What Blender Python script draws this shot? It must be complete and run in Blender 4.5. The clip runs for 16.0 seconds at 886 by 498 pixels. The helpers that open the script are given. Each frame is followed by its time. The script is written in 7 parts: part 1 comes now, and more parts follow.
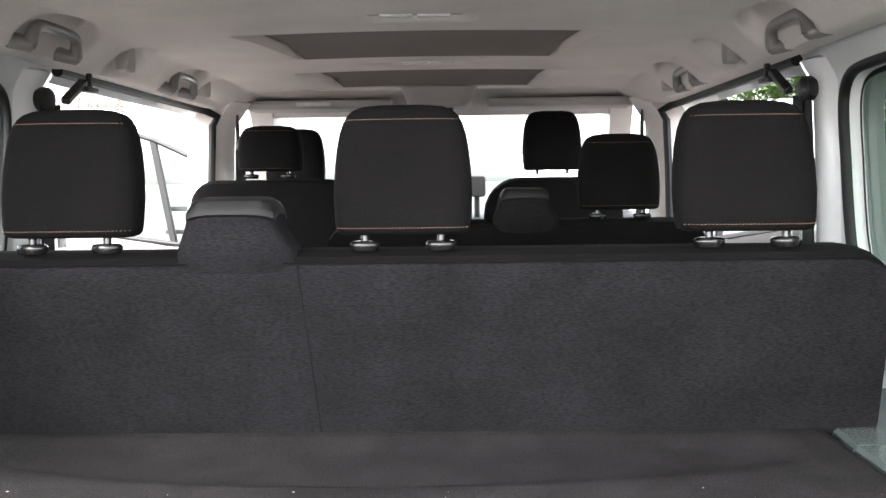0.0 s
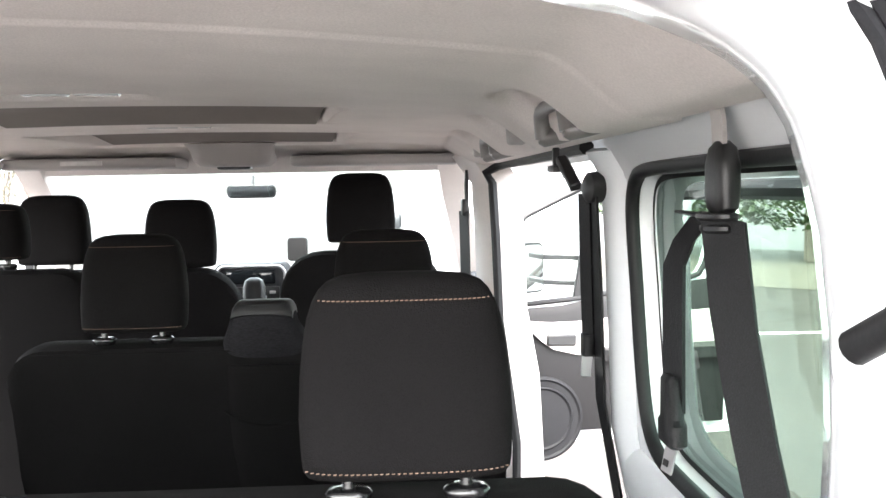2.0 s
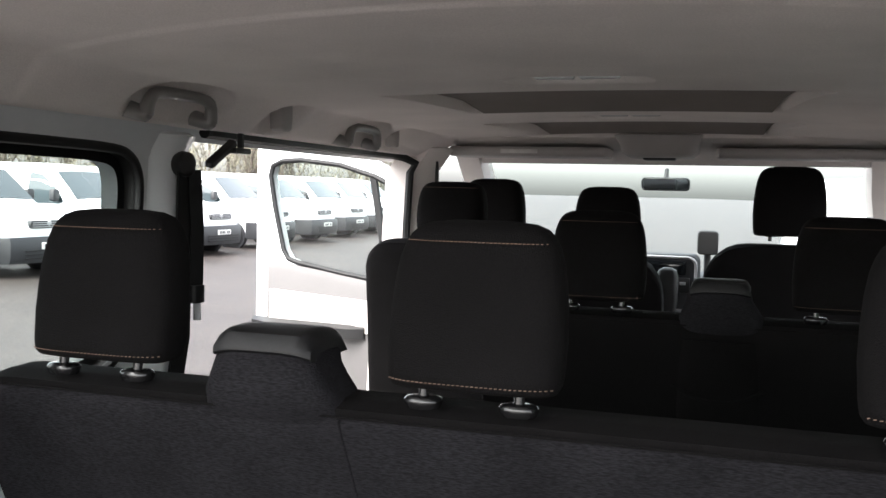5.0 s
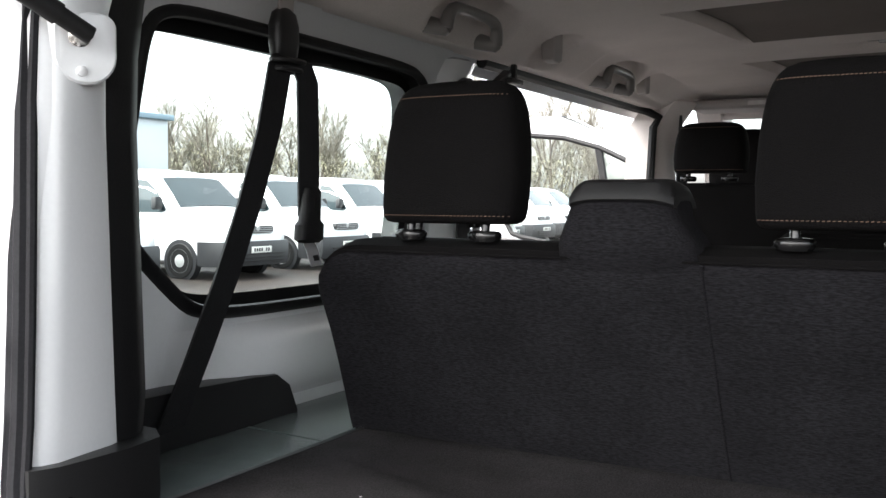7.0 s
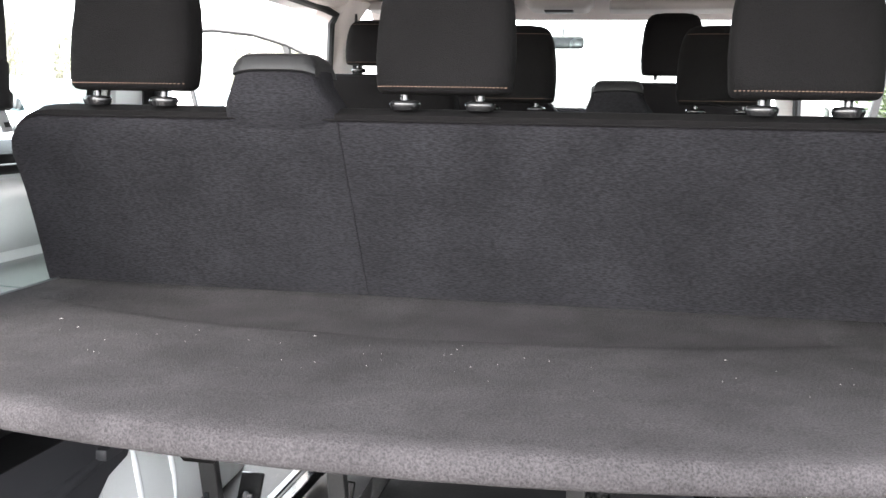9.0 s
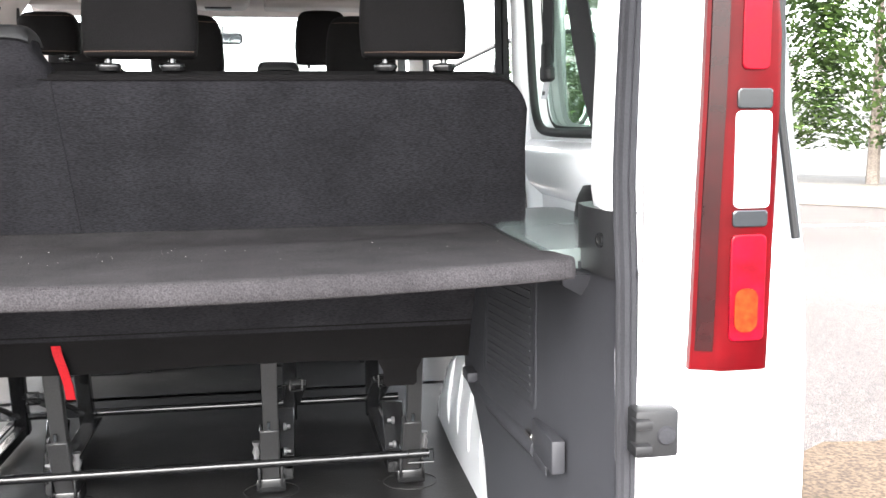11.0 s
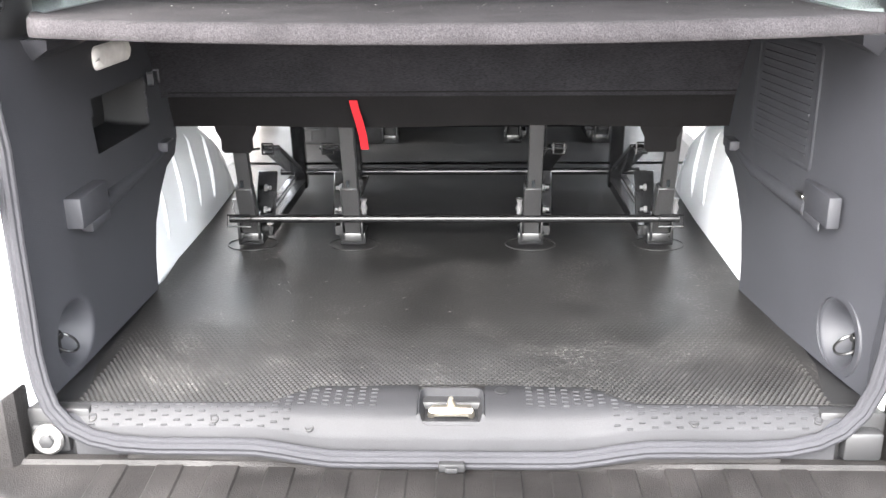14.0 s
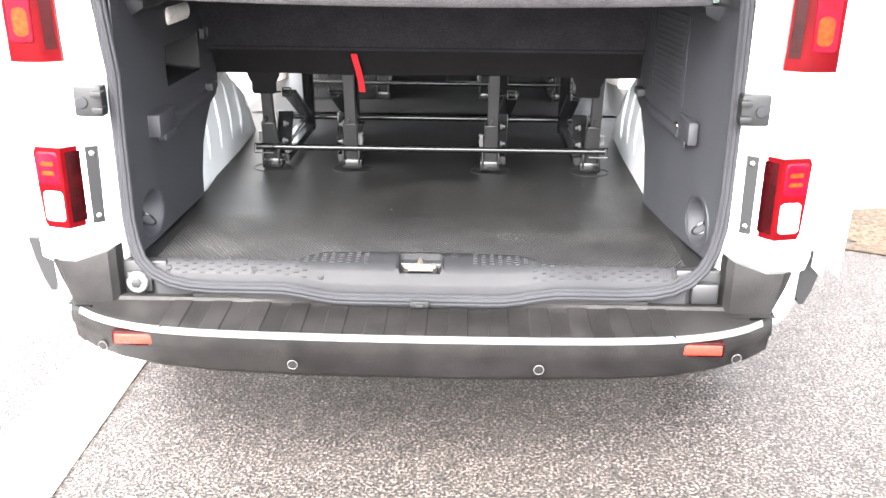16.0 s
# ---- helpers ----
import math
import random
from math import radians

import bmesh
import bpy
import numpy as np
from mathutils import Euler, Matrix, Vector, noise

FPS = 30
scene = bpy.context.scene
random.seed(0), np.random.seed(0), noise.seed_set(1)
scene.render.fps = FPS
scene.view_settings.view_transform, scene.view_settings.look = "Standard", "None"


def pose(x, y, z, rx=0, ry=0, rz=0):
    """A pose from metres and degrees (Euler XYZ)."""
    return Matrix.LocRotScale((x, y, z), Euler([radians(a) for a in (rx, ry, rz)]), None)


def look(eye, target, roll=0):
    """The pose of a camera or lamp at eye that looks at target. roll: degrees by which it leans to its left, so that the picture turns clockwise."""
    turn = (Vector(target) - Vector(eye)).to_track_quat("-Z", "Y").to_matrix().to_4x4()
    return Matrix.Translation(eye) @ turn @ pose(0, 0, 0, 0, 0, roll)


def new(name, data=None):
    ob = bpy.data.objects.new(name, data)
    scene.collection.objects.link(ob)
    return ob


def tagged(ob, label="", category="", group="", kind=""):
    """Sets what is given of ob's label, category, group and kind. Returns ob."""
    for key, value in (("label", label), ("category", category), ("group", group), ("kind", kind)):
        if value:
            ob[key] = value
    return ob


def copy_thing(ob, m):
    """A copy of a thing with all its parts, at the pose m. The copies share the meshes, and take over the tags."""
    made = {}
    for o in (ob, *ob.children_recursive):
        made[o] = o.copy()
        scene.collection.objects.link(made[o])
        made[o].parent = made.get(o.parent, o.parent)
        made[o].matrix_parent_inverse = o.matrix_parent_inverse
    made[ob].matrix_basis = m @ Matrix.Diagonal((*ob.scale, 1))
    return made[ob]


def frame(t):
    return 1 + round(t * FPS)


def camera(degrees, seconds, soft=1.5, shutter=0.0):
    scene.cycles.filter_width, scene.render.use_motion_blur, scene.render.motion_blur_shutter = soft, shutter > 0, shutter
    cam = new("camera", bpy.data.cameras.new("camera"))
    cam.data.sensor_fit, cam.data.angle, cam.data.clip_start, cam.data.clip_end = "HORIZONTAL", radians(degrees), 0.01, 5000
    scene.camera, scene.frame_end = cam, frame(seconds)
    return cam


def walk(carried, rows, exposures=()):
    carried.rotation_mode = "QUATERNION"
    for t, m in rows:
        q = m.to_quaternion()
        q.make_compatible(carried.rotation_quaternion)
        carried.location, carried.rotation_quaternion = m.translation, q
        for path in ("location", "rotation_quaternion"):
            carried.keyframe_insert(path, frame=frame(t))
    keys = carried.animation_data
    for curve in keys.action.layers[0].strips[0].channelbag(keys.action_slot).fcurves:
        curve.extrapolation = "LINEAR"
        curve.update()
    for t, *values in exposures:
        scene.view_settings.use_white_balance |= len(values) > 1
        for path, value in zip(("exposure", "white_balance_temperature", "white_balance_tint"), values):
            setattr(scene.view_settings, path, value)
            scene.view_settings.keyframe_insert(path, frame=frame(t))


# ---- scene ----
cam = camera(50.0, 16.0)
PATH = [
    (0, (0.103, -0.402, 1.568), (0.059, 1.592, 1.424), -0.7),
    (0.5, (0.176, -0.316, 1.632), (0.142, 1.679, 1.491), -0.9),
    (1, (0.278, -0.174, 1.675), (0.35, 1.82, 1.54), -1.0),
    (1.5, (0.368, -0.041, 1.716), (0.514, 1.948, 1.577), -0.8),
    (2, (0.474, 0.07, 1.748), (0.592, 2.063, 1.62), -1.0),
    (2.5, (0.472, 0.071, 1.74), (0.428, 2.068, 1.639), -0.8),
    (3, (0.45, 0.058, 1.74), (0.203, 2.041, 1.648), -0.6),
    (3.2, (0.436, 0.053, 1.739), (0.155, 2.031, 1.648), -0.7),
    (5.3, (0.27, -0.058, 1.682), (-0.422, 1.815, 1.568), 0.9),
    (5.5, (0.258, -0.049, 1.66), (-0.493, 1.802, 1.558), 0.5),
    (6, (0.197, -0.105, 1.634), (-0.637, 1.709, 1.52), 0.7),
    (6.5, (0.154, -0.121, 1.576), (-0.767, 1.651, 1.474), 0.4),
    (7, (0.118, -0.141, 1.521), (-0.838, 1.612, 1.423), 0.4),
    (7.5, (0.119, -0.188, 1.488), (-0.829, 1.57, 1.395), 0.5),
    (8, (0.135, -0.226, 1.502), (-0.648, 1.596, 1.242), 0.6),
    (8.5, (0.21, -0.287, 1.471), (-0.373, 1.605, 1.186), 1.2),
    (9, (0.267, -0.389, 1.473), (-0.101, 1.555, 1.186), 1.0),
    (9.5, (0.298, -0.45, 1.458), (0.122, 1.523, 1.181), 1.0),
    (9.7, (0.299, -0.492, 1.448), (0.245, 1.489, 1.18), 0.9),
    (11.8, (0.186, -0.895, 1.325), (0.529, 1.057, 1.056), -0.6),
    (12, (0.163, -0.896, 1.313), (0.426, 1.059, 0.985), -0.5),
    (12.5, (0.12, -0.893, 1.318), (0.23, 1.02, 0.743), -0.5),
    (13, (0.086, -0.887, 1.331), (0.122, 1.003, 0.676), -0.3),
    (13.5, (0.064, -0.912, 1.329), (0.03, 0.977, 0.673), -0.6),
    (14, (0.058, -0.952, 1.329), (-0.004, 0.935, 0.671), -0.6),
    (14.5, (0.083, -1.027, 1.34), (0.002, 0.858, 0.676), -0.5),
    (15, (0.13, -1.193, 1.36), (0.058, 0.661, 0.614), -0.2),
    (15.5, (0.157, -1.375, 1.381), (0.097, 0.476, 0.624), 0.1),
    (16, (0.133, -1.654, 1.379), (0.083, 0.221, 0.685), 0.5),
]
EXPOSURES = [(0.0, 3.95), (0.5, 4.35), (1.0, 4.6), (2.0, 4.45), (2.5, 4.0), (3.0, 3.75), (5.5, 2.75), (7.0, 2.6), (7.5, 2.6), (8.0, 2.75), (8.5, 3.5), (9.5, 5.1), (12.0, 3.95), (13.0, 4.4), (13.5, 4.7), (14.5, 5.05), (15.0, 5.1), (16.0, 4.7)]
walk(cam, [(t, look(e, g, r)) for t, e, g, r in PATH], EXPOSURES)

# ---- light ----
world = bpy.data.worlds.new("overcast_sky")
scene.world = world
world.use_nodes = True
wn = world.node_tree.nodes
sky = wn.new("ShaderNodeTexSky")
sky.sky_type = "NISHITA"
sky.sun_disc = False
sky.sun_elevation, sky.sun_rotation = radians(50), radians(200)
sky.air_density, sky.dust_density, sky.ozone_density = 1.0, 4.0, 0.6
hsv = wn.new("ShaderNodeHueSaturation")
hsv.inputs["Saturation"].default_value = 0.25
world.node_tree.links.new(sky.outputs[0], hsv.inputs["Color"])
world.node_tree.links.new(hsv.outputs[0], wn["Background"].inputs["Color"])
wn["Background"].inputs["Strength"].default_value = 0.15
sun = new("sun", bpy.data.lights.new("sun", "SUN"))
sun.data.energy, sun.data.angle, sun.data.color = 0.6, radians(50), (1.0, 0.96, 0.9)
sun.matrix_world = look((0, 0, 10), (0.34 * 8, 0.94 * 8, 0.5))

# ---- materials ----


def mat(name, color, rough=0.5, metal=0.0, grain=0.0, scale=200.0, bump=0.0, stain=0.0, stain_scale=6.0, spec=0.5, coat=0.0, dark=None, stretch=None):
    """A surface with fine grain and broad uneven wear."""
    m = bpy.data.materials.new(name)
    m.use_nodes = True
    n, l = m.node_tree.nodes, m.node_tree.links
    b = n["Principled BSDF"]
    b.inputs["Roughness"].default_value = rough
    b.inputs["Metallic"].default_value = metal
    b.inputs["Specular IOR Level"].default_value = spec
    b.inputs["Coat Weight"].default_value = coat
    co = n.new("ShaderNodeTexCoord")
    fine = n.new("ShaderNodeTexNoise")
    fine.inputs["Scale"].default_value, fine.inputs["Detail"].default_value = scale, 4.0
    broad = n.new("ShaderNodeTexNoise")
    broad.inputs["Scale"].default_value, broad.inputs["Detail"].default_value = stain_scale, 5.0
    for t in (fine, broad):
        l.new(co.outputs["Object"], t.inputs["Vector"])
    if stretch:
        mp = n.new("ShaderNodeMapping")
        mp.inputs["Scale"].default_value = stretch
        l.new(co.outputs["Object"], mp.inputs["Vector"])
        l.new(mp.outputs[0], fine.inputs["Vector"])
    lo = dark or [c * (1 - grain) for c in color]
    mix = n.new("ShaderNodeMix")
    mix.data_type = "RGBA"
    mix.inputs[6].default_value = (*lo, 1)
    mix.inputs[7].default_value = (*color, 1)
    ramp = n.new("ShaderNodeMapRange")
    ramp.inputs[1].default_value, ramp.inputs[2].default_value = 0.35, 0.65
    l.new(fine.outputs[0], ramp.inputs[0])
    l.new(ramp.outputs[0], mix.inputs[0])
    mul = n.new("ShaderNodeMix")
    mul.data_type, mul.blend_type = "RGBA", "MULTIPLY"
    mul.inputs[0].default_value = 1.0
    r2 = n.new("ShaderNodeMapRange")
    r2.inputs[1].default_value, r2.inputs[2].default_value = 0.3, 0.7
    r2.inputs[3].default_value, r2.inputs[4].default_value = 1.0 - stain, 1.0 + stain * 0.6
    l.new(broad.outputs[0], r2.inputs[0])
    l.new(mix.outputs[2], mul.inputs[6])
    l.new(r2.outputs[0], mul.inputs[7])
    l.new(mul.outputs[2], b.inputs["Base Color"])
    if bump:
        bp = n.new("ShaderNodeBump")
        bp.inputs["Strength"].default_value, bp.inputs["Distance"].default_value = min(1.0, bump), 0.002
        l.new(fine.outputs[0], bp.inputs["Height"])
        l.new(bp.outputs[0], b.inputs["Normal"])
    return m


def glass(name, tint, rough=0.0):
    """A thin pane: tinted see-through with a faint mirror coat."""
    m = bpy.data.materials.new(name)
    m.use_nodes = True
    n, l = m.node_tree.nodes, m.node_tree.links
    tr = n.new("ShaderNodeBsdfTransparent")
    tr.inputs[0].default_value = (*tint, 1)
    gl = n.new("ShaderNodeBsdfGlossy")
    gl.inputs["Roughness"].default_value = rough
    lw = n.new("ShaderNodeLayerWeight")
    lw.inputs["Blend"].default_value = 0.5
    pw = n.new("ShaderNodeMath")
    pw.operation = "POWER"
    pw.inputs[1].default_value = 5.0
    ma = n.new("ShaderNodeMath")
    ma.operation = "MULTIPLY_ADD"
    ma.inputs[1].default_value, ma.inputs[2].default_value = 0.8, 0.035
    l.new(lw.outputs["Facing"], pw.inputs[0])
    l.new(pw.outputs[0], ma.inputs[0])
    mx = n.new("ShaderNodeMixShader")
    l.new(ma.outputs[0], mx.inputs[0])
    l.new(tr.outputs[0], mx.inputs[1])
    l.new(gl.outputs[0], mx.inputs[2])
    l.new(mx.outputs[0], n["Material Output"].inputs[0])
    return m


M_PAINT = mat("white_van_paint", (0.765, 0.785, 0.80), 0.22, grain=0.02, stain=0.03, stain_scale=2, coat=0.6)
# headliner cloth darkened in colour for the shade inside the ceiling recesses
M_RECESS_SHADE = mat("recess_shade_lining", (0.24, 0.215, 0.20), 0.95, grain=0.10, scale=420, bump=0.25, stain=0.06, spec=0.2)
M_LINER = mat("headliner_cloth", (0.80, 0.745, 0.715), 0.95, grain=0.12, scale=420, bump=0.3, stain=0.08, stain_scale=5, spec=0.2)
M_TRIMGREY = mat("grey_trim_plastic", (0.40, 0.375, 0.36), 0.6, grain=0.05, scale=500, bump=0.1, stain=0.05)
# passenger door's copy of the black door trim, lightened in colour for daylight glare
M_DOORTRIM_LIT = mat("glare_lit_door_trim_plastic", (0.085, 0.08, 0.08), 0.6, grain=0.1, scale=500, bump=0.1, stain=0.05)
M_HANDLE = mat("smooth_grey_handle_plastic", (0.20, 0.19, 0.185), 0.32, grain=0.05, scale=500, stain=0.05)
# the same door trim without the painted glare, for the driver's door
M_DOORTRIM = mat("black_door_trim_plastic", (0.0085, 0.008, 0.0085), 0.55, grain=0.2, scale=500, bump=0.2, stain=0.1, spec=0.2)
M_FABRIC = mat("charcoal_seat_fabric", (0.0080, 0.0074, 0.0076), 0.95, grain=0.4, scale=700, bump=0.5, stain=0.15, stain_scale=9, spec=0.08)
M_FELT = mat("dark_felt", (0.0215, 0.0207, 0.0232), 1.0, grain=0.55, scale=540, bump=0.75, stain=0.22, stain_scale=11, spec=0.06, stretch=(0.26, 1, 1.25))
M_CARPET = mat("worn_shelf_carpet", (0.036, 0.0335, 0.0352), 1.0, grain=0.5, scale=460, bump=0.6, stain=0.24, stain_scale=12, spec=0.05)
M_LID = mat("grey_green_lid_plastic", (0.105, 0.128, 0.125), 0.24, grain=0.15, scale=700, bump=0.05, stain=0.12, spec=0.9)
M_STRIP = mat("pale_grey_strip", (0.17, 0.165, 0.16), 0.35, grain=0.15, scale=300, stain=0.25, stain_scale=20)
M_LEG = mat("satin_black_steel", (0.026, 0.0256, 0.026), 0.34, grain=0.25, scale=300, stain=0.2, spec=0.4)
M_SILL = mat("grey_sill_plastic", (0.018, 0.018, 0.0195), 0.55, grain=0.3, scale=600, bump=0.3, stain=0.2, stain_scale=6, spec=0.14)
M_BLACK = mat("black_plastic", (0.0125, 0.0125, 0.0132), 0.42, grain=0.2, scale=600, bump=0.15, stain=0.1)
M_PANEL = mat("dark_grey_trim_plastic", (0.027, 0.0275, 0.032), 0.55, grain=0.25, scale=650, bump=0.45, stain=0.15, stain_scale=5, spec=0.4)
M_RUBBER = mat("black_rubber", (0.0095, 0.0095, 0.0102), 0.55, grain=0.2, scale=300, bump=0.1, stain=0.2, spec=0.3)
M_SEAL = mat("dark_grey_door_seal_rubber", (0.019, 0.019, 0.0215), 0.75, grain=0.2, scale=300, stain=0.15, spec=0.14)
M_STEEL = mat("black_painted_steel", (0.009, 0.009, 0.0095), 0.25, grain=0.3, scale=150, stain=0.2, coat=0.2)
M_GREYSTEEL = mat("dark_grey_powder_coat", (0.09, 0.088, 0.09), 0.4, grain=0.2, scale=300, stain=0.15)
M_CHROME = mat("bright_steel", (0.62, 0.6, 0.57), 0.22, metal=1.0, grain=0.15, scale=80)
M_DULLSTEEL = mat("dull_galvanised_steel", (0.27, 0.265, 0.26), 0.42, metal=1.0, grain=0.3, scale=120, stain=0.4, stain_scale=30)
M_BRASS = mat("pale_zinc_plating", (0.66, 0.61, 0.52), 0.35, metal=1.0, grain=0.2, scale=90)
M_THREAD = mat("orange_brown_thread", (0.13, 0.082, 0.058), 0.8)
M_WEB = mat("black_belt_webbing", (0.0095, 0.0095, 0.0105), 0.5, grain=0.4, scale=500, bump=0.4, stain=0.1, spec=0.25)
M_RED = mat("red_webbing", (0.36, 0.005, 0.010), 0.7, grain=0.3, scale=500, spec=0.2)
M_BUMPER = mat("dark_textured_bumper_plastic", (0.0122, 0.0112, 0.0110), 0.5, grain=0.45, scale=420, bump=0.7, stain=0.5, stain_scale=13, spec=0.17)
M_REDLENS = mat("red_lamp_lens", (0.056, 0.0005, 0.0016), 0.28, stain=0.3, stain_scale=14, spec=0.07)
M_BRIGHTRED = mat("bright_red_lens", (0.15, 0.0007, 0.0065), 0.3, stain=0.5, stain_scale=35, spec=0.1)
M_DARKLENS = mat("dark_red_lamp_lens", (0.014, 0.0006, 0.0010), 0.2, stain=0.5, stain_scale=22, spec=0.15)
M_CLEARLENS = mat("clear_lamp_lens", (0.72, 0.73, 0.74), 0.12, grain=0.2, scale=60, coat=0.8)
M_AMBER = mat("amber_lamp_bulb", (0.24, 0.016, 0.002), 0.4, stain=0.5, stain_scale=90, spec=0.1)
M_REFLECT = mat("red_reflector", (0.50, 0.022, 0.014), 0.3, grain=0.35, scale=160, spec=0.3)
M_GLASS = glass("clear_window_glass", (0.90, 0.97, 0.94))
M_TINT = glass("green_tinted_glass", (0.66, 0.77, 0.70))
M_WHITEPLASTIC = mat("milky_lamp_plastic", (0.62, 0.60, 0.58), 0.35, stain=0.15, stain_scale=40)
M_SILVER = mat("silver_fascia", (0.4, 0.4, 0.41), 0.35, metal=0.6)
M_SCREEN = mat("dark_screen", (0.01, 0.012, 0.014), 0.1)
M_MIRROR = mat("mirror_silver", (0.85, 0.86, 0.87), 0.02, metal=1.0)
M_LINE = mat("white_road_paint", (0.72, 0.70, 0.68), 0.8, grain=0.2, scale=90, stain=0.15)

# ---- mesh helpers ----


def finish(name, bm, material, smooth=40):
    bmesh.ops.recalc_face_normals(bm, faces=bm.faces)
    me = bpy.data.meshes.new(name)
    bm.to_mesh(me)
    bm.free()
    me.materials.append(material)
    if smooth:
        me.set_sharp_from_angle(angle=radians(smooth))
        me.polygons.foreach_set("use_smooth", [True] * len(me.polygons))
    return me


def thing(name, loc, label, category, group="", kind=""):
    ob = new(name)
    ob.location = loc
    ob.empty_display_size = 0.05
    return tagged(ob, label, category, group, kind)


PLACE = {}


def part(name, bm, material, parent, label="", smooth=40):
    """One mesh under a thing or a part; the bmesh is in world metres."""
    base = PLACE[parent.name] if parent.name in PLACE else Vector(parent.location)
    bm.transform(Matrix.Translation(-base))
    ob = new(name, finish(name, bm, material, smooth))
    ob.parent = parent
    PLACE[ob.name] = base
    return tagged(ob, label) if label else ob


def solo(name, bm, material, label, category, group="", kind="", smooth=40):
    ob = new(name, finish(name, bm, material, smooth))
    return tagged(ob, label, category, group, kind)


def loft(bm, loops, cap=True, closed=False):
    """Skin a list of equal-length closed loops."""
    rows = [[bm.verts.new(p) for p in lp] for lp in loops]
    n = len(rows[0])
    pairs = list(zip(rows, rows[1:])) + ([(rows[-1], rows[0])] if closed else [])
    for a, b in pairs:
        for i in range(n):
            bm.faces.new((a[i], a[(i + 1) % n], b[(i + 1) % n], b[i]))
    if cap and not closed:
        bm.faces.new(list(reversed(rows[0])))
        bm.faces.new(rows[-1])
    return bm


def sheet(bm, rows):
    """Skin an open grid of points."""
    v = [[bm.verts.new(p) for p in r] for r in rows]
    for a, b in zip(v, v[1:]):
        for i in range(len(a) - 1):
            bm.faces.new((a[i], a[i + 1], b[i + 1], b[i]))
    return bm


def slab(bm, rows, d):
    """A closed plate: an open grid of points with thickness d along its normal."""
    sheet(bm, rows)
    bmesh.ops.recalc_face_normals(bm, faces=bm.faces)
    bmesh.ops.solidify(bm, geom=bm.faces[:], thickness=d)
    return bm


def box(bm, x0, x1, y0, y1, z0, z1, bevel=0.0, seg=2, m=None):
    t = bmesh.new()
    bmesh.ops.create_cube(t, size=1.0)
    for v in t.verts:
        v.co = Vector((x0 + (v.co.x + .5) * (x1 - x0), y0 + (v.co.y + .5) * (y1 - y0), z0 + (v.co.z + .5) * (z1 - z0)))
    if bevel:
        bmesh.ops.bevel(t, geom=t.edges[:], offset=bevel, segments=seg, affect="EDGES", profile=0.5)
    if m is not None:
        t.transform(m)
    me = bpy.data.meshes.new("tmp")
    t.to_mesh(me)
    t.free()
    bm.from_mesh(me)
    bpy.data.meshes.remove(me)
    return bm


def bar(bm, a, b, w, d, bevel=0.002, up=(0, 1, 0)):
    """A box beam from a to b, w wide and d deep."""
    a, b = Vector(a), Vector(b)
    z = (b - a).normalized()
    u = Vector(up)
    x = u.cross(z)
    x = Vector((1, 0, 0)) if x.length < 1e-5 else x.normalized()
    y = z.cross(x)
    m = Matrix((x, y, z)).transposed().to_4x4()
    m.translation = a
    return box(bm, -w / 2, w / 2, -d / 2, d / 2, 0, (b - a).length, bevel, 1, m)


def tube(bm, pts, r, n=10, closed=False, flat=1.0):
    """A round tube along points; flat squeezes it."""
    pts = [Vector(p) for p in pts]
    loops, side = [], None
    k = len(pts)
    for i, p in enumerate(pts):
        t = (pts[(i + 1) % k] - pts[i - 1]) if closed else (pts[min(i + 1, k - 1)] - pts[max(i - 1, 0)])
        t.normalize()
        if side is None:
            side = t.orthogonal().normalized()
        side = (side - t * side.dot(t)).normalized()
        up = t.cross(side)
        rr = r[i] if isinstance(r, (list, tuple)) else r
        loops.append([p + side * math.cos(a) * rr + up * math.sin(a) * rr * flat for a in (2 * math.pi * j / n for j in range(n))])
    return loft(bm, loops, closed=closed)


def lathe(bm, prof, centre, axis=(0, 0, 1), n=24):
    """Turn a profile of (radius, height) round an axis."""
    q = Vector((0, 0, 1)).rotation_difference(Vector(axis)).to_matrix()
    c = Vector(centre)
    loops = [[c + q @ Vector((max(r, 1e-4) * math.cos(2 * math.pi * i / n), max(r, 1e-4) * math.sin(2 * math.pi * i / n), h)) for i in range(n)] for r, h in prof]
    return loft(bm, loops)


def rrect(a0, a1, b0, b1, r, seg=5):
    """A rounded rectangle as (a, b) pairs; r is one radius or four, from (a0, b0) round."""
    r = (r,) * 4 if not isinstance(r, (tuple, list)) else r
    out = []
    for (ca, cb, s), rr in zip(((a0, b0, 180), (a1, b0, 270), (a1, b1, 0), (a0, b1, 90)), r):
        ca += rr if ca == a0 else -rr
        cb += rr if cb == b0 else -rr
        for i in range(seg + 1):
            g = radians(s + 90 * i / seg)
            out.append((ca + rr * math.cos(g), cb + rr * math.sin(g)))
    return out


def superloop(cx, cy, z, hx, hy, e=3.0, n=28):
    out = []
    for i in range(n):
        a = 2 * math.pi * i / n
        c, s = math.cos(a), math.sin(a)
        out.append(Vector((cx + hx * math.copysign(abs(c) ** (2 / e), c), cy + hy * math.copysign(abs(s) ** (2 / e), s), z)))
    return out


def interp(table, z):
    for (a, va), (b, vb) in zip(table, table[1:]):
        if z <= b:
            return va + (vb - va) * max(0.0, (z - a) / (b - a))
    return table[-1][1]


CX = 0.022  # the van's middle line
FLOOR = 0.555


def half(z):
    """Half the width inside the van's sides at height z."""
    return interp([(0.3, 0.86), (0.9, 0.885), (1.2, 0.865), (1.36, 0.832), (1.60, 0.825), (1.76, 0.817), (1.83, 0.775), (1.90, 0.68)], z)


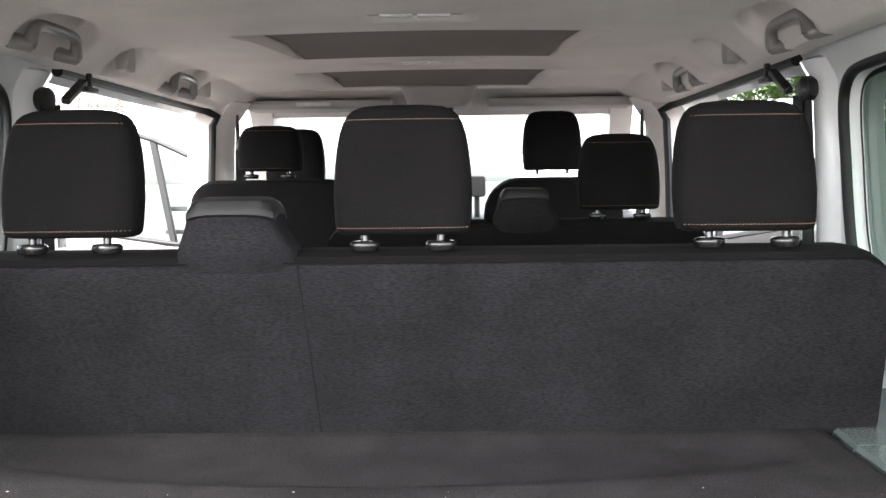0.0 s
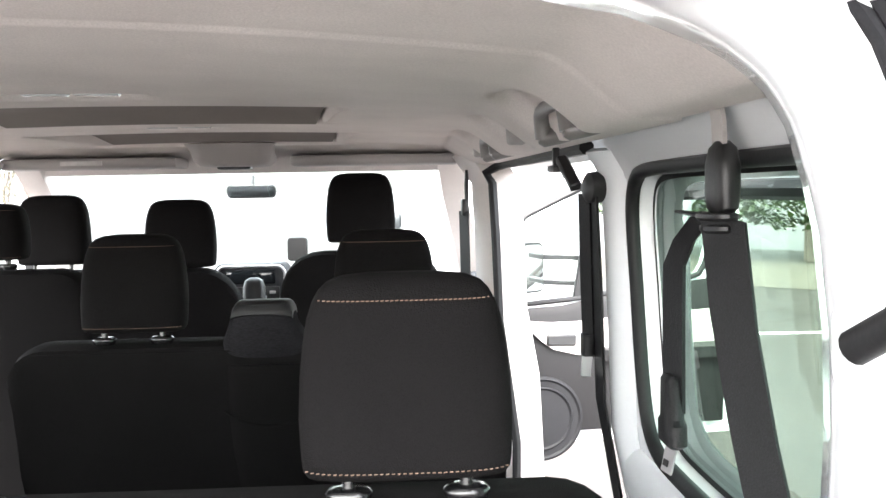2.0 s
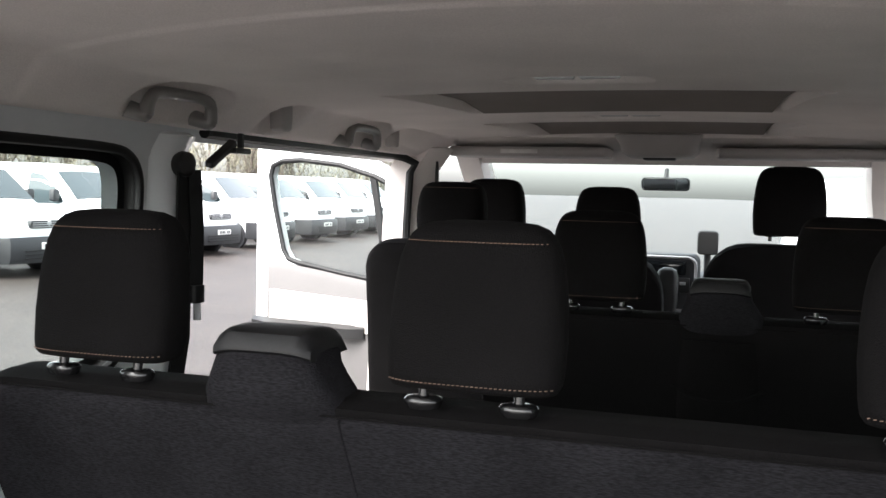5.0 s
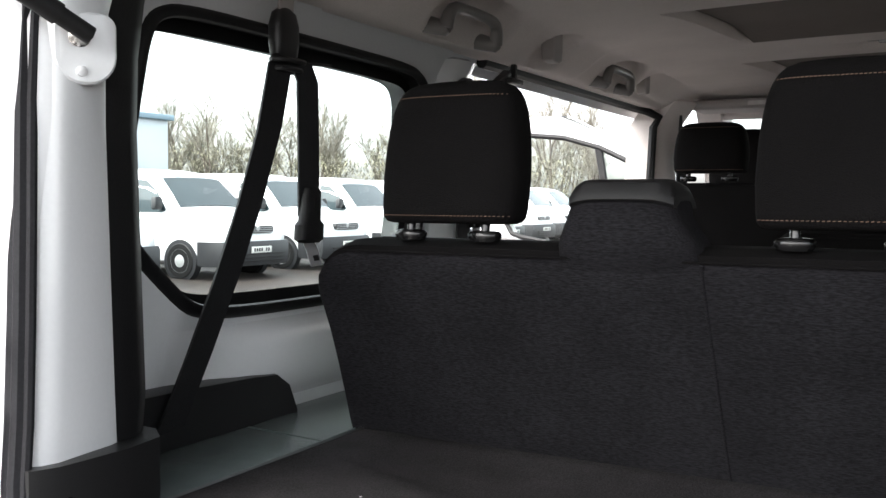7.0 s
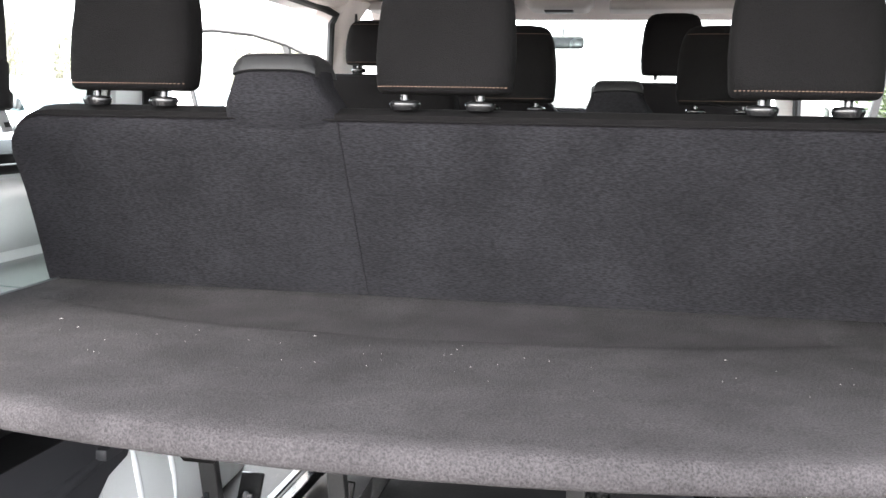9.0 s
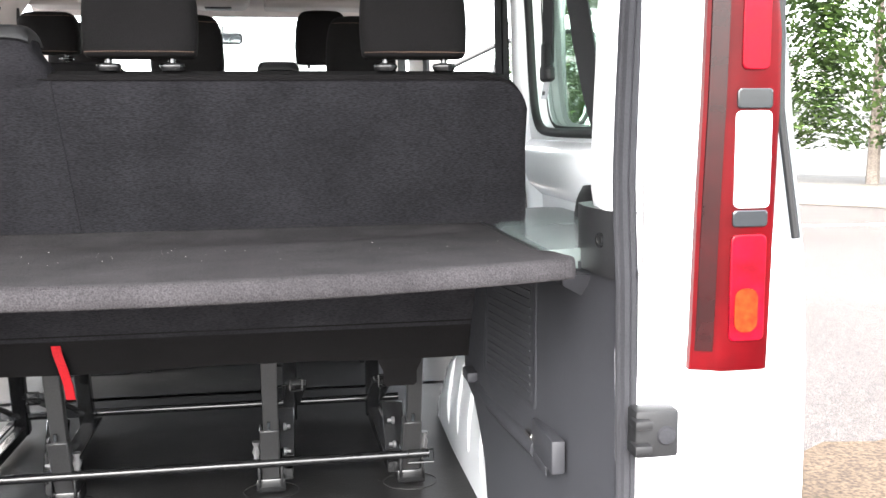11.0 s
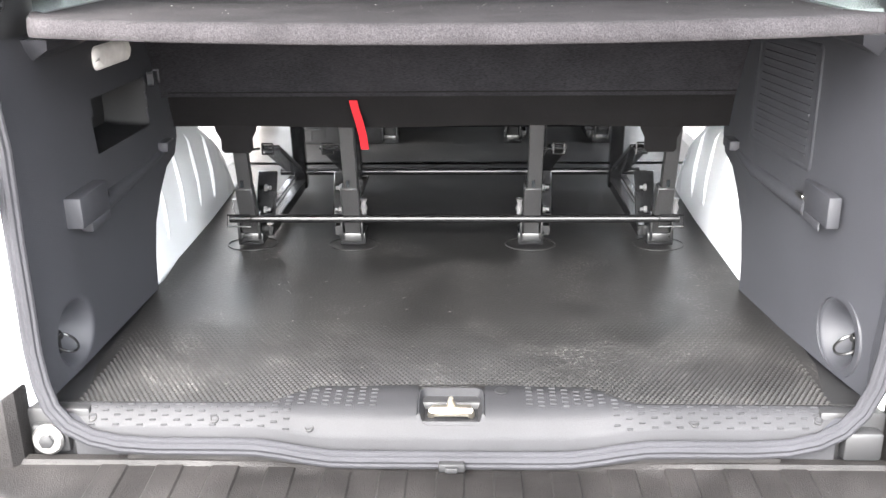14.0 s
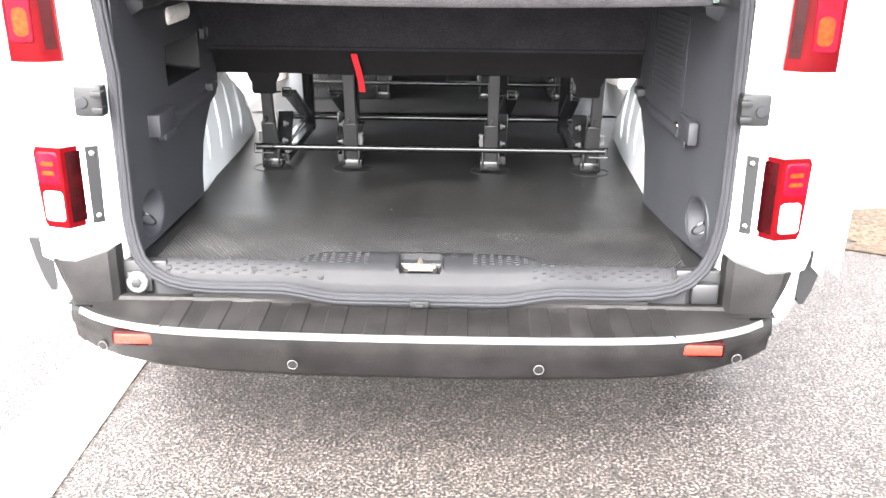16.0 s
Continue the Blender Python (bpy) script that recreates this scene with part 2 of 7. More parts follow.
def ring_cell(bm, outer, inner, place, rings=3):
    """Fill between two loops of (u, v) of equal length."""
    rows = []
    for k in range(rings + 1):
        f = k / rings
        rows.append([bm.verts.new(place(a[0] + (b[0] - a[0]) * f, a[1] + (b[1] - a[1]) * f)) for a, b in zip(outer, inner)])
    n = len(outer)
    for a, b in zip(rows, rows[1:]):
        for i in range(n):
            bm.faces.new((a[i], a[(i + 1) % n], b[(i + 1) % n], b[i]))
    return rows


def square_off(loop, a0, a1, b0, b1):
    """For each point of a loop, its match on the rectangle round it."""
    ca, cb = (a0 + a1) / 2, (b0 + b1) / 2
    la = [p[0] for p in loop]
    lb = [p[1] for p in loop]
    ma, mb = (min(la) + max(la)) / 2, (min(lb) + max(lb)) / 2
    ha, hb = (max(la) - min(la)) / 2, (max(lb) - min(lb)) / 2
    out = []
    for p in loop:
        u, v = (p[0] - ma) / ha, (p[1] - mb) / hb
        k = max(abs(u), abs(v))
        out.append((ca + u / k * (a1 - a0) / 2, cb + v / k * (b1 - b0) / 2))
    # put the nearest match on each true corner
    for c in ((a0, b0), (a1, b0), (a1, b1), (a0, b1)):
        i = min(range(len(out)), key=lambda j: (out[j][0] - c[0]) ** 2 + (out[j][1] - c[1]) ** 2)
        out[i] = c
    return out

# ---- ground ----


def ground_z(x, y):
    """The yard rises gently away from the parked van's left side."""
    d = max(0.0, -x - 2.5)
    return min(0.02 * d, 0.6) if d > 0 else 0.0


def ground_mat():
    """Wet tarmac: crisp stones, and patches that still read from afar."""
    m = mat("wet_tarmac_and_gravel", (0.185, 0.152, 0.136), 0.5, spec=0.3, dark=(0.004, 0.0032, 0.0028), scale=120, bump=1.0, stain=0.25, stain_scale=0.7)
    n, l = m.node_tree.nodes, m.node_tree.links
    b = n["Principled BSDF"]
    for k in n:
        if k.type == "MAP_RANGE" and abs(k.inputs[1].default_value - 0.35) < 1e-4:
            k.inputs[1].default_value, k.inputs[2].default_value = 0.43, 0.62
        if k.type == "TEX_NOISE" and k.inputs["Scale"].default_value > 100:
            k.inputs["Detail"].default_value, k.inputs["Roughness"].default_value = 5.0, 0.62
        if k.type == "BUMP":
            k.inputs["Distance"].default_value = 0.010
    co = n.new("ShaderNodeTexCoord")
    t = n.new("ShaderNodeTexNoise")
    t.inputs["Scale"].default_value, t.inputs["Detail"].default_value, t.inputs["Roughness"].default_value = 16.0, 8.0, 0.75
    l.new(co.outputs["Object"], t.inputs["Vector"])
    r = n.new("ShaderNodeMapRange")
    r.inputs[1].default_value, r.inputs[2].default_value, r.inputs[3].default_value, r.inputs[4].default_value = 0.36, 0.64, 0.58, 1.32
    l.new(t.outputs[0], r.inputs[0])
    mx = n.new("ShaderNodeMix")
    mx.data_type, mx.blend_type = "RGBA", "MULTIPLY"
    mx.inputs[0].default_value = 1.0
    l.new(b.inputs["Base Color"].links[0].from_socket, mx.inputs[6])
    l.new(r.outputs[0], mx.inputs[7])
    # single stones: each its own shade, dark between
    vo = n.new("ShaderNodeTexVoronoi")
    vo.inputs["Scale"].default_value = 150.0
    l.new(co.outputs["Object"], vo.inputs["Vector"])
    sep = n.new("ShaderNodeSeparateColor")
    l.new(vo.outputs["Color"], sep.inputs[0])
    shade = n.new("ShaderNodeMapRange")
    shade.inputs[1].default_value, shade.inputs[2].default_value, shade.inputs[3].default_value, shade.inputs[4].default_value = 0.0, 1.0, 0.50, 1.50
    l.new(sep.outputs[0], shade.inputs[0])
    gap = n.new("ShaderNodeMapRange")
    gap.inputs[1].default_value, gap.inputs[2].default_value, gap.inputs[3].default_value, gap.inputs[4].default_value = 0.25, 0.70, 1.12, 0.34
    l.new(vo.outputs["Distance"], gap.inputs[0])
    stone = n.new("ShaderNodeMath")
    stone.operation = "MULTIPLY"
    l.new(shade.outputs[0], stone.inputs[0])
    l.new(gap.outputs[0], stone.inputs[1])
    mx2 = n.new("ShaderNodeMix")
    mx2.data_type, mx2.blend_type = "RGBA", "MULTIPLY"
    mx2.inputs[0].default_value = 1.0
    l.new(mx.outputs[2], mx2.inputs[6])
    l.new(stone.outputs[0], mx2.inputs[7])
    l.new(mx2.outputs[2], b.inputs["Base Color"])
    return m


M_GROUND = ground_mat()
bm = bmesh.new()
xs = [-900, -200, -60, -40, -30, -24, -20, -17, -14, -11, -8, -6, -4, -2.5, -1, 1, 3, 6, 10, 20, 40, 80, 200, 900]
ys = [-900, -200, -60, -20, -10, -5, -2, 0, 2, 5, 10, 15, 20, 30, 45, 70, 120, 300, 900]
sheet(bm, [[(x, y, ground_z(x, y)) for x in xs] for y in ys])
solo("ground", bm, M_GROUND, "grey-brown wet gravelly tarmac of a van sales yard", "ground", kind="structure")
bm = bmesh.new()
box(bm, -1.105, -0.868, -6, 1.9, 0.002, 0.008)
solo("road_marking", bm, M_LINE, "broad white painted parking line on the tarmac", "road marking", kind="structure")

# ---- the van ----
van = thing("passenger_van", (CX, 0, 0), "white passenger van with its tailgate raised and doors open", "van")
OPENING = [(0.3, 0.715), (1.16, 0.712), (1.24, 0.694), (1.3, 0.693), (1.5, 0.700), (1.62, 0.704), (1.69, 0.700), (1.72, 0.695), (1.755, 0.687), (1.785, 0.677), (1.807, 0.664), (1.827, 0.642), (1.844, 0.611), (1.858, 0.570), (1.870, 0.50)]


def lean(z):
    """The tailgate opening leans forward with height."""
    return interp([(0.8, 0.455), (1.2, 0.485), (1.6, 0.518), (1.84, 0.54)], z)


def smooth_loop(loop, times=2):
    """Cut the corners of a closed outline."""
    for _ in range(times):
        loop = [q for a, b in zip(loop, loop[1:] + loop[:1]) for q in ((a[0] * 0.75 + b[0] * 0.25, a[1] * 0.75 + b[1] * 0.25), (a[0] * 0.25 + b[0] * 0.75, a[1] * 0.25 + b[1] * 0.75))]
    return loop



def quarter_window():
    """Outline of the rear quarter window, (y, z), anticlockwise from its low rear corner."""
    pts = [(0.700, 1.50), (0.718, 1.463), (0.815, 1.378), (0.855, 1.362), (0.93, 1.356), (1.10, 1.355), (1.30, 1.355), (1.38, 1.360), (1.425, 1.385), (1.45, 1.44), (1.465, 1.55),
           (1.475, 1.68), (1.468, 1.730), (1.44, 1.762), (1.38, 1.772), (1.2, 1.774), (1.0, 1.775), (0.81, 1.775), (0.762, 1.767), (0.738, 1.737), (0.724, 1.66), (0.710, 1.57)]
    return smooth_loop(pts)


def inset(loop, d):
    out = []
    n = len(loop)
    for i, p in enumerate(loop):
        a, b = loop[i - 1], loop[(i + 1) % n]
        t = Vector((b[0] - a[0], b[1] - a[1])).normalized()
        out.append((p[0] - t.y * d, p[1] + t.x * d))
    return out


def wall_point(s, off=0.0):
    return lambda y, z: (CX + s * (half(z) + off), y, z)


for s, side in ((-1, "left"), (1, "right")):
    win = quarter_window()
    # inner skin round the quarter window
    bm = bmesh.new()
    rows = ring_cell(bm, square_off(win, 0.64, 1.51, 1.20, 1.84), win, wall_point(s), 4)
    # plain skin under it, and the pillar before the door opening
    sheet(bm, [[(CX + s * half(z), y, z) for z in (0.30, 0.6, 0.9, 1.05, 1.20)] for y in (0.65, 1.1, 1.51)])
    part("inner_side_panel", bm, M_PAINT, van)
    bm = bmesh.new()
    prof = [(1.495, 0.0), (1.515, -0.016), (1.555, -0.026), (1.59, -0.018), (1.61, 0.008), (1.615, 0.10)]
    slab(bm, [[(CX + s * (half(z) + o), y, z) for y, o in prof] for z in (0.3, 0.6, 0.9, 1.1, 1.2, 1.28, 1.36, 1.5, 1.65, 1.76, 1.80)], 0.012)
    part("door_pillar", bm, M_PAINT, van)
    # outer skin
    bm = bmesh.new()
    win_o = inset(win, 0.02)
    ring_cell(bm, square_off(win, 0.60, 1.615, 1.15, 1.86), win_o, wall_point(s, 0.07), 4)
    sheet(bm, [[(CX + s * (half(z) + 0.07), y, z) for z in (0.42, 0.6, 0.9, 1.05, 1.15)] for y in (0.60, 1.1, 1.615)])
    part("outer_side_panel", bm, M_PAINT, van)
    # window rubber and pane
    bm = bmesh.new()
    tube(bm, [(CX + s * (half(z) - 0.001), y, z) for y, z in inset(win, 0.003)], 0.011, 10, True, 0.8)
    part("window_seal", bm, M_RUBBER, van)
    bm = bmesh.new()
    edge_in = [bm.verts.new((CX + s * (half(z) + 0.002), y, z)) for y, z in win]
    edge_out = [bm.verts.new((CX + s * (half(z) + 0.034), y, z)) for y, z in inset(win, 0.008)]
    for k in range(len(win)):
        bm.faces.new((edge_in[k], edge_in[(k + 1) % len(win)], edge_out[(k + 1) % len(win)], edge_out[k]))
    part("window_reveal", bm, M_PAINT if s > 0 else M_RUBBER, van)
    bm = bmesh.new()
    band = ring_cell(bm, inset(win, -0.004), inset(win, 0.016 if s > 0 else 0.027), wall_point(s, 0.029), 2)
    bmesh.ops.solidify(bm, geom=bm.faces[:], thickness=0.003)
    part("window_border", bm, M_RUBBER, van, "black ceramic border of the glass")
    bm = bmesh.new()
    bm.faces.new([bm.verts.new(wall_point(s, 0.036)(y, z)) for y, z in inset(win, 0.0)])
    pane = part("window_pane", bm, M_TINT if s > 0 else M_GLASS, van, smooth=0)
    pane.visible_shadow = False
    # rounded ledge under the window
    bm = bmesh.new()
    loft(bm, [[(CX + s * (half(z) - d * k), y, z) for d, z in ((-0.004, 1.342), (0.010, 1.336), (0.028, 1.322), (0.037, 1.302), (0.038, 1.275), (0.030, 1.235), (-0.004, 1.20))] for y, k in ((0.80, 0.0), (0.86, 0.35), (0.92, 0.75), (0.99, 1.0), (1.2, 1.0), (1.42, 1.0), (1.50, 0.9))])
    part("window_ledge", bm, M_PAINT, van)
    # rear pillar: a slanted white face between opening seal and window
    bm = bmesh.new()
    rows = []
    for z in (0.42, 0.7, 0.95, 1.15, 1.3, 1.45, 1.6, 1.66, 1.72, 1.75, 1.77, 1.785, 1.80, 1.81, 1.82, 1.83, 1.84, 1.85, 1.858, 1.866):
        o = interp(OPENING, z) + (0.013 if s < 0 else 0.0) * min(1.0, max(0.0, (z - 1.1) / 0.15))
        w = half(z)
        y0 = lean(z)
        rows.append([(CX + s * x, y, z) for x, y in ((w + 0.07, 0.60), (w + 0.03, 0.52), (w - 0.01, 0.47), (o + 0.05, y0 - 0.010), (o + 0.012, y0 - 0.006), (o + 0.002, y0 + 0.004), (o - 0.001, y0 + 0.016), (o + 0.008, 0.578), (o + 0.022, 0.618), (o + 0.05, 0.635), (w - 0.01, 0.70))])
    slab(bm, rows, 0.012)
    part("rear_pillar", bm, M_PAINT, van)
    # black edge trim along the pillar, by the glass
    bm = bmesh.new()
    loft(bm, [[(CX + s * (interp(OPENING, z) + dx + (0.016 if s > 0 else 0.013)), y, z) for dx, y in ((0.010, 0.574), (-0.002, 0.582), (-0.002, 0.620), (0.014, 0.645), (0.075, 0.672), (0.085, 0.62))] for z in (1.18, 1.3, 1.45, 1.6, 1.68, 1.74, 1.77)])
    part("pillar_edge_trim", bm, M_RUBBER, van)
    # front door pillar beyond the side opening
    bm = bmesh.new()
    slab(bm, [[(CX + s * (half(z) + o), y, z) for y, o in ((2.80, 0.025), (2.805, -0.065), (2.83, -0.085), (2.90, -0.11), (2.94, -0.10), (2.95, 0.02))] for z in (0.3, 0.8, 1.2, 1.4, 1.6, 1.76, 1.84)], 0.01)
    part("front_door_pillar", bm, M_LINER, van)
    bm = bmesh.new()
    tube(bm, [(CX + s * (half(z) - 0.058), 2.795, z) for z in (0.6, 1.0, 1.36, 1.6, 1.76, 1.79)] + [(CX + s * 0.772, 2.765, 1.808)] + [(CX + s * (half(1.81) - 0.0), y, 1.812) for y in (2.7, 2.2, 1.85, 1.64)], 0.013, 8)
    part("door_opening_seal", bm, M_RUBBER, van)
    # roof rail: the cant panel over the openings
    bm = bmesh.new()
    slab(bm, [[(CX + s * x, y, z) for x, z in ((half(1.80) + 0.08, 1.848), (half(1.80) + 0.026, 1.838), (half(1.80) + 0.03, 1.850), (half(1.83), 1.93))] for y in (0.55, 1.0, 1.55, 2.2, 2.95, 3.3)], 0.01)
    part("roof_rail", bm, M_PAINT, van)
    # windscreen pillar
    bm = bmesh.new()
    slab(bm, [[(CX + s * x, y, z) for x, y, z in ((0.70 + a, yy, zz), (0.63 + a, yy - 0.02, zz), (0.62 + a, yy + 0.05, zz + 0.01))] for a, yy, zz in ((0.0, 3.10, 1.86), (0.03, 3.35, 1.74), (0.08, 3.62, 1.58), (0.13, 3.92, 1.40), (0.16, 4.2, 1.25))], 0.02)
    part("windscreen_pillar", bm, M_LINER, van)

# roof above the lining
bm = bmesh.new()
prof = [(-0.85, 1.80), (-0.80, 1.88), (-0.66, 1.945), (-0.3, 1.965), (0, 1.97), (0.3, 1.965), (0.66, 1.945), (0.80, 1.88), (0.85, 1.80)]
slab(bm, [[(CX + x, y, z) for x, z in prof] for y in (0.46, 1.2, 2.0, 2.8, 3.05)], 0.01)
part("roof", bm, M_PAINT, van)

# ceiling lining with its two shallow recesses
LZ = 1.872


RECESSES = ((1.684, 2.11, 0.392), (2.41, 2.86, 0.385))


def recess_edge(y):
    """Half the width of the ceiling recesses, narrowing to the front."""
    return interp([(1.684, 0.412), (1.71, 0.402), (1.75, 0.386), (1.82, 0.370), (1.9, 0.359), (2.0, 0.346), (2.11, 0.325), (2.25, 0.36), (2.41, 0.402), (2.44, 0.392), (2.49, 0.376), (2.56, 0.360), (2.66, 0.348), (2.76, 0.336), (2.86, 0.318)], y)


def ease(t):
    t = min(1.0, max(0.0, t))
    return t * t * (3 - 2 * t)


def liner_z(x, y, inside):
    a = abs(x)
    z = LZ + 0.02 * (1 - (a / 0.7) ** 2) if a < 0.7 else LZ
    z -= 0.056 * ease((a - 0.615) / 0.12)
    for y0, y1, w in RECESSES:
        if inside and y0 <= y <= y1:
            z += 0.05 * min(1.0, (y1 - y) / (y1 - y0) / 0.22)
    for yc in (1.525, 2.27):
        q = (a / 0.125) ** 4 + ((y - yc) / 0.05) ** 4
        z += 0.022 * ease((1 - q) / 0.8)
    for yc, ry, dep in ((1.41, 0.155, 0.046), (2.245, 0.145, 0.046), (1.79, 0.085, 0.040), (2.45, 0.055, 0.034)):
        q = (((a - 0.676) / 0.060) ** 2 + ((y - yc) / ry) ** 2) ** 0.5
        z += dep * ease((1 - q) / 0.30)
    if y < 0.97:
        z += 0.003
    return z


bm = bmesh.new()
lys = sorted([0.56, 0.70, 0.85, 0.955, 0.966, 0.971, 0.985, 1.1, 1.2, 2.01, 2.015, 2.108, 2.112, 2.406, 2.412, 2.83, 2.835, 2.858, 2.862, 1.680, 1.686, 2.935, 2.90, 2.95] + [1.23 + 0.011 * k for k in range(38)] + [1.690 + 0.0125 * k for k in range(63)])
lxs = [-0.782, -0.766, -0.755, -0.748] + [-0.741 + 0.0075 * k for k in range(18)] + [-0.60, -0.58, -0.56, -0.52, -0.48, -0.44, -0.400, -0.391, -0.37, -0.335, -0.28, -0.2, -0.125, -0.12, -0.112, -0.10, -0.08, -0.04]
lxs = lxs + [0.0] + [-x for x in reversed(lxs)]


def liner_point(x, y):
    """A point of the lining; its columns follow the edges of the recesses."""
    a, e = abs(x), recess_edge(y)
    a = a * e / 0.3955 if a < 0.3955 else (e + (a - 0.3955) * (0.52 - e) / 0.1245 if a < 0.52 else a)
    x2 = math.copysign(a, x)
    bow = (0.32 * x2 * x2 - 0.085) * max(0.0, min(1.0, (1.27 - y) / 0.25, (y - 0.60) / 0.3))
    return (CX * 0.5 + x2, y + bow, liner_z(x2, y, abs(x) < 0.3955))


sheet(bm, [[liner_point(x, y) for x in lxs] for y in lys])
liner = part("headliner", bm, M_LINER, van, "warm grey cloth ceiling lining", smooth=55)
# added panels that paint the shade of each recess in darker grey
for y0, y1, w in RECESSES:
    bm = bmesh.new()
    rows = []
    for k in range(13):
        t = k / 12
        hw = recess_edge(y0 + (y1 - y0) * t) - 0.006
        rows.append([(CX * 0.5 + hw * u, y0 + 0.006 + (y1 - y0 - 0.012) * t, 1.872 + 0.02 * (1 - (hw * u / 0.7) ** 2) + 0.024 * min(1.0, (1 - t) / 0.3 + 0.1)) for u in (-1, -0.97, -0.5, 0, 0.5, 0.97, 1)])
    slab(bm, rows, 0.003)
    part("recess_shade_panel", bm, M_RECESS_SHADE, liner, "ceiling recess panel, its shade painted in as darker grey")

# cargo floor pan and rubber mat
bm = bmesh.new()
box(bm, CX - 0.86, CX + 0.86, 0.50, 4.2, 0.40, 0.545, 0.01)
part("floor_pan", bm, M_BLACK, van)


def mat_rubber():
    m = mat("black_floor_rubber", (0.0145, 0.0141, 0.0140), 0.44, spec=0.21, grain=0.35, scale=160, bump=0.3, stain=0.35, stain_scale=7)
    n, l = m.node_tree.nodes, m.node_tree.links
    b = n["Principled BSDF"]
    co = n.new("ShaderNodeTexCoord")
    def noise(scale, detail, rough, stretch=(1, 1, 1), turn=0.0):
        mp = n.new("ShaderNodeMapping")
        mp.inputs["Scale"].default_value = stretch
        mp.inputs["Rotation"].default_value = (0, 0, turn)
        l.new(co.outputs["Object"], mp.inputs["Vector"])
        t = n.new("ShaderNodeTexNoise")
        t.inputs["Scale"].default_value, t.inputs["Detail"].default_value, t.inputs["Roughness"].default_value = scale, detail, rough
        l.new(mp.outputs[0], t.inputs["Vector"])
        return t.outputs[0]

    def window(src, lo, hi, top):
        r = n.new("ShaderNodeMapRange")
        r.inputs[1].default_value, r.inputs[2].default_value, r.inputs[4].default_value = lo, hi, top
        l.new(src, r.inputs[0])
        return r.outputs[0]

    def math_node(op, p, q):
        k = n.new("ShaderNodeMath")
        k.operation = op
        k.use_clamp = True
        l.new(p, k.inputs[0])
        l.new(q, k.inputs[1])
        return k.outputs[0]

    patch = window(noise(5.0, 5.0, 0.65), 0.50, 0.68, 1.0)
    scratch = math_node("MAXIMUM", window(noise(38, 3.0, 0.6, (1, 14, 1), 0.6), 0.62, 0.68, 1.0), window(noise(34, 3.0, 0.6, (14, 1, 1), 0.25), 0.62, 0.68, 1.0))
    grit = window(noise(190, 2.0, 0.5), 0.56, 0.72, 1.0)
    dust = math_node("MULTIPLY", patch, math_node("MAXIMUM", scratch, grit))
    haze = window(noise(2.6, 6.0, 0.6), 0.50, 0.80, 0.08)
    wear = math_node("MAXIMUM", dust, haze)
    old = b.inputs["Base Color"].links[0].from_socket
    mx = n.new("ShaderNodeMix")
    mx.data_type = "RGBA"
    l.new(wear, mx.inputs[0])
    l.new(old, mx.inputs[6])
    mx.inputs[7].default_value = (0.115, 0.110, 0.107, 1)
    l.new(mx.outputs[2], b.inputs["Base Color"])
    return m


M_MAT = mat_rubber()
def plate_front(x):
    """Where the sill's tread plate meets the mat."""
    return interp([(0.0, 0.534), (0.12, 0.534), (0.14, 0.530), (0.23, 0.528), (0.258, 0.514), (0.30, 0.474), (0.33, 0.469), (0.7, 0.467)], abs(x))


bm = bmesh.new()
cols = []
for k in range(61):
    u = -1 + k / 30
    col = []
    for t in (0.0, 0.1, 0.3, 0.6, 1.0):
        f = plate_front(u * 0.62) - 0.004
        y = f + (2.12 - f) * t
        w = interp([(0.46, 0.62), (0.55, 0.66), (1.0, 0.66), (1.5, 0.70), (2.12, 0.78)], y)
        col.append((CX + u * w, y, FLOOR))
    cols.append(col)
sheet(bm, cols)
floor_mat = thing("rubber_floor_mat", (CX, 1.2, FLOOR), "scuffed black ribbed rubber mat on the load floor", "floor mat")
part("sheet", bm, M_MAT, floor_mat, smooth=0)


verts, faces = [], []
for j in range(46):
    y = 0.470 + j * 0.0078
    for i in range(133):
        x = CX - 0.635 + 0.0096 * i + (0.0048 if j % 2 else 0)
        hw = 0.642
        if abs(x - CX) > hw - 0.006 or y < plate_front(x - CX) + 0.004:
            continue
        k = len(verts)
        h = 0.0034 * (1 - j / 48)
        verts += [(x - 0.0042, y, FLOOR), (x, y - 0.0026, FLOOR), (x + 0.0042, y, FLOOR), (x, y + 0.0026, FLOOR), (x - 0.0018, y, FLOOR + h), (x + 0.0018, y, FLOOR + h)]
        faces += [(k, k + 1, k + 5, k + 4), (k + 1, k + 2, k + 5), (k + 2, k + 3, k + 4, k + 5), (k + 3, k, k + 4)]
me = bpy.data.meshes.new("tread_pattern")
me.from_pydata([(a - CX, b - 1.2, c - FLOOR) for a, b, c in verts], [], faces)
me.materials.append(M_MAT)
pat = new("tread_pattern", me)
pat.parent = floor_mat
tagged(pat, "fine raised diamond tread", kind="stuff")
rnd = random.Random(31)
verts, faces = [], []
for i in range(300):
    x, y = CX + rnd.uniform(-0.6, 0.6), 0.5 + 0.85 * rnd.random() ** 1.3
    if y < plate_front(x - CX) + 0.01:
        continue
    r, a = rnd.uniform(0.0003, 0.0007), rnd.uniform(0, 3.14)
    L = r * rnd.choice((1, 1, 1, 2, 6, 9))
    c, d = math.cos(a), math.sin(a)
    k = len(verts)
    z = FLOOR + 0.0012 + (0.002 if y < 0.8 else 0)
    verts += [(x - L * c, y - L * d, z), (x + r * d * 0.5, y - r * c * 0.5, z), (x + L * c, y + L * d, z), (x - r * d * 0.5, y + r * c * 0.5, z + 0.0006)]
    faces.append((k, k + 1, k + 2, k + 3))
me = bpy.data.meshes.new("debris")
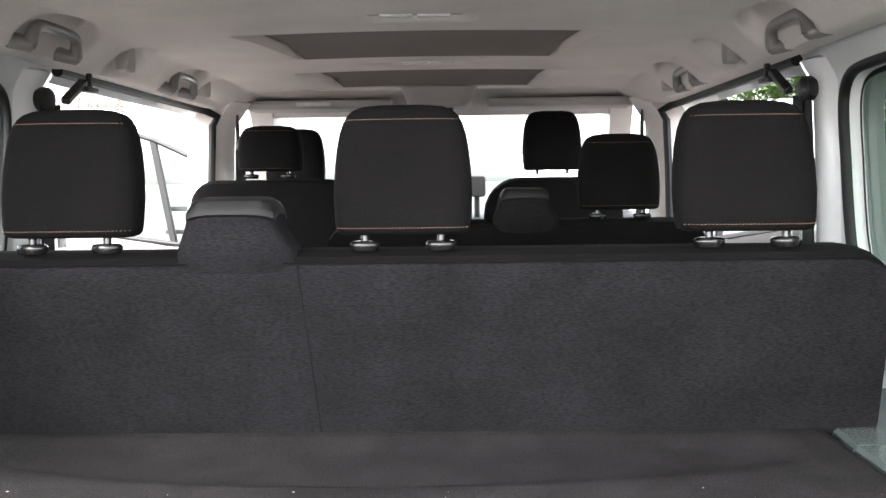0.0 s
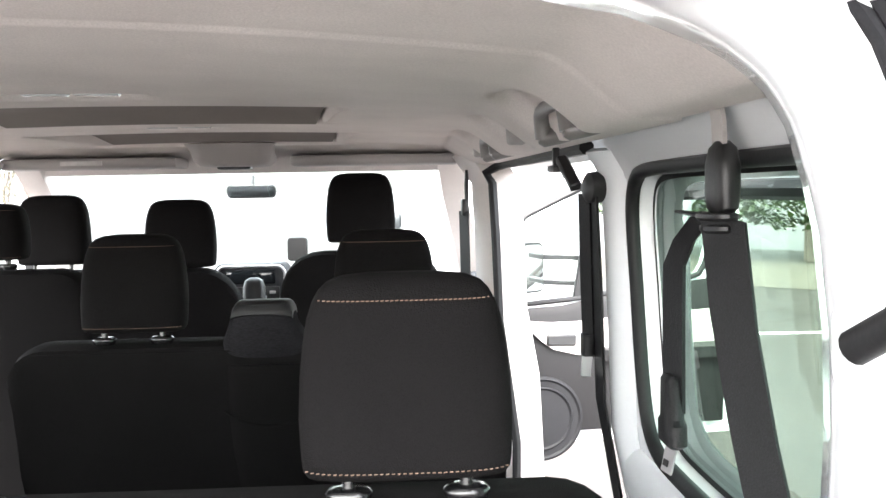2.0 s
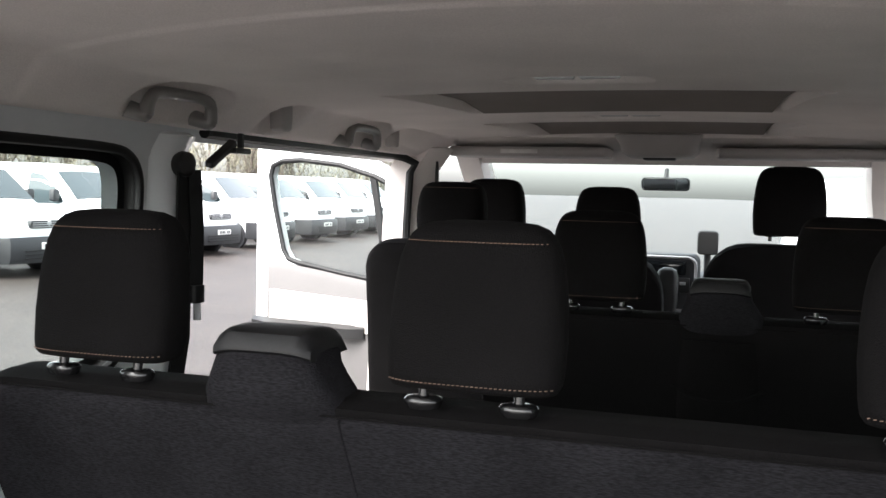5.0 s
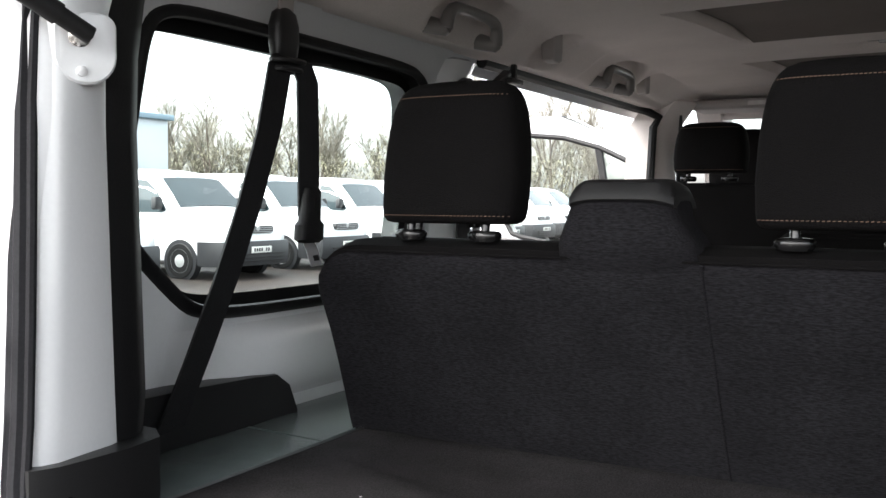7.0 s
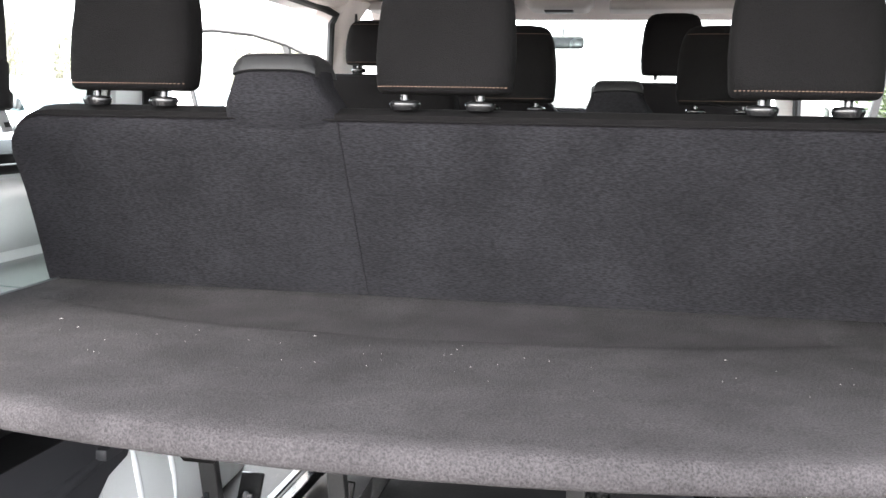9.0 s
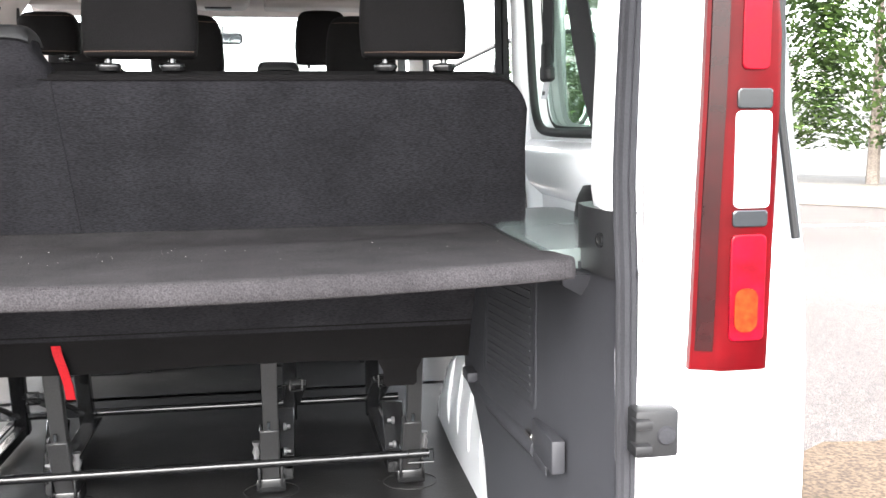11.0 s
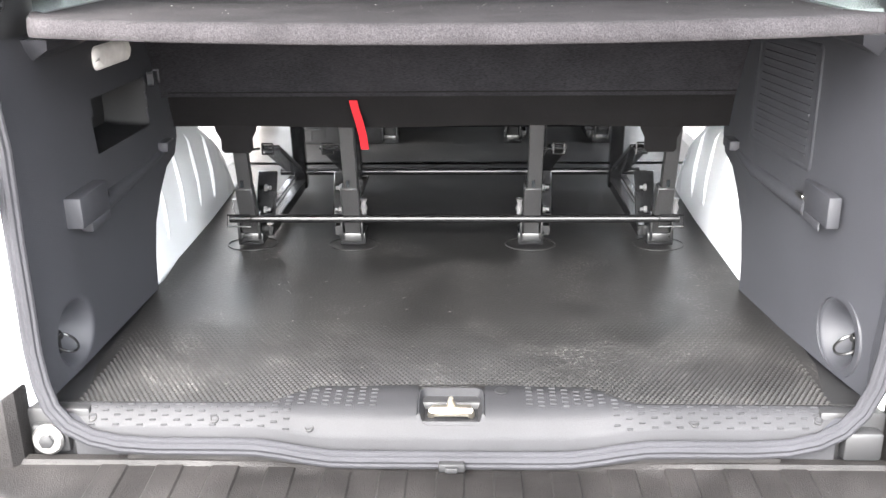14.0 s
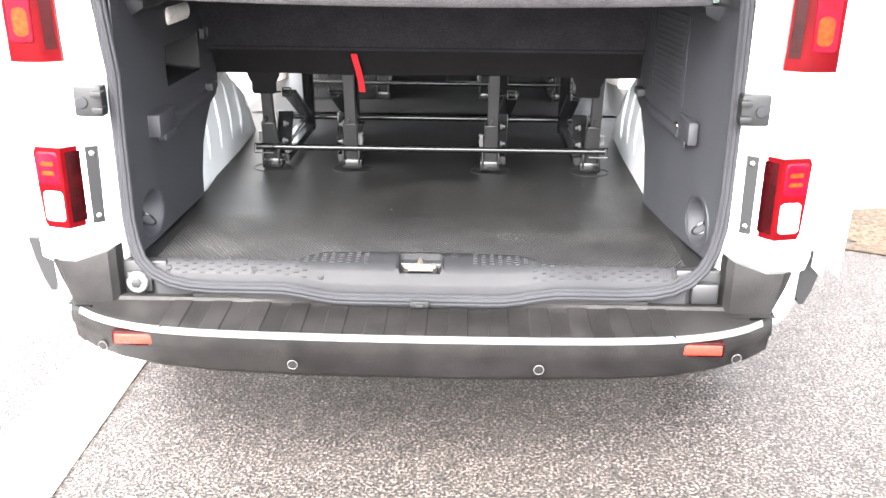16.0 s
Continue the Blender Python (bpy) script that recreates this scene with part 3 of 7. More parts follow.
me.from_pydata([(a - CX, b - 1.2, c - FLOOR) for a, b, c in verts], [], faces)
me.materials.append(mat("pale_grit", (0.12, 0.113, 0.102), 0.9))
deb = new("debris", me)
deb.parent = floor_mat
tagged(deb, "scattered pale grit and fibres", kind="stuff")
bm = bmesh.new()
sheet(bm, [[(CX + x, y, FLOOR + 0.004) for x in (-0.8, 0, 0.8)] for y in (2.14, 3.0, 3.9)])
solo("cabin_floor_mat", bm, M_MAT, "dark ribbed rubber mat under the second row", "floor mat")

# wheel arches


def mid(y):
    """The middle line of the load bay, which runs a touch askew."""
    return CX - 0.022 * max(0.0, min(1.0, (y - 0.47) / 0.53))


def arch_h(y):
    return 0.335 * max(0.0, 1 - (abs(y - 1.18) / 0.655) ** 2.6) ** 0.5


for s in (-1, 1):
    bm = bmesh.new()
    loops = []
    for i in range(25):
        y = 0.53 + i / 24 * 1.304
        h = arch_h(y)
        xi = interp([(0.74, 0.79), (0.95, 0.70), (1.03, 0.655), (1.5, 0.655), (1.85, 0.665)], y)
        loops.append([(mid(y) + s * x, y, FLOOR - 0.01 + z) for x, z in ((0.93, 0), (xi, 0), (xi + 0.003, h * 0.45), (xi + 0.016, h * 0.78), (xi + 0.042, h * 0.95), (xi + 0.08, h), (0.93, h + 0.005))])
    loft(bm, loops)
    part("wheel_arch", bm, M_PAINT, van)
    for j, y in enumerate((1.16, 1.30, 1.44, 1.58)):
        bm = bmesh.new()
        hh = arch_h(y)
        tube(bm, [(mid(y) + s * (0.662 + interp([(0, 0), (0.45, 0.003), (0.78, 0.016), (0.95, 0.042)], k)), y - 0.03 * k, FLOOR - 0.01 + hh * k) for k in (0.18, 0.26, 0.36, 0.5, 0.65, 0.78, 0.9)], [0.005, 0.0095, 0.012, 0.013, 0.013, 0.011, 0.005], 14)
        part("pressed_rib", bm, M_PAINT, van)

# ---- seats ----


def headrest_loops(cx, cy, z0, w, h, d, lean=0.0):
    """Loops of a padded head restraint from its flat base up."""
    out = []
    for f, kx, ky in ((0.0, 0.86, 0.60), (0.012, 0.93, 0.80), (0.04, 0.965, 0.93), (0.10, 0.98, 1.0), (0.30, 1.0, 1.0), (0.50, 0.985, 1.0), (0.66, 0.955, 0.98), (0.78, 0.915, 0.94), (0.86, 0.865, 0.88), (0.915, 0.81, 0.79), (0.955, 0.735, 0.66), (0.985, 0.60, 0.45), (1.0, 0.35, 0.2)):
        out.append(superloop(cx, cy + lean * f * h, z0 + f * h, w / 2 * kx, d / 2 * ky, 3.6, 32))
    return out


def add_headrest(parent, cx, cy, z0, w=0.19, h=0.168, d=0.085, lean=0.12, posts=0.052, stitch=True, guide=True):
    bm = bmesh.new()
    py, cy = cy, cy + 0.016
    loft(bm, headrest_loops(cx, cy, z0, w, h, d, lean))
    hr = part("headrest", bm, M_FABRIC, parent)
    if stitch:
        for f, k, name in ((0.055, 0.94, "lower_stitching"), (0.878, 0.80, "upper_stitching")):
            bm = bmesh.new()
            n = 36
            for i in range(n):
                u = (i + 0.5) / n * 2 - 1
                x = cx + u * w / 2 * k
                yb = cy + lean * f * h - d / 2 * (0.955 if f < 0.5 else 0.885) * (max(0.0, 1 - abs(u * 0.97) ** 3.6)) ** (1 / 3.6) - 0.0012
                bar(bm, (x - 0.0014, yb + 0.0004, z0 + f * h), (x + 0.0014, yb + 0.0004, z0 + f * h + 0.0003), 0.0009, 0.0009, 0)
            part(name, bm, M_THREAD, hr, "orange-brown dashed thread")
    for sx in (-posts, posts):
        bm = bmesh.new()
        tube(bm, [(cx + sx, py, z0 - 0.014), (cx + sx, py + 0.004, z0 + 0.02)], 0.0058, 10)
        part("post", bm, M_STEEL, hr, "dark steel headrest post")
        if guide:
            bm = bmesh.new()
            base = z0 - 0.0145
            loft(bm, [superloop(cx + sx, py, base + z, 0.021 * k, 0.015 * k, 2.4, 18) for z, k in ((-0.007, 0.85), (-0.002, 0.97), (0.0, 1.0), (0.0025, 1.0), (0.0055, 0.86), (0.0065, 0.55))])
            part("post_guide", bm, M_STEEL, hr)


def back_profile(dy, top, rear_y, slope, bottom, thick):
    """The backrest's section as (y, z), rear face first from the bottom up."""
    ry = lambda z: rear_y + (top - z) * slope
    return [(ry(bottom) + dy, bottom), (ry(top - 0.27) + dy, top - 0.27), (ry(top - 0.10) + dy, top - 0.10), (ry(top - 0.03) + dy, top - 0.03), (rear_y + 0.012 + dy, top - 0.008), (rear_y + 0.035 + dy, top),
            (rear_y + 0.075 + dy, top + 0.001), (rear_y + 0.11 + dy, top - 0.012), (rear_y + 0.128 + dy, top - 0.045), (ry(top - 0.12) + thick + dy, top - 0.12), (ry(bottom + 0.2) + thick + dy, bottom + 0.2), (ry(bottom) + thick + dy, bottom)]


def back_loops(prof, x0, x1, r=0.075, spread=0.0):
    """A section swept across the seat with softly rounded shoulders."""
    top = max(z for y, z in prof)
    stops = []
    for k in range(7):
        a = radians(90 * k / 6)
        stops.append((r * (1 - math.sin(a)), r * (1 - math.cos(a))))
    xs = [(x0 + sx, dz) for sx, dz in reversed(stops)]
    xs = [(x0 + sx, dz) for sx, dz in sorted(stops)]
    mid = [(x0 + r + (x1 - x0 - 2 * r) * f, 0.0) for f in (0.25, 0.5, 0.75)]
    right = [(x1 - sx, dz) for sx, dz in sorted(stops, reverse=True)]
    loops = []
    cy = sum(y for y, z in prof) / len(prof)
    for x, dz in xs + mid + right:
        k = dz / r
        side = min(1.0, max(-1.0, (x - (x0 + x1) / 2) / ((x1 - x0) / 2 - r)))
        side = math.copysign(max(0.0, abs(side) - 0.8) / 0.2, side)
        loops.append([(x + side * spread * min(1.0, max(0.0, (top - 0.05 - z) / 0.22)), y + (cy - y) * 0.28 * k * k, z - dz * max(0.0, min(1.0, (z - top + 0.30) / 0.30)) ** 1.5) for y, z in prof])
    return loops


def loft_back(bm, prof, x0, x1, r=0.075, spread=0.0):
    return loft(bm, back_loops(prof, x0, x1, r, spread))


def hump(parent, x0, x1, base_y, z0):
    """The belt tower that rises from a bench back: flared cover, moulded cap on top."""
    bm = bmesh.new()
    loops = []
    for dz, el, er, dep, fwd in ((-0.075, 0.026, 0.030, 0.040, 0.046), (-0.045, 0.024, 0.029, 0.046, 0.027), (-0.015, 0.021, 0.027, 0.050, 0.006), (0.004, 0.017, 0.022, 0.052, -0.002), (0.018, 0.011, 0.012, 0.052, -0.004), (0.032, 0.006, 0.003, 0.052, -0.003), (0.046, 0.003, 0.0, 0.050, 0.0), (0.056, -0.004, -0.004, 0.046, 0.002)):
        lx, rx = x0 - el, x1 + er
        loops.append(superloop((lx + rx) / 2, base_y + fwd + 0.05, z0 + dz, (rx - lx) / 2, dep, 4.2, 32))
    loft(bm, loops)
    tower = part("belt_tower", bm, M_FELT, parent)
    bm = bmesh.new()
    cx, hw = (x0 + x1) / 2, (x1 - x0) / 2
    rows = []
    for k in range(21):
        u = -1 + k / 10
        top = z0 + 0.074 - 0.014 * abs(u) ** 10
        low = z0 + 0.048 - 0.006 * abs(u) ** 4
        k = 1 - 0.10 * abs(u) ** 6
        my = base_y + 0.049
        prof = ((0.008, low), (0.0, low + 0.001), (-0.003, low + 0.004), (-0.002, low + 0.011), (0.005, top - 0.004), (0.018, top), (0.05, top + 0.001), (0.085, top - 0.003), (0.101, top - 0.012), (0.107, low))
        rows.append([(cx + u * (hw - 0.002), my + (base_y + y - my) * k, z) for y, z in prof])
    loft(bm, rows)
    part("tower_cap", bm, M_RUBBER, tower, "glossy black plastic cap")
    return tower


GUIDE_Z = 1.484


def bench(x0, x1, dy, heads, tower, seam, label, rear=True):
    seat = thing("bench_seat", ((x0 + x1) / 2, 1.45 + dy, FLOOR), label, "seat", "rows of seats")
    prof = back_profile(dy, 1.474, 0.868, 0.56, 0.955, 0.10)
    bm = bmesh.new()
    loft_back(bm, prof, x0, x1, 0.075, 0.024)
    back = part("backrest", bm, M_FABRIC, seat)
    # felt cover on the rear face
    bm = bmesh.new()
    lp = back_loops(prof, x0, x1, 0.075, 0.024)
    rows = []
    for l in lp:
        pts = [Vector(p) for p in l[:4]]
        mid_pts = [pts[0], pts[0].lerp(pts[1], 0.5), pts[1], pts[1].lerp(pts[2], 0.33), pts[1].lerp(pts[2], 0.66), pts[2], pts[2].lerp(pts[3], 0.5), pts[3], Vector(l[4]).lerp(pts[3], 0.4)]
        k = (l[0][0] - x0) / (x1 - x0) * 2 - 1
        rows.append([p + Vector((0.003 * (1 if k > 0.9 else -1 if k < -0.9 else 0), -0.004, 0)) for p in mid_pts])
    rows = [[Vector(lp[0][8]) + Vector((-0.003, 0, -0.02))] * 0 + r for r in rows]
    sheet(bm, rows)
    part("back_cover", bm, M_FELT if dy < 0.3 else M_FABRIC, seat, "dark grey felt cover")
    bm = bmesh.new()
    tube(bm, [((x0 + x1) / 2 + u * ((x1 - x0) / 2 - 0.055), 0.874 + dy, 1.4585) for u in [k / 12 - 1 for k in range(25)]], 0.0016, 6)
    part("top_seam", bm, M_FABRIC, seat)
    if seam:
        bm = bmesh.new()
        tube(bm, [(seam + 0.018 * (1.455 - z), 0.868 + (1.474 - z) * 0.56 + dy - 0.0035, z) for z in (1.455, 1.4, 1.3, 1.2, 1.1, 1.0)], 0.0022, 6)
        part("back_seam", bm, M_FELT, seat)
    # hanging skirt with a stitched fold
    bm = bmesh.new()
    loft(bm, [[(x, yy + dy, zz) for yy, zz in ((1.152, 0.968), (1.158, 0.958), (1.172, 0.92), (1.187, 0.880 + 0.003 * math.sin(x * 9)), (1.194, 0.880), (1.18, 0.925), (1.166, 0.968))] for x in [x0 + 0.01 + (x1 - x0 - 0.02) * k / 16 for k in range(17)]])
    part("skirt", bm, M_FABRIC, seat)
    bm = bmesh.new()
    tube(bm, [(x0 + 0.015 + (x1 - x0 - 0.03) * k / 12, 1.1505 + dy, 0.966) for k in range(13)], 0.003, 6)
    part("skirt_piping", bm, M_FABRIC, seat)
    # cushion
    bm = bmesh.new()
    cprof = rrect(1.235 + dy, 1.70 + dy, 0.925, 1.07, 0.05, 4)
    loft(bm, [[(x, y + (1.46 + dy - y) * k, z + (1.0 - z) * k) for y, z in cprof] for x, k in ((x0, 0.15), (x0 + 0.02, 0.03), (x0 + 0.05, 0), (x1 - 0.05, 0), (x1 - 0.02, 0.03), (x1, 0.15))])
    part("cushion", bm, M_FABRIC, seat)
    for hx in heads:
        add_headrest(seat, hx, 0.893 + dy, GUIDE_Z + 0.011, 0.191, 0.178)
    if tower:
        hump(seat, tower[0], tower[1], 0.862 + dy, 1.474)
    return seat


def seat_frame(seat, dy, legs, tabs, bar_y=1.275):
    """Black steel underframe: uprights, runners, struts and cross bars."""
    for i, x in enumerate(legs):
        yb, yt, zt = 1.305 + dy, 1.205 + dy, 0.95
        bm = bmesh.new()
        bar(bm, (x, yb, FLOOR + 0.035), (x, yb - 0.045, 0.72), 0.043, 0.03, 0.003)
        bar(bm, (x + 0.004, yb - 0.04, 0.70), (x + 0.004, yt, zt), 0.034, 0.022, 0.002)
        leg = part("rear_leg", bm, M_LEG, seat)
        bm = bmesh.new()
        box(bm, x - 0.0035, x + 0.0035, yb - 0.070, yb - 0.062, 0.722, 0.738, 0)
        part("slot", bm, M_SCREEN, leg)
        bm = bmesh.new()
        box(bm, x - 0.032, x + 0.032, yb - 0.022, yb + 0.05, FLOOR + 0.004, FLOOR + 0.036, 0.004)
        box(bm, x - 0.028, x - 0.022, yb - 0.035, yb + 0.05, FLOOR + 0.02, FLOOR + 0.085, 0.002)
        box(bm, x + 0.022, x + 0.028, yb - 0.035, yb + 0.05, FLOOR + 0.02, FLOOR + 0.085, 0.002)
        part("foot", bm, M_STEEL, seat)
        bm = bmesh.new()
        ring = [(x + 0.062 * math.cos(a), yb - 0.0 + 0.052 * math.sin(a), FLOOR + 0.001) for a in [2 * math.pi * k / 28 for k in range(28)]]
        tube(bm, ring, 0.0013, 6, True)
        part("floor_socket_rim", bm, M_MAT, seat)
        sgn = 1 if i in (0, 2) else -1
        bm = bmesh.new()
        bar(bm, (x + sgn * 0.035, yb + 0.02, FLOOR + 0.03), (x + sgn * 0.045, 1.80 + dy, FLOOR + 0.03), 0.028, 0.03, 0.002, (1, 0, 0))
        bar(bm, (x + sgn * 0.012, yb + 0.02, FLOOR + 0.05), (x + sgn * 0.018, 1.78 + dy, FLOOR + 0.05), 0.007, 0.018, 0.001, (1, 0, 0))
        part("runner", bm, M_STEEL, seat)
        bm = bmesh.new()
        bar(bm, (x + sgn * 0.045, 1.78 + dy, FLOOR + 0.02), (x + sgn * 0.05, 1.70 + dy, 0.96), 0.038, 0.03, 0.003)
        part("front_leg", bm, M_STEEL, seat)
        # strut and its square buckle
        bm = bmesh.new()
        bx = x + sgn * (0.058 if i in (0, 3) else -0.055 if i == 1 else 0.062)
        if i == 1:
            bx = x - 0.052
        bar(bm, (bx, 1.32 + dy, 0.80), (x + sgn * 0.05, 1.66 + dy, 0.655), 0.014, 0.045, 0.002, (1, 0, 0))
        bar(bm, (x + sgn * 0.03, 1.34 + dy, 0.62), (x + sgn * 0.03, 1.40 + dy, 0.72), 0.008, 0.05, 0.002, (1, 0, 0))
        part("strut", bm, M_STEEL, seat)
        bm = bmesh.new()
        h = 0.013
        for a, b in (((-h, -h), (h, -h)), ((h, -h), (h, h)), ((h, h), (-h, h)), ((-h, h), (-h, -h))):
            tube(bm, [(bx + a[0], 1.285 + dy, 0.805 + a[1]), (bx + b[0], 1.285 + dy, 0.805 + b[1])], 0.0024, 6)
        tube(bm, [(bx - 0.02, 1.29 + dy, 0.805), (x, 1.26 + dy, 0.805)], 0.003, 6)
        part("strut_buckle", bm, M_STEEL, seat)
        # bolts, spring and lever on the side
        for k, (oy, oz) in enumerate(((0.02, 0.64), (0.045, 0.69), (0.10, 0.63))):
            bm = bmesh.new()
            lathe(bm, [(0.009, 0), (0.009, 0.006), (0.005, 0.008), (0.005, 0.016)], (x + sgn * 0.03, yb + oy, oz), (sgn, 0, 0), 8)
            part("bolt", bm, M_GREYSTEEL, leg, "zinc bolt")
        bm = bmesh.new()
        tube(bm, [(x - sgn * 0.03, yb - 0.02, 0.62 + 0.012 * k) for k in range(6)], [0.006 + 0.004 * (k % 2) for k in range(6)], 8)
        part("spring", bm, M_GREYSTEEL, leg)
    for y, z, a, b in ((bar_y, 0.632, legs[0] - 0.045, legs[3] + 0.04), (1.80, 0.615, legs[0] - 0.02, legs[3] + 0.03)):
        bm = bmesh.new()
        tube(bm, [(a, y + dy, z), ((a + b) / 2, y + dy, z), (b, y + dy, z)], 0.0105, 12)
        part("cross_bar", bm, M_STEEL, seat)
    for x in (legs[0] - 0.02, legs[3] + 0.02):
        bm = bmesh.new()
        pts = [(x - 0.028, bar_y - 0.014 + dy, 0.645), (x + 0.028, bar_y - 0.014 + dy, 0.645), (x + 0.03, bar_y - 0.012 + dy, 0.615), (x - 0.03, bar_y - 0.012 + dy, 0.615)]
        tube(bm, pts, 0.0025, 6, True)
        part("wire_clip", bm, M_STEEL, seat)
    for x in tabs:
        bm = bmesh.new()
        loft(bm, [[(x + u * w, 1.19 + dy + o, z) for u, o in ((-1, 0.0), (-1, 0.012), (1, 0.012), (1, 0.0))] for z, w in ((0.90, 0.052), (0.87, 0.046), (0.85, 0.036), (0.825, 0.036), (0.818, 0.03))])
        part("skirt_tab", bm, M_FABRIC, seat)


rear_bench = bench(-0.638, 0.694, 0.0, (-0.440, 0.020, 0.488), (-0.272, -0.149), -0.124, "charcoal rear bench seat with felt back and stitched headrests")
LEGS = (-0.496, -0.240, 0.203, 0.521)
seat_frame(rear_bench, 0.0, LEGS, (-0.488, 0.488))
# red pull strap
bm = bmesh.new()
loft(bm, [[(x - 0.009 + w, y, z), (x + 0.009 + w, y, z), (x + 0.009 + w, y + 0.003, z), (x - 0.009 + w, y + 0.003, z)] for x, y, z, w in ((-0.216, 1.20, 0.950, 0), (-0.211, 1.165, 0.948, 0), (-0.206, 1.155, 0.93, 0), (-0.199, 1.158, 0.895, 0.002), (-0.194, 1.165, 0.862, 0.003), (-0.192, 1.170, 0.830, 0.004))])
part("pull_strap", bm, M_RED, rear_bench, "bright red webbing pull strap")

mid_bench = bench(-0.224, 0.680, 0.932, (0.008, 0.468), (0.188, 0.302), None, "charcoal two-place bench seat of the second row")
seat_frame(mid_bench, 1.13, LEGS, ())
# its belt tower runs on down the back as a padded column with a pocket lip
def tower_rear(z):
    return 0.868 + (1.474 - z) * 0.56 + 0.932 - 0.012


bm = bmesh.new()
loft(bm, [superloop(0.245, tower_rear(z) + 0.045, z, w, 0.05, 3.2, 28) for z, w in ((1.02, 0.08), (1.15, 0.088), (1.27, 0.092), (1.36, 0.088), (1.43, 0.078))])
part("tower_column", bm, M_FABRIC, mid_bench)
bm = bmesh.new()
tube(bm, [(0.245 + 0.088 * u, tower_rear(1.30 + 0.03 * u * u) - 0.004 + 0.012 * abs(u) ** 3, 1.30 + 0.03 * u * u) for u in [-1 + k / 8 for k in range(17)]], 0.004, 8)
part("pocket_lip", bm, M_FABRIC, mid_bench)

# the single second-row seat, tipped forward
tip = thing("folding_seat", (-0.42, 2.3, FLOOR), "grey-lit charcoal single seat tipped forward beside the door", "seat", "rows of seats")
bm = bmesh.new()
loft_back(bm, [(y, z) for y, z in back_profile(1.40, 1.575, 0.868, 0.12, 0.85, 0.11)], -0.675, -0.215, 0.07)
part("backrest", bm, M_FABRIC, tip)
bm = bmesh.new()
loft_back(bm, rrect(2.35, 2.80, 0.85, 1.0, 0.05, 3), -0.60, -0.22, 0.03)
part("cushion", bm, M_FABRIC, tip)
bm = bmesh.new()
box(bm, -0.56, -0.26, 2.4, 2.75, FLOOR + 0.0, 0.86, 0.02)
part("plinth", bm, M_STEEL, tip)
add_headrest(tip, -0.448, 2.305, 1.60, 0.185, 0.13, 0.10, 0.1)


def front_seat(name, cx, wide, top, heads, label):
    s = thing(name, (cx, 2.9, FLOOR), label, "seat", "front seats")
    bm = bmesh.new()
    loft_back(bm, back_profile(1.86, top, 0.868, 0.2, 0.95, 0.12), cx - wide / 2, cx + wide / 2, 0.12)
    part("backrest", bm, M_FABRIC, s)
    bm = bmesh.new()
    loft_back(bm, rrect(2.78, 3.25, 0.84, 1.02, 0.05, 3), cx - wide / 2, cx + wide / 2, 0.03)
    part("cushion", bm, M_FABRIC, s)
    bm = bmesh.new()
    box(bm, cx - wide / 2 + 0.03, cx + wide / 2 - 0.03, 2.84, 3.2, FLOOR, 0.86, 0.02)
    part("plinth", bm, M_BLACK, s)
    for hx, hz, hh in heads:
        add_headrest(s, hx, 2.79, hz, 0.198, hh, 0.10, 0.05, 0.05, stitch=False, guide=False)
    return s


front_seat("front_seat", 0.402, 0.46, 1.575, ((0.401, 1.598, 0.198),), "charcoal single front seat with tall headrest")
front_seat("double_front_seat", -0.30, 0.72, 1.535, ((-0.110, 1.537, 0.192), (-0.462, 1.552, 0.195)), "charcoal double front seat with two headrests")

# ---- parcel shelf ----
SH = 1.187
shelf = thing("parcel_shelf", (CX, 0.75, 1.155), "worn grey-brown carpeted parcel shelf between the side ledges", "parcel shelf")


def shelf_front(x):
    f = 0.350 + 0.27 * (x - 0.06) ** 2
    return f + 0.11 * ease((-0.585 - x) / 0.075)


def shelf_top(x, y):
    """The carpeted top: flat, with a shallow trough before the seat back."""
    z = SH
    if abs(x) < 0.565:
        t = min(1.0, max(0.0, (y - 0.765 - 0.10 * (x / 0.55) ** 2) / 0.012))
        u = min(1.0, max(0.0, (1.03 - y) / 0.09))
        e = min(1.0, (0.565 - abs(x)) / 0.02)
        z -= 0.012 * t * u * e
    return z


SX, SW = -0.008, 0.640  # the shelf sits between the ledges


def shelf_row(x, w):
    f = shelf_front(x)
    prof = ((0.05, -0.012), (0.008, -0.0195), (0.002, -0.0205), (-0.001, -0.017), (0.0, -0.008), (0.003, 0.002), (0.010, 0.007), (0.036, 0.006))
    row = [(SX + w, f + a, SH + b) for a, b in prof]
    return row, f


bm = bmesh.new()
rows = []
for x in [-0.640, -0.634, -0.625, -0.612, -0.60, -0.585, -0.565, -0.55, -0.54, -0.5, -0.43, -0.36, -0.28, -0.2, -0.1, 0.0, 0.1, 0.2, 0.28, 0.36, 0.43, 0.5, 0.54, 0.55, 0.565, 0.60, 0.625, 0.640]:
    row, f = shelf_row(x, x)
    for y in (0.62, 0.70, 0.755, 0.77, 0.785, 0.80, 0.82, 0.845, 0.86, 0.88, 0.90, 0.94, 0.965, 0.975, 0.985, 1.0, 1.02):
        row.append((SX + x, max(y, f + 0.06 + 0.01 * (y - 0.6)), shelf_top(x, y)))
    row += [(SX + x, 1.045, SH - 0.003), (SX + x, 1.045, SH - 0.018)]
    rows.append(row)
loft(bm, rows)
part("carpeted_board", bm, M_CARPET, shelf, smooth=50)
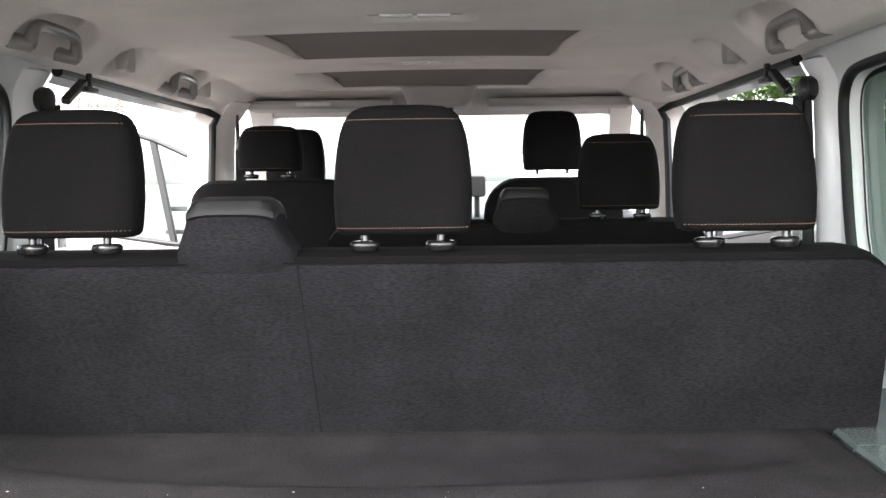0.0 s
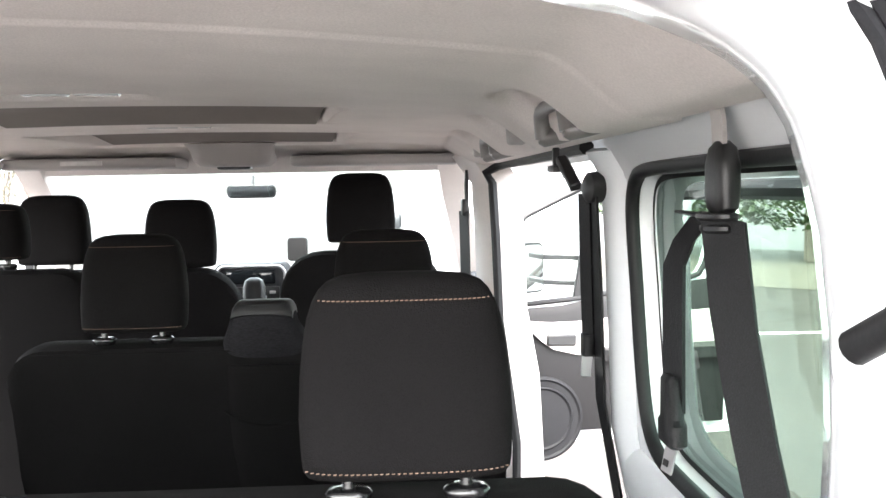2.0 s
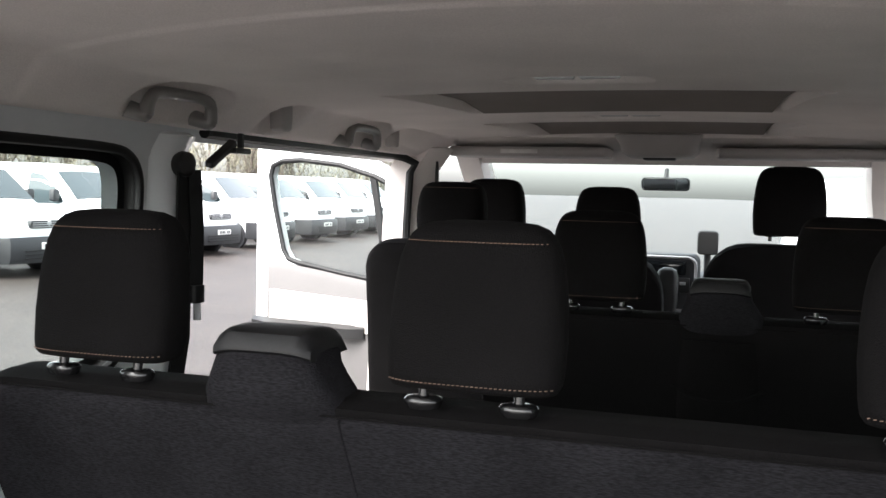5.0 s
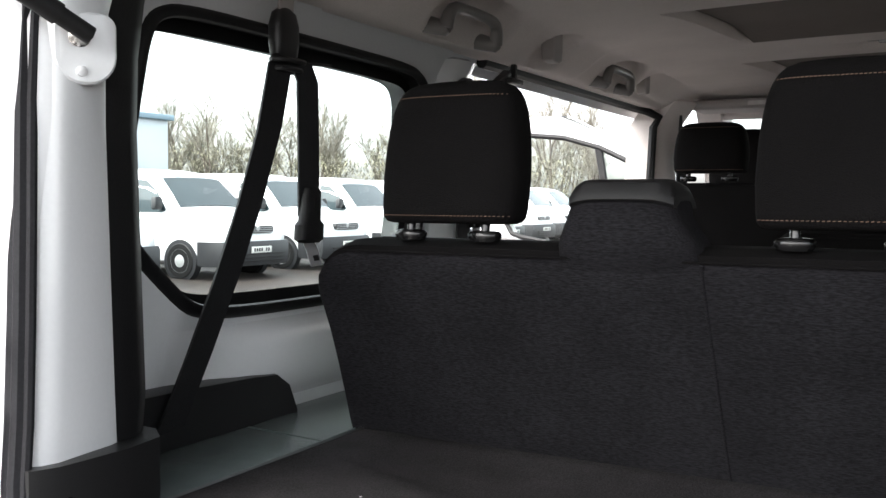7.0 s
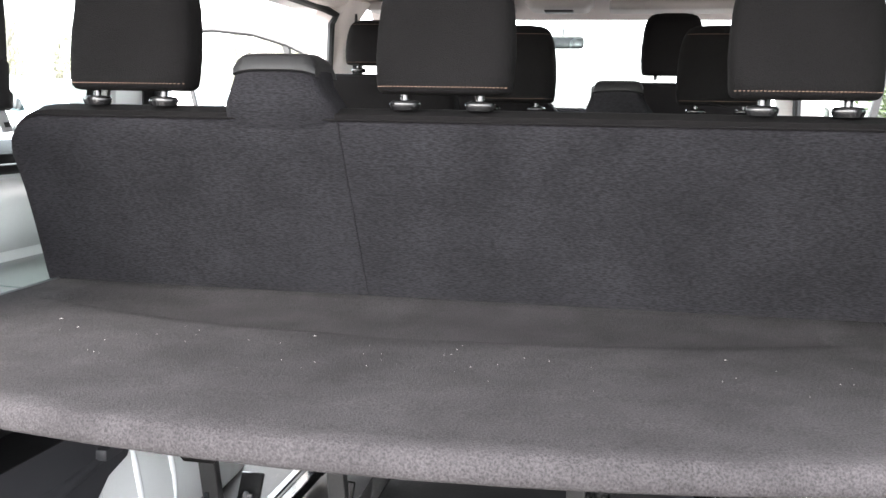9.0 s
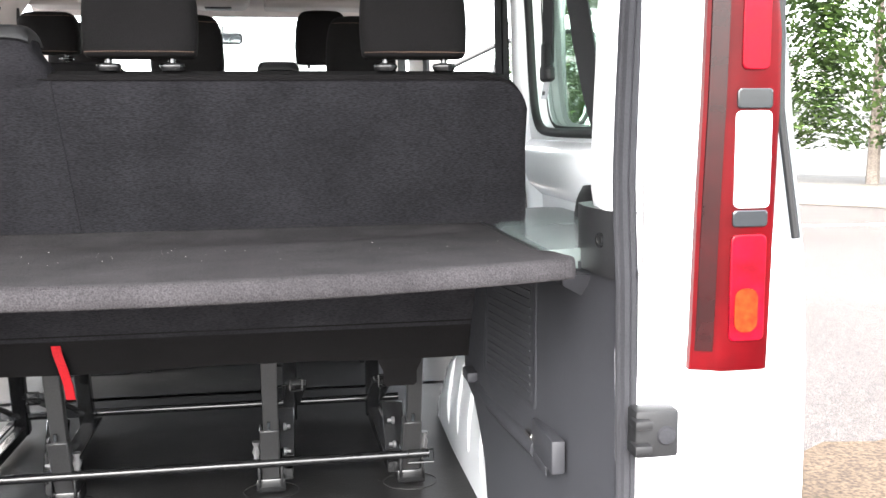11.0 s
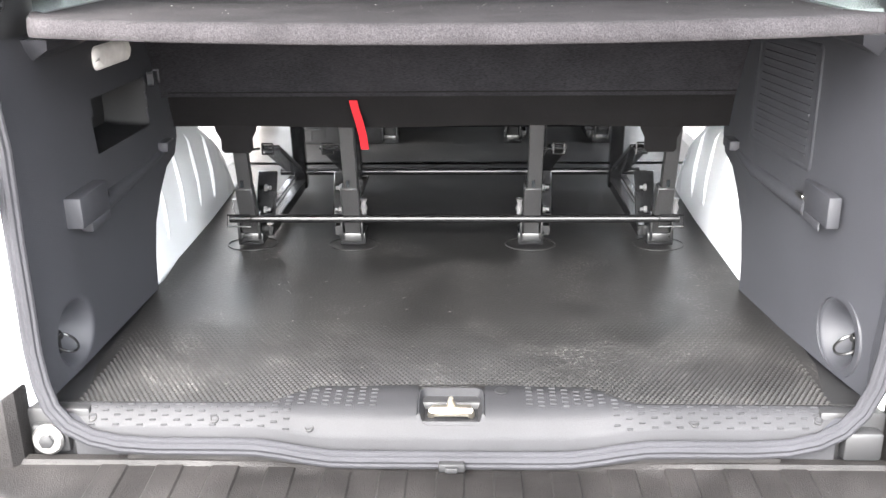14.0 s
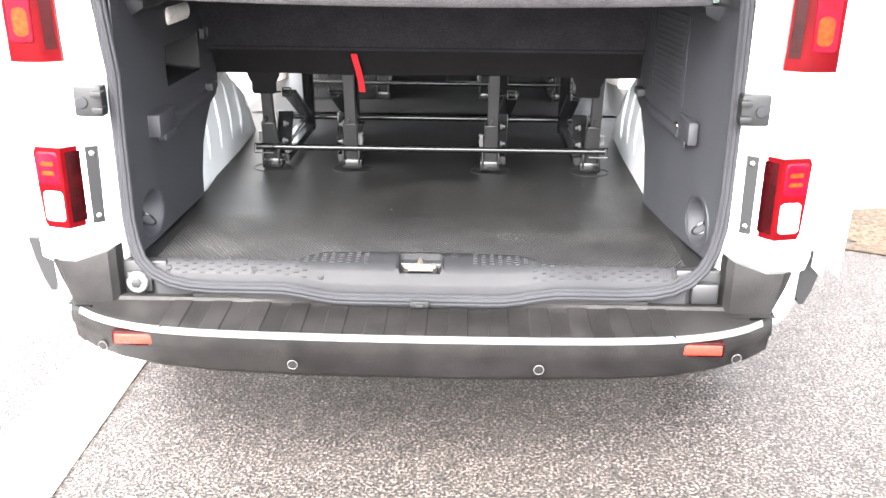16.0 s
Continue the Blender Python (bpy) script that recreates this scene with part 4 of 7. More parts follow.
# the front corner reaches out over the right side trim
bm = bmesh.new()
rows = []
for w, dy in ((0.6405, 0.0), (0.650, 0.002), (0.656, 0.008), (0.660, 0.018)):
    row, f = shelf_row(0.64, w)
    rows.append([(p[0], p[1] + dy, p[2]) for p in row] + [(SX + w, 0.52, SH + 0.004), (SX + w, 0.578 - dy, SH + 0.002), (SX + w, 0.582 - dy, SH - 0.016)])
loft(bm, rows)
part("corner_ear", bm, M_CARPET, shelf)
for sx in (-1, 1):
    bm = bmesh.new()
    loft(bm, [[(SX + sx * (0.6395 + dx), y, SH + dz) for dx, dz in ((0, -0.02), (0, 0.0005), (0.004, 0.002), (0.010, -0.002), (0.010, -0.02))] for y in (0.585, 0.7, 0.9, 1.04)])
    part("edge_binding", bm, M_BLACK, shelf, "black plastic edge binding")
# lint and dust on the carpet
rnd = random.Random(12)
verts, faces = [], []
for i in range(110):
    x, y = rnd.uniform(-0.6, 0.6), rnd.uniform(0.36, 0.75)
    if y < shelf_front(x) + 0.05:
        continue
    r, a = rnd.uniform(0.0003, 0.0008), rnd.uniform(0, 3.14)
    L = r * rnd.choice((1, 1, 1, 3))
    k = len(verts)
    z = shelf_top(x, y) + 0.0008
    verts += [(CX + x - L * math.cos(a), y - L * math.sin(a), z), (CX + x + r * math.sin(a), y - r * math.cos(a), z), (CX + x + L * math.cos(a), y + L * math.sin(a), z), (CX + x - r * math.sin(a), y + r * math.cos(a), z + 0.001)]
    faces.append((k, k + 1, k + 2, k + 3))
me = bpy.data.meshes.new("lint")
me.from_pydata([(a - CX, b - 0.75, c - 1.155) for a, b, c in verts], [], faces)
me.materials.append(mat("grey_lint", (0.3, 0.29, 0.28), 0.9))
lint = new("lint", me)
lint.parent = shelf
tagged(lint, "scattered pale lint", kind="stuff")

# ---- rear side trims ----
for s in (-1, 1):
    trim = thing("rear_side_trim", (CX + s * 0.7, 0.75, FLOOR), "dark grey moulded plastic side trim of the load bay", "side trim", "side trims")

    def face(y, z, off=0.0):
        """The trim's inner face."""
        x = interp([(0.46, 0.708 if s > 0 else 0.690), (0.52, 0.700 if s > 0 else 0.687), (0.62, 0.684 if s > 0 else 0.676), (0.80, 0.662), (1.0, 0.645), (1.3, 0.640)], y)
        return Vector((mid(y) + s * (x - off), y, z))

    # front edge follows the wheel arch, then juts under the seat
    edge = [(0.555, 1.00), (0.62, 1.005), (0.70, 1.03), (0.76, 1.085), (0.80, 1.135), (0.815, 1.20), (0.85, 1.225), (0.90, 1.23), (0.95, 1.21), (1.05, 1.16), (1.15, 1.10)]
    pocket = (0.78, 1.06, 0.91, 1.02) if s < 0 else (0.755, 1.03, 0.888, 1.108)
    bm = bmesh.new()
    zs = [0.555 + 0.0085 * k for k in range(17)] + [0.70, 0.73, 0.76, 0.80, 0.815, 0.85, 0.875, 0.90, 0.912, 0.95, 0.985, 1.018, 1.05, 1.10, 1.15, 1.168]
    rows = []
    for z in zs:
        e = interp(edge, z)
        rows.append([face(0.475 + (e - 0.475) * f, z) for f in [k / 70 for k in range(24)] + [0.34 + 0.66 * k / 34 for k in range(35)]])
    sheet(bm, rows)
    cut = [f for f in bm.faces if (f.calc_center_median().y - 0.60) ** 2 + (f.calc_center_median().z - 0.628) ** 2 < 0.064 ** 2]
    bmesh.ops.delete(bm, geom=cut, context="FACES")
    for v in bm.verts:
        dy, dz = v.co.y - 0.60, v.co.z - 0.628
        r = math.hypot(dy, dz)
        if v.is_boundary and r < 0.085 and v.co.z > 0.5555 and v.co.y > 0.49:
            v.co = face(0.60 + dy * 0.067 / r, 0.628 + dz * 0.067 / r)
    cut = []
    if s < 0:
        for f in bm.faces:
            c = f.calc_center_median()
            if pocket[0] < c.y < pocket[1] and pocket[2] < c.z < pocket[3]:
                cut.append(f)
        bmesh.ops.delete(bm, geom=cut, context="FACES")
    bmesh.ops.recalc_face_normals(bm, faces=bm.faces)
    bmesh.ops.solidify(bm, geom=bm.faces[:], thickness=0.004)
    part("panel", bm, M_PANEL, trim, smooth=30)
    # upper ledge with lids
    for nm, y0, y1, xi0, xi1 in (("ledge_lid", 0.60, 0.928, 0.672 if s < 0 else 0.626, 0.674 if s < 0 else 0.630), ("ledge_lid", 0.933, 1.28, 0.674 if s < 0 else 0.63, 0.69 if s < 0 else 0.66)):
        bm = bmesh.new()
        loft(bm, [[(CX + s * xi, y, SH - 0.03), (CX + s * xi, y, SH - 0.006), (CX + s * (xi + 0.006), y, SH), (CX + s * 0.81, y, SH + 0.004), (CX + s * 0.85, y, SH + 0.002), (CX + s * 0.85, y, SH - 0.03)] for y, xi in ((y0, xi0), ((y0 + y1) / 2, (xi0 + xi1) / 2), (y1, xi1))])
        part(nm, bm, M_LID, trim)
    bm = bmesh.new()
    loft(bm, [[(CX + s * x, y, z) for x, z in ((0.815, SH - 0.02), (0.808, SH + h * 0.8), (0.812, SH + h), (0.835, SH + h + 0.004), (0.862, SH + h), (0.862, SH - 0.02))] for y, h in ((0.66, 0.082), (0.8, 0.080), (0.95, 0.074), (1.0, 0.070), (1.03, 0.050), (1.045, 0.01))])
    part("ledge_upstand", bm, M_BLACK, trim)
    bm = bmesh.new()
    loft(bm, [[(CX + s * x, y, z) for x, y in ((0.694, 0.468), (0.682, 0.495), (0.678, 0.58), (0.688, 0.635), (0.72, 0.660), (0.77, 0.664), (0.83, 0.66), (0.83, 0.55), (0.76, 0.468))] for z in (1.16, 1.20, 1.248, 1.256)])
    cap = part("pillar_foot_cover", bm, M_BLACK, trim)
    bm = bmesh.new()
    lathe(bm, [(0.011, 0), (0.011, 0.003), (0.007, 0.003), (0.007, 0.001), (0.004, 0.001)], (CX + s * 0.682, 0.505, 1.212), (-s, -0.35, 0), 14)
    part("screw", bm, M_STEEL, cap, "recessed black screw")
    # shelf support
    bm = bmesh.new()
    loft(bm, [[(CX + s * (0.70 - w), 0.56 + o, z), (CX + s * (0.70 - w), 0.78 - o, z), (CX + s * 0.70, 0.78 - o, z), (CX + s * 0.70, 0.56 + o, z)] for z, w, o in ((1.152, 0.06, 0.0), (1.135, 0.055, 0.01), (1.115, 0.02, 0.03))])
    part("shelf_support", bm, M_PANEL, trim)
    # coat-hook style catches and the groove between them
    bm = bmesh.new()
    inner = [face(0.62, 0.85, 0.034).x, face(0.75, 0.85, -0.01).x]
    box(bm, min(inner), max(inner), 0.622, 0.752, 0.816, 0.872, 0.003)
    box(bm, min(inner) + (0.0 if s > 0 else 0.018), max(inner) - (0.018 if s > 0 else 0.0), 0.66, 0.752, 0.799, 0.817, 0.003)
    part("shelf_catch", bm, M_PANEL, trim)
    bm = bmesh.new()
    c = face(0.74, 0.84, 0.012)
    bar(bm, (c.x, 0.745, 0.838), (c.x, 0.785, 0.836), 0.012, 0.012, 0.002)
    part("catch_pin", bm, M_CHROME, trim)
    bm = bmesh.new()
    tube(bm, [face(y, z, 0.001) for y, z in ((0.74, 0.818), (0.86, 0.822), (0.98, 0.828), (1.08, 0.836), (1.13, 0.842))], [0.020, 0.017, 0.014, 0.011, 0.008], 10)
    part("moulded_rib", bm, M_PANEL, trim)
    bm = bmesh.new()
    c = face(1.12, 0.85)
    box(bm, min(c.x, c.x - s * 0.025), max(c.x, c.x - s * 0.025), 1.095, 1.155, 0.842, 0.864, 0.004)
    part("small_catch", bm, M_PANEL, trim)
    # lashing ring in its round dish
    c = face(0.60, 0.628, 0.0)
    bm = bmesh.new()
    lathe(bm, [(0.001, -0.056), (0.024, -0.054), (0.060, -0.020), (0.076, -0.003), (0.075, 0.0015), (0.064, 0.003), (0.059, 0.0), (0.051, -0.014), (0.036, -0.034), (0.020, -0.048), (0.010, -0.051), (0.001, -0.051)], c + Vector((-s * 0.001, 0, 0)), (-s, -0.12, 0.0), 36)
    dish = part("lashing_dish", bm, M_PANEL, trim)
    bm = bmesh.new()
    k = c + Vector((s * 0.020, -0.026, -0.004))
    tube(bm, [k + Vector((-s * (0.016 + 0.022 * math.cos(a)), 0.020 * math.sin(a) - 0.008, -0.012 * math.cos(a) + 0.004 * math.sin(a))) for a in [2 * math.pi * i / 20 for i in range(20)]], 0.0026, 8, True)
    part("lashing_ring", bm, M_STEEL, dish)
    bm = bmesh.new()
    lathe(bm, [(0.011, -0.004), (0.010, 0.006), (0.006, 0.012), (0.003, 0.012)], k + Vector((0, -0.004, 0.012)), (-s, -0.3, 0), 12)
    box(bm, k.x - 0.005, k.x + 0.005, k.y - 0.006, k.y + 0.004, k.z - 0.024, k.z + 0.008, 0.002)
    part("ring_bracket", bm, M_STEEL, dish)
    if s < 0:
        bm = bmesh.new()
        y0, y1, z0, z1 = pocket
        loft(bm, [[face(y, z, d) for y, z in rrect(y0 + g, y1 - g, z0 + g, z1 - g, 0.012, 3)] for d, g in ((-0.096, 0.006), (-0.06, -0.002), (-0.004, -0.006), (0.002, -0.018), (0.004, -0.012), (0.003, 0.0), (-0.06, 0.004), (-0.09, 0.01))])
        part("storage_pocket", bm, M_RUBBER, trim)
        bm = bmesh.new()
        loft(bm, [[face(y, z, d) for y, z in rrect(0.815 - g, 0.980 + g, 1.067 - g, 1.106 + g, 0.016, 4)] for d, g in ((0.0, 0.004), (0.008, 0.002), (0.014, -0.006), (0.016, -0.02))])
        part("load_lamp", bm, M_WHITEPLASTIC, trim, "milky white load bay lamp")
        bm = bmesh.new()
        box(bm, face(1.07, 1, 0.02).x - 0.002, face(1.07, 1, 0).x + 0.012, 1.06, 1.10, 1.0, 1.022, 0.004)
        part("latch_tab", bm, M_PANEL, trim)
    else:
        bm = bmesh.new()
        y0, y1, z0, z1 = pocket
        loft(bm, [[face(y + (z - z0) * -0.10 * (1 if y > 0.9 else 0), z, d) for y, z in rrect(y0 + g, y1 - g, z0 + g, z1 - g, 0.014, 3)] for d, g in ((0.0, -0.01), (0.006, -0.004), (0.006, 0.004), (0.001, 0.010))])
        grille = part("vent_grille", bm, M_PANEL, trim)
        for k in range(13):
            z = z0 + 0.02 + (z1 - z0 - 0.04) * k / 12
            bm = bmesh.new()
            ys = [y0 + 0.022 + (y1 - y0 - 0.05 - 0.10 * (z - z0)) * q / 8 for q in range(9)]
            loft(bm, [[face(y, z - 0.004, 0.002), face(y, z - 0.0035, 0.0045), face(y, z + 0.003, 0.0058), face(y, z + 0.0045, 0.002)] for y in ys])
            part("slat", bm, M_PANEL, grille)

# ---- sill, seal and tailgate opening ----
sill = thing("load_sill", (CX, 0.45, 0.5), "grey plastic load sill trim with raised treads and latch", "sill trim")


def dipz(x):
    """The sill's shallow dip round the latch."""
    a = abs(x)
    t = min(1.0, max(0.0, (0.34 - a) / 0.16))
    return -0.022 * t * t * (3 - 2 * t)


def plate_z(x, y):
    """The tread plate: level by the mat, then sloping down to the seal."""
    return interp([(0.428, 0.532), (0.440, 0.545), (0.452, 0.5555), (0.462, 0.5600), (0.6, 0.5605)], y) + dipz(x) * interp([(0.428, 1.0), (0.452, 0.45), (0.50, 0.12), (0.55, 0.0)], y)


bm = bmesh.new()
rows = []
for k in range(67):
    x = -0.63 + 1.26 * k / 66
    f = plate_front(x)
    ys = [f, f * 0.66 + 0.452 * 0.34, f * 0.33 + 0.452 * 0.67, 0.452, 0.446, 0.440, 0.434, 0.428]
    rows.append([(CX + x, f + 0.004, 0.556)] + [(CX + x, y, plate_z(x, y)) for y in ys] + [(CX + x, 0.430, 0.47 + dipz(x))])
sheet(bm, rows)
for f in list(bm.faces):
    m_ = f.calc_center_median()
    if abs(m_.x - CX) < 0.052 and 0.443 < m_.y < 0.522:
        bm.faces.remove(f)
part("tread_plate", bm, M_SILL, sill, smooth=60)
random.seed(4)
bm = bmesh.new()
for i in range(60):
    for j in range(10):
        x = -0.60 + 1.20 * i / 59
        y = 0.432 + 0.0115 * j + (0.00575 if i % 2 else 0)
        if y > plate_front(x) - 0.005 or abs(x) < 0.13 or (abs(x) < 0.26 and y < 0.470):
            continue
        zz = plate_z(x, y)
        box(bm, CX + x - 0.0055, CX + x + 0.0055, y - 0.0016, y + 0.0016, zz - 0.002, zz + 0.0022, 0.001, 1)
part("tread_studs", bm, M_SILL, sill)
bm = bmesh.new()
loops = []
for k, z in ((0.4, 0.522), (0.9, 0.522), (1.04, 0.548), (1.0, 0.5612), (0.96, 0.5614), (0.93, 0.550), (0.80, 0.532), (0.4, 0.531)):
    loop = [(x * k, 0.490 + (y - 0.490) * k) for x, y in rrect(-0.056, 0.056, 0.438, 0.524, 0.014, 3)]
    loops.append([(CX + x, y, min(z, plate_z(x, y) + 0.0012)) for x, y in loop])
loft(bm, loops)
well = part("latch_well", bm, M_SILL, sill)
bm = bmesh.new()
tube(bm, [(CX - 0.034, 0.470, 0.536), (CX - 0.032, 0.460, 0.550), (CX - 0.014, 0.455, 0.553), (CX + 0.014, 0.455, 0.553), (CX + 0.032, 0.460, 0.550), (CX + 0.034, 0.470, 0.536)], 0.0065, 8)
tube(bm, [(CX, 0.484, 0.536), (CX, 0.480, 0.554), (CX, 0.474, 0.566)], [0.009, 0.007, 0.004], 8)
box(bm, CX - 0.034, CX + 0.034, 0.462, 0.492, 0.536, 0.545, 0.003)
part("striker", bm, M_BRASS, well, "brass-toned steel lock striker")
bm = bmesh.new()
lathe(bm, [(0.011, -0.001), (0.011, 0.0012), (0.008, 0.0016), (0.004, 0.0012)], (CX + 0.085, 0.512, 0.5605), (0, 0, 1), 16)
part("plug", bm, M_BLACK, sill)
for x, y in ((-0.60, 0.440), (-0.394, 0.439), (-0.236, 0.437), (0.230, 0.490), (0.401, 0.437), (0.602, 0.441)):
    bm = bmesh.new()
    lathe(bm, [(0.0075, -0.002), (0.0075, 0.001), (0.006, 0.0015), (0.005, 0.0), (0.002, 0.0)], (CX + x, y, plate_z(x, y)), (0, -0.6 if y < 0.46 else 0, 1), 14)
    part("screw", bm, M_RUBBER, sill)
bm = bmesh.new()
box(bm, CX - 0.020, CX + 0.024, 0.396, 0.424, 0.470, 0.486, 0.003)
box(bm, CX - 0.008, CX + 0.012, 0.390, 0.40, 0.472, 0.482, 0.002)
part("lock_catch", bm, M_RUBBER, sill)
low = [(1.16, 0.705), (1.0, 0.705), (0.85, 0.705), (0.74, 0.703), (0.665, 0.697), (0.61, 0.684), (0.57, 0.663), (0.541, 0.634), (0.521, 0.596), (0.510, 0.55), (0.506, 0.49), (0.506, 0.42)]
seal_pts = [(interp(OPENING, z) + interp([(1.2, 0.008), (1.4, 0.010), (1.6, 0.015), (1.8, 0.034), (1.84, 0.05)], z), z + 0.012 * max(0.0, (z - 1.7) / 0.14)) for z in (1.838, 1.825, 1.81, 1.79, 1.77, 1.74, 1.70, 1.62, 1.5, 1.4, 1.3, 1.24)] + [(o, z) for z, o in low]


def seal_y(z):
    return interp([(0.5, 0.415), (0.53, 0.417), (0.60, 0.432), (0.70, 0.447), (0.80, 0.450), (1.2, 0.464), (1.6, 0.494), (1.9, 0.518)], z)


base = [(x, 0.506 + dipz(x)) for x in [-0.36 + 0.04 * k for k in range(19)]]
path = [(-o + interp([(0.55, 0.0), (0.62, 0.012), (0.74, 0.018), (1.0, 0.018), (1.24, -0.010), (1.9, -0.010)], z), z) for o, z in seal_pts] + base + [(o, z) for o, z in reversed(seal_pts)]
top = [(x, 1.862) for x in (0.4, 0.2, 0, -0.2, -0.4)]
for r, off, fwd, nm in ((0.0085, 0.0, 0.0, "tailgate_seal"), (0.0075, 0.0095, 0.0, "seal_lip"), (0.0055, -0.0085, 0.002, "seal_bead")):
    bm = bmesh.new()
    pts = []
    loop = path + top
    n = len(loop)
    for i, (x, z) in enumerate(loop):
        ax, az = loop[i - 1]
        bx, bz = loop[(i + 1) % n]
        t = Vector((bx - ax, bz - az)).normalized()
        up = min(1.0, max(0.0, (z - 0.8) / 0.4))
        off_z, fwd_z = off * (1 + 0.1 * up), fwd * (1 + 1.0 * up)
        pts.append((CX + x + t.y * off_z, seal_y(z) + fwd_z, z - t.x * off_z))
    tube(bm, pts, r, 8, True)
    part(nm, bm, M_SEAL, van)
# plastic collar that leads from the seal to the side trims
for s in (-1, 1):
    bm = bmesh.new()
    rows = []
    for z, o in low[:-3]:
        if s < 0:
            o -= interp([(0.55, 0.0), (0.62, 0.012), (0.74, 0.018), (1.0, 0.018), (1.24, -0.010)], z)
        k = min(1.0, max(0.0, (z - 0.506) / 0.09))
        rows.append([(CX + s * (o - 0.004), seal_y(z) + 0.002, z + 0.006 * (1 - k)), (CX + s * (o + (0.7 - o) * 0.35), seal_y(z) + 0.03, z + (0.555 - z if z < 0.555 else 0) * 0.8), (CX + s * (o + (0.702 - o) * 0.8), seal_y(z) + 0.062, max(z, 0.557))])
    slab(bm, rows, 0.003)
    part("trim_collar", bm, M_PANEL, sill)
# white flange under the seal, and header over it
bm = bmesh.new()
sheet(bm, [[(CX + x, 0.43, 0.489 + dipz(x)), (CX + x, 0.418, 0.488 + dipz(x)), (CX + x, 0.417, 0.484 + dipz(x)), (CX + x, 0.425, 0.42)] for x in [-0.54 + 1.08 * k / 30 for k in range(31)]])
part("sill_flange", bm, M_BUMPER, van)
bm = bmesh.new()
slab(bm, [[(CX + x, y, z + 0.02 * (1 - (x / 0.7) ** 2)) for y, z in ((0.46, 1.96), (0.51, 1.88), (0.54, 1.868), (0.58, 1.874), (0.60, 1.89))] for x in (-0.60, -0.4, -0.2, 0, 0.2, 0.4, 0.60)], 0.01)
part("tailgate_header", bm, M_PAINT, van)

# ---- rear corners, lamps, hinges ----
for s in (-1, 1):
    def X(v):
        return CX + s * v

    def XL(v):
        return CX + s * (v + 0.017)

    # lamp housing column outside the seal
    bm = bmesh.new()
    rows = []
    for z in (0.565, 0.59, 0.62, 0.70, 0.86, 0.88, 0.95, 1.0, 1.03, 1.2, 1.5, 1.7, 1.84):
        w = interp([(0.56, 0.945), (1.0, 0.962), (1.25, 0.965), (1.45, 0.957), (1.6, 0.935), (1.84, 0.86)], z)
        low = z < 0.87
        d = max(0.0, lean(z) - 0.475)
        rows.append([(X(0.708), 0.475 + d, z), (X(0.715), 0.458 + d, z), (X(0.735), 0.452 + d * 0.7, z), (X(0.765), (0.45 if not low else 0.43) + d * 0.3, z), (X(0.79), 0.415 if low else 0.448, z), (X(w - 0.085), 0.415 if low else 0.443, z), (X(w - 0.04), 0.45 if low else 0.46, z), (X(w), 0.53, z), (X(half(z) + 0.07), 0.62, z)])
    slab(bm, rows, 0.008)
    part("rear_corner", bm, M_PAINT, van)
    # tall upper lamp
    bm = bmesh.new()
    upper = [(1.032, 0.774, 0.882), (1.06, 0.775, 0.883), (1.075, 0.776, 0.883), (1.25, 0.780, 0.886), (1.4, 0.785, 0.889), (1.5, 0.787, 0.888), (1.6, 0.788, 0.876), (1.66, 0.792, 0.852)]
    loft(bm, [[(XL(a), 0.47, z), (XL(a), 0.437, z), (XL(a + 0.03), 0.424, z), (XL(a + 0.04), 0.418, z), (XL(b - 0.006), 0.418, z), (XL(b + 0.002), 0.424, z), (XL(b + 0.004), 0.52, z)] for z, a, b in upper])
    lamp = part("upper_tail_lamp", bm, M_REDLENS, van)
    bm = bmesh.new()
    loft(bm, [[(XL(a + 0.004), 0.438, z), (XL(a + 0.006), 0.4325, z), (XL(a + 0.027), 0.4225, z), (XL(a + 0.028), 0.43, z)] for z, a, b in upper[1:-1]])
    part("inner_lens", bm, M_DARKLENS, lamp)
    for nm, z0, z1, a, b, m_ in (("reverse_lens", 1.262, 1.395, 0.824, 0.876, M_CLEARLENS), ("brake_lens", 1.075, 1.225, 0.822, 0.874, M_BRIGHTRED), ("dark_band", 1.398, 1.425, 0.825, 0.876, M_SCREEN), ("dark_band", 1.236, 1.259, 0.823, 0.874, M_SCREEN), ("top_lens", 1.45, 1.60, 0.830, 0.87, M_BRIGHTRED)):
        bm = bmesh.new()
        loft(bm, [[(XL(p), 0.4172 - d, z) for p, z in rrect(a + g, b - g, z0 + g, z1 - g, 0.008 if z1 - z0 > 0.03 else 0.005, 4)] for d, g in ((-0.006, 0.0), (0.002, 0.0), (0.0032, 0.0015))])
        part(nm, bm, m_, lamp, smooth=20)
    bm = bmesh.new()
    loft(bm, [[(XL(p), 0.4136 - d, z) for p, z in rrect(0.829, 0.863, 1.088, 1.150, 0.014, 4)] for d in (0.0, 0.0006)])
    part("bulb", bm, M_AMBER, lamp)
    # lower lamp on a step of the corner
    bm = bmesh.new()
    loft(bm, [[(XL(0.742), 0.447, z), (XL(0.748), 0.437, z), (XL(0.782), 0.398, z), (XL(0.788), 0.392, z), (XL(0.855 - t), 0.405, z), (XL(0.864 - t), 0.43, z), (XL(0.862 - t), 0.47, z)] for z, t in ((0.655, 0.012), (0.67, 0.006), (0.755, 0.002), (0.832, 0.0), (0.845, 0.006))])
    low = part("lower_tail_lamp", bm, M_REDLENS, van)
    bm = bmesh.new()
    loft(bm, [[(XL(0.750), 0.4375, z), (XL(0.751), 0.4315, z), (XL(0.780), 0.3975, z), (XL(0.782), 0.405, z)] for z in (0.668, 0.675, 0.825, 0.834)])
    part("inner_lens", bm, M_DARKLENS, low)
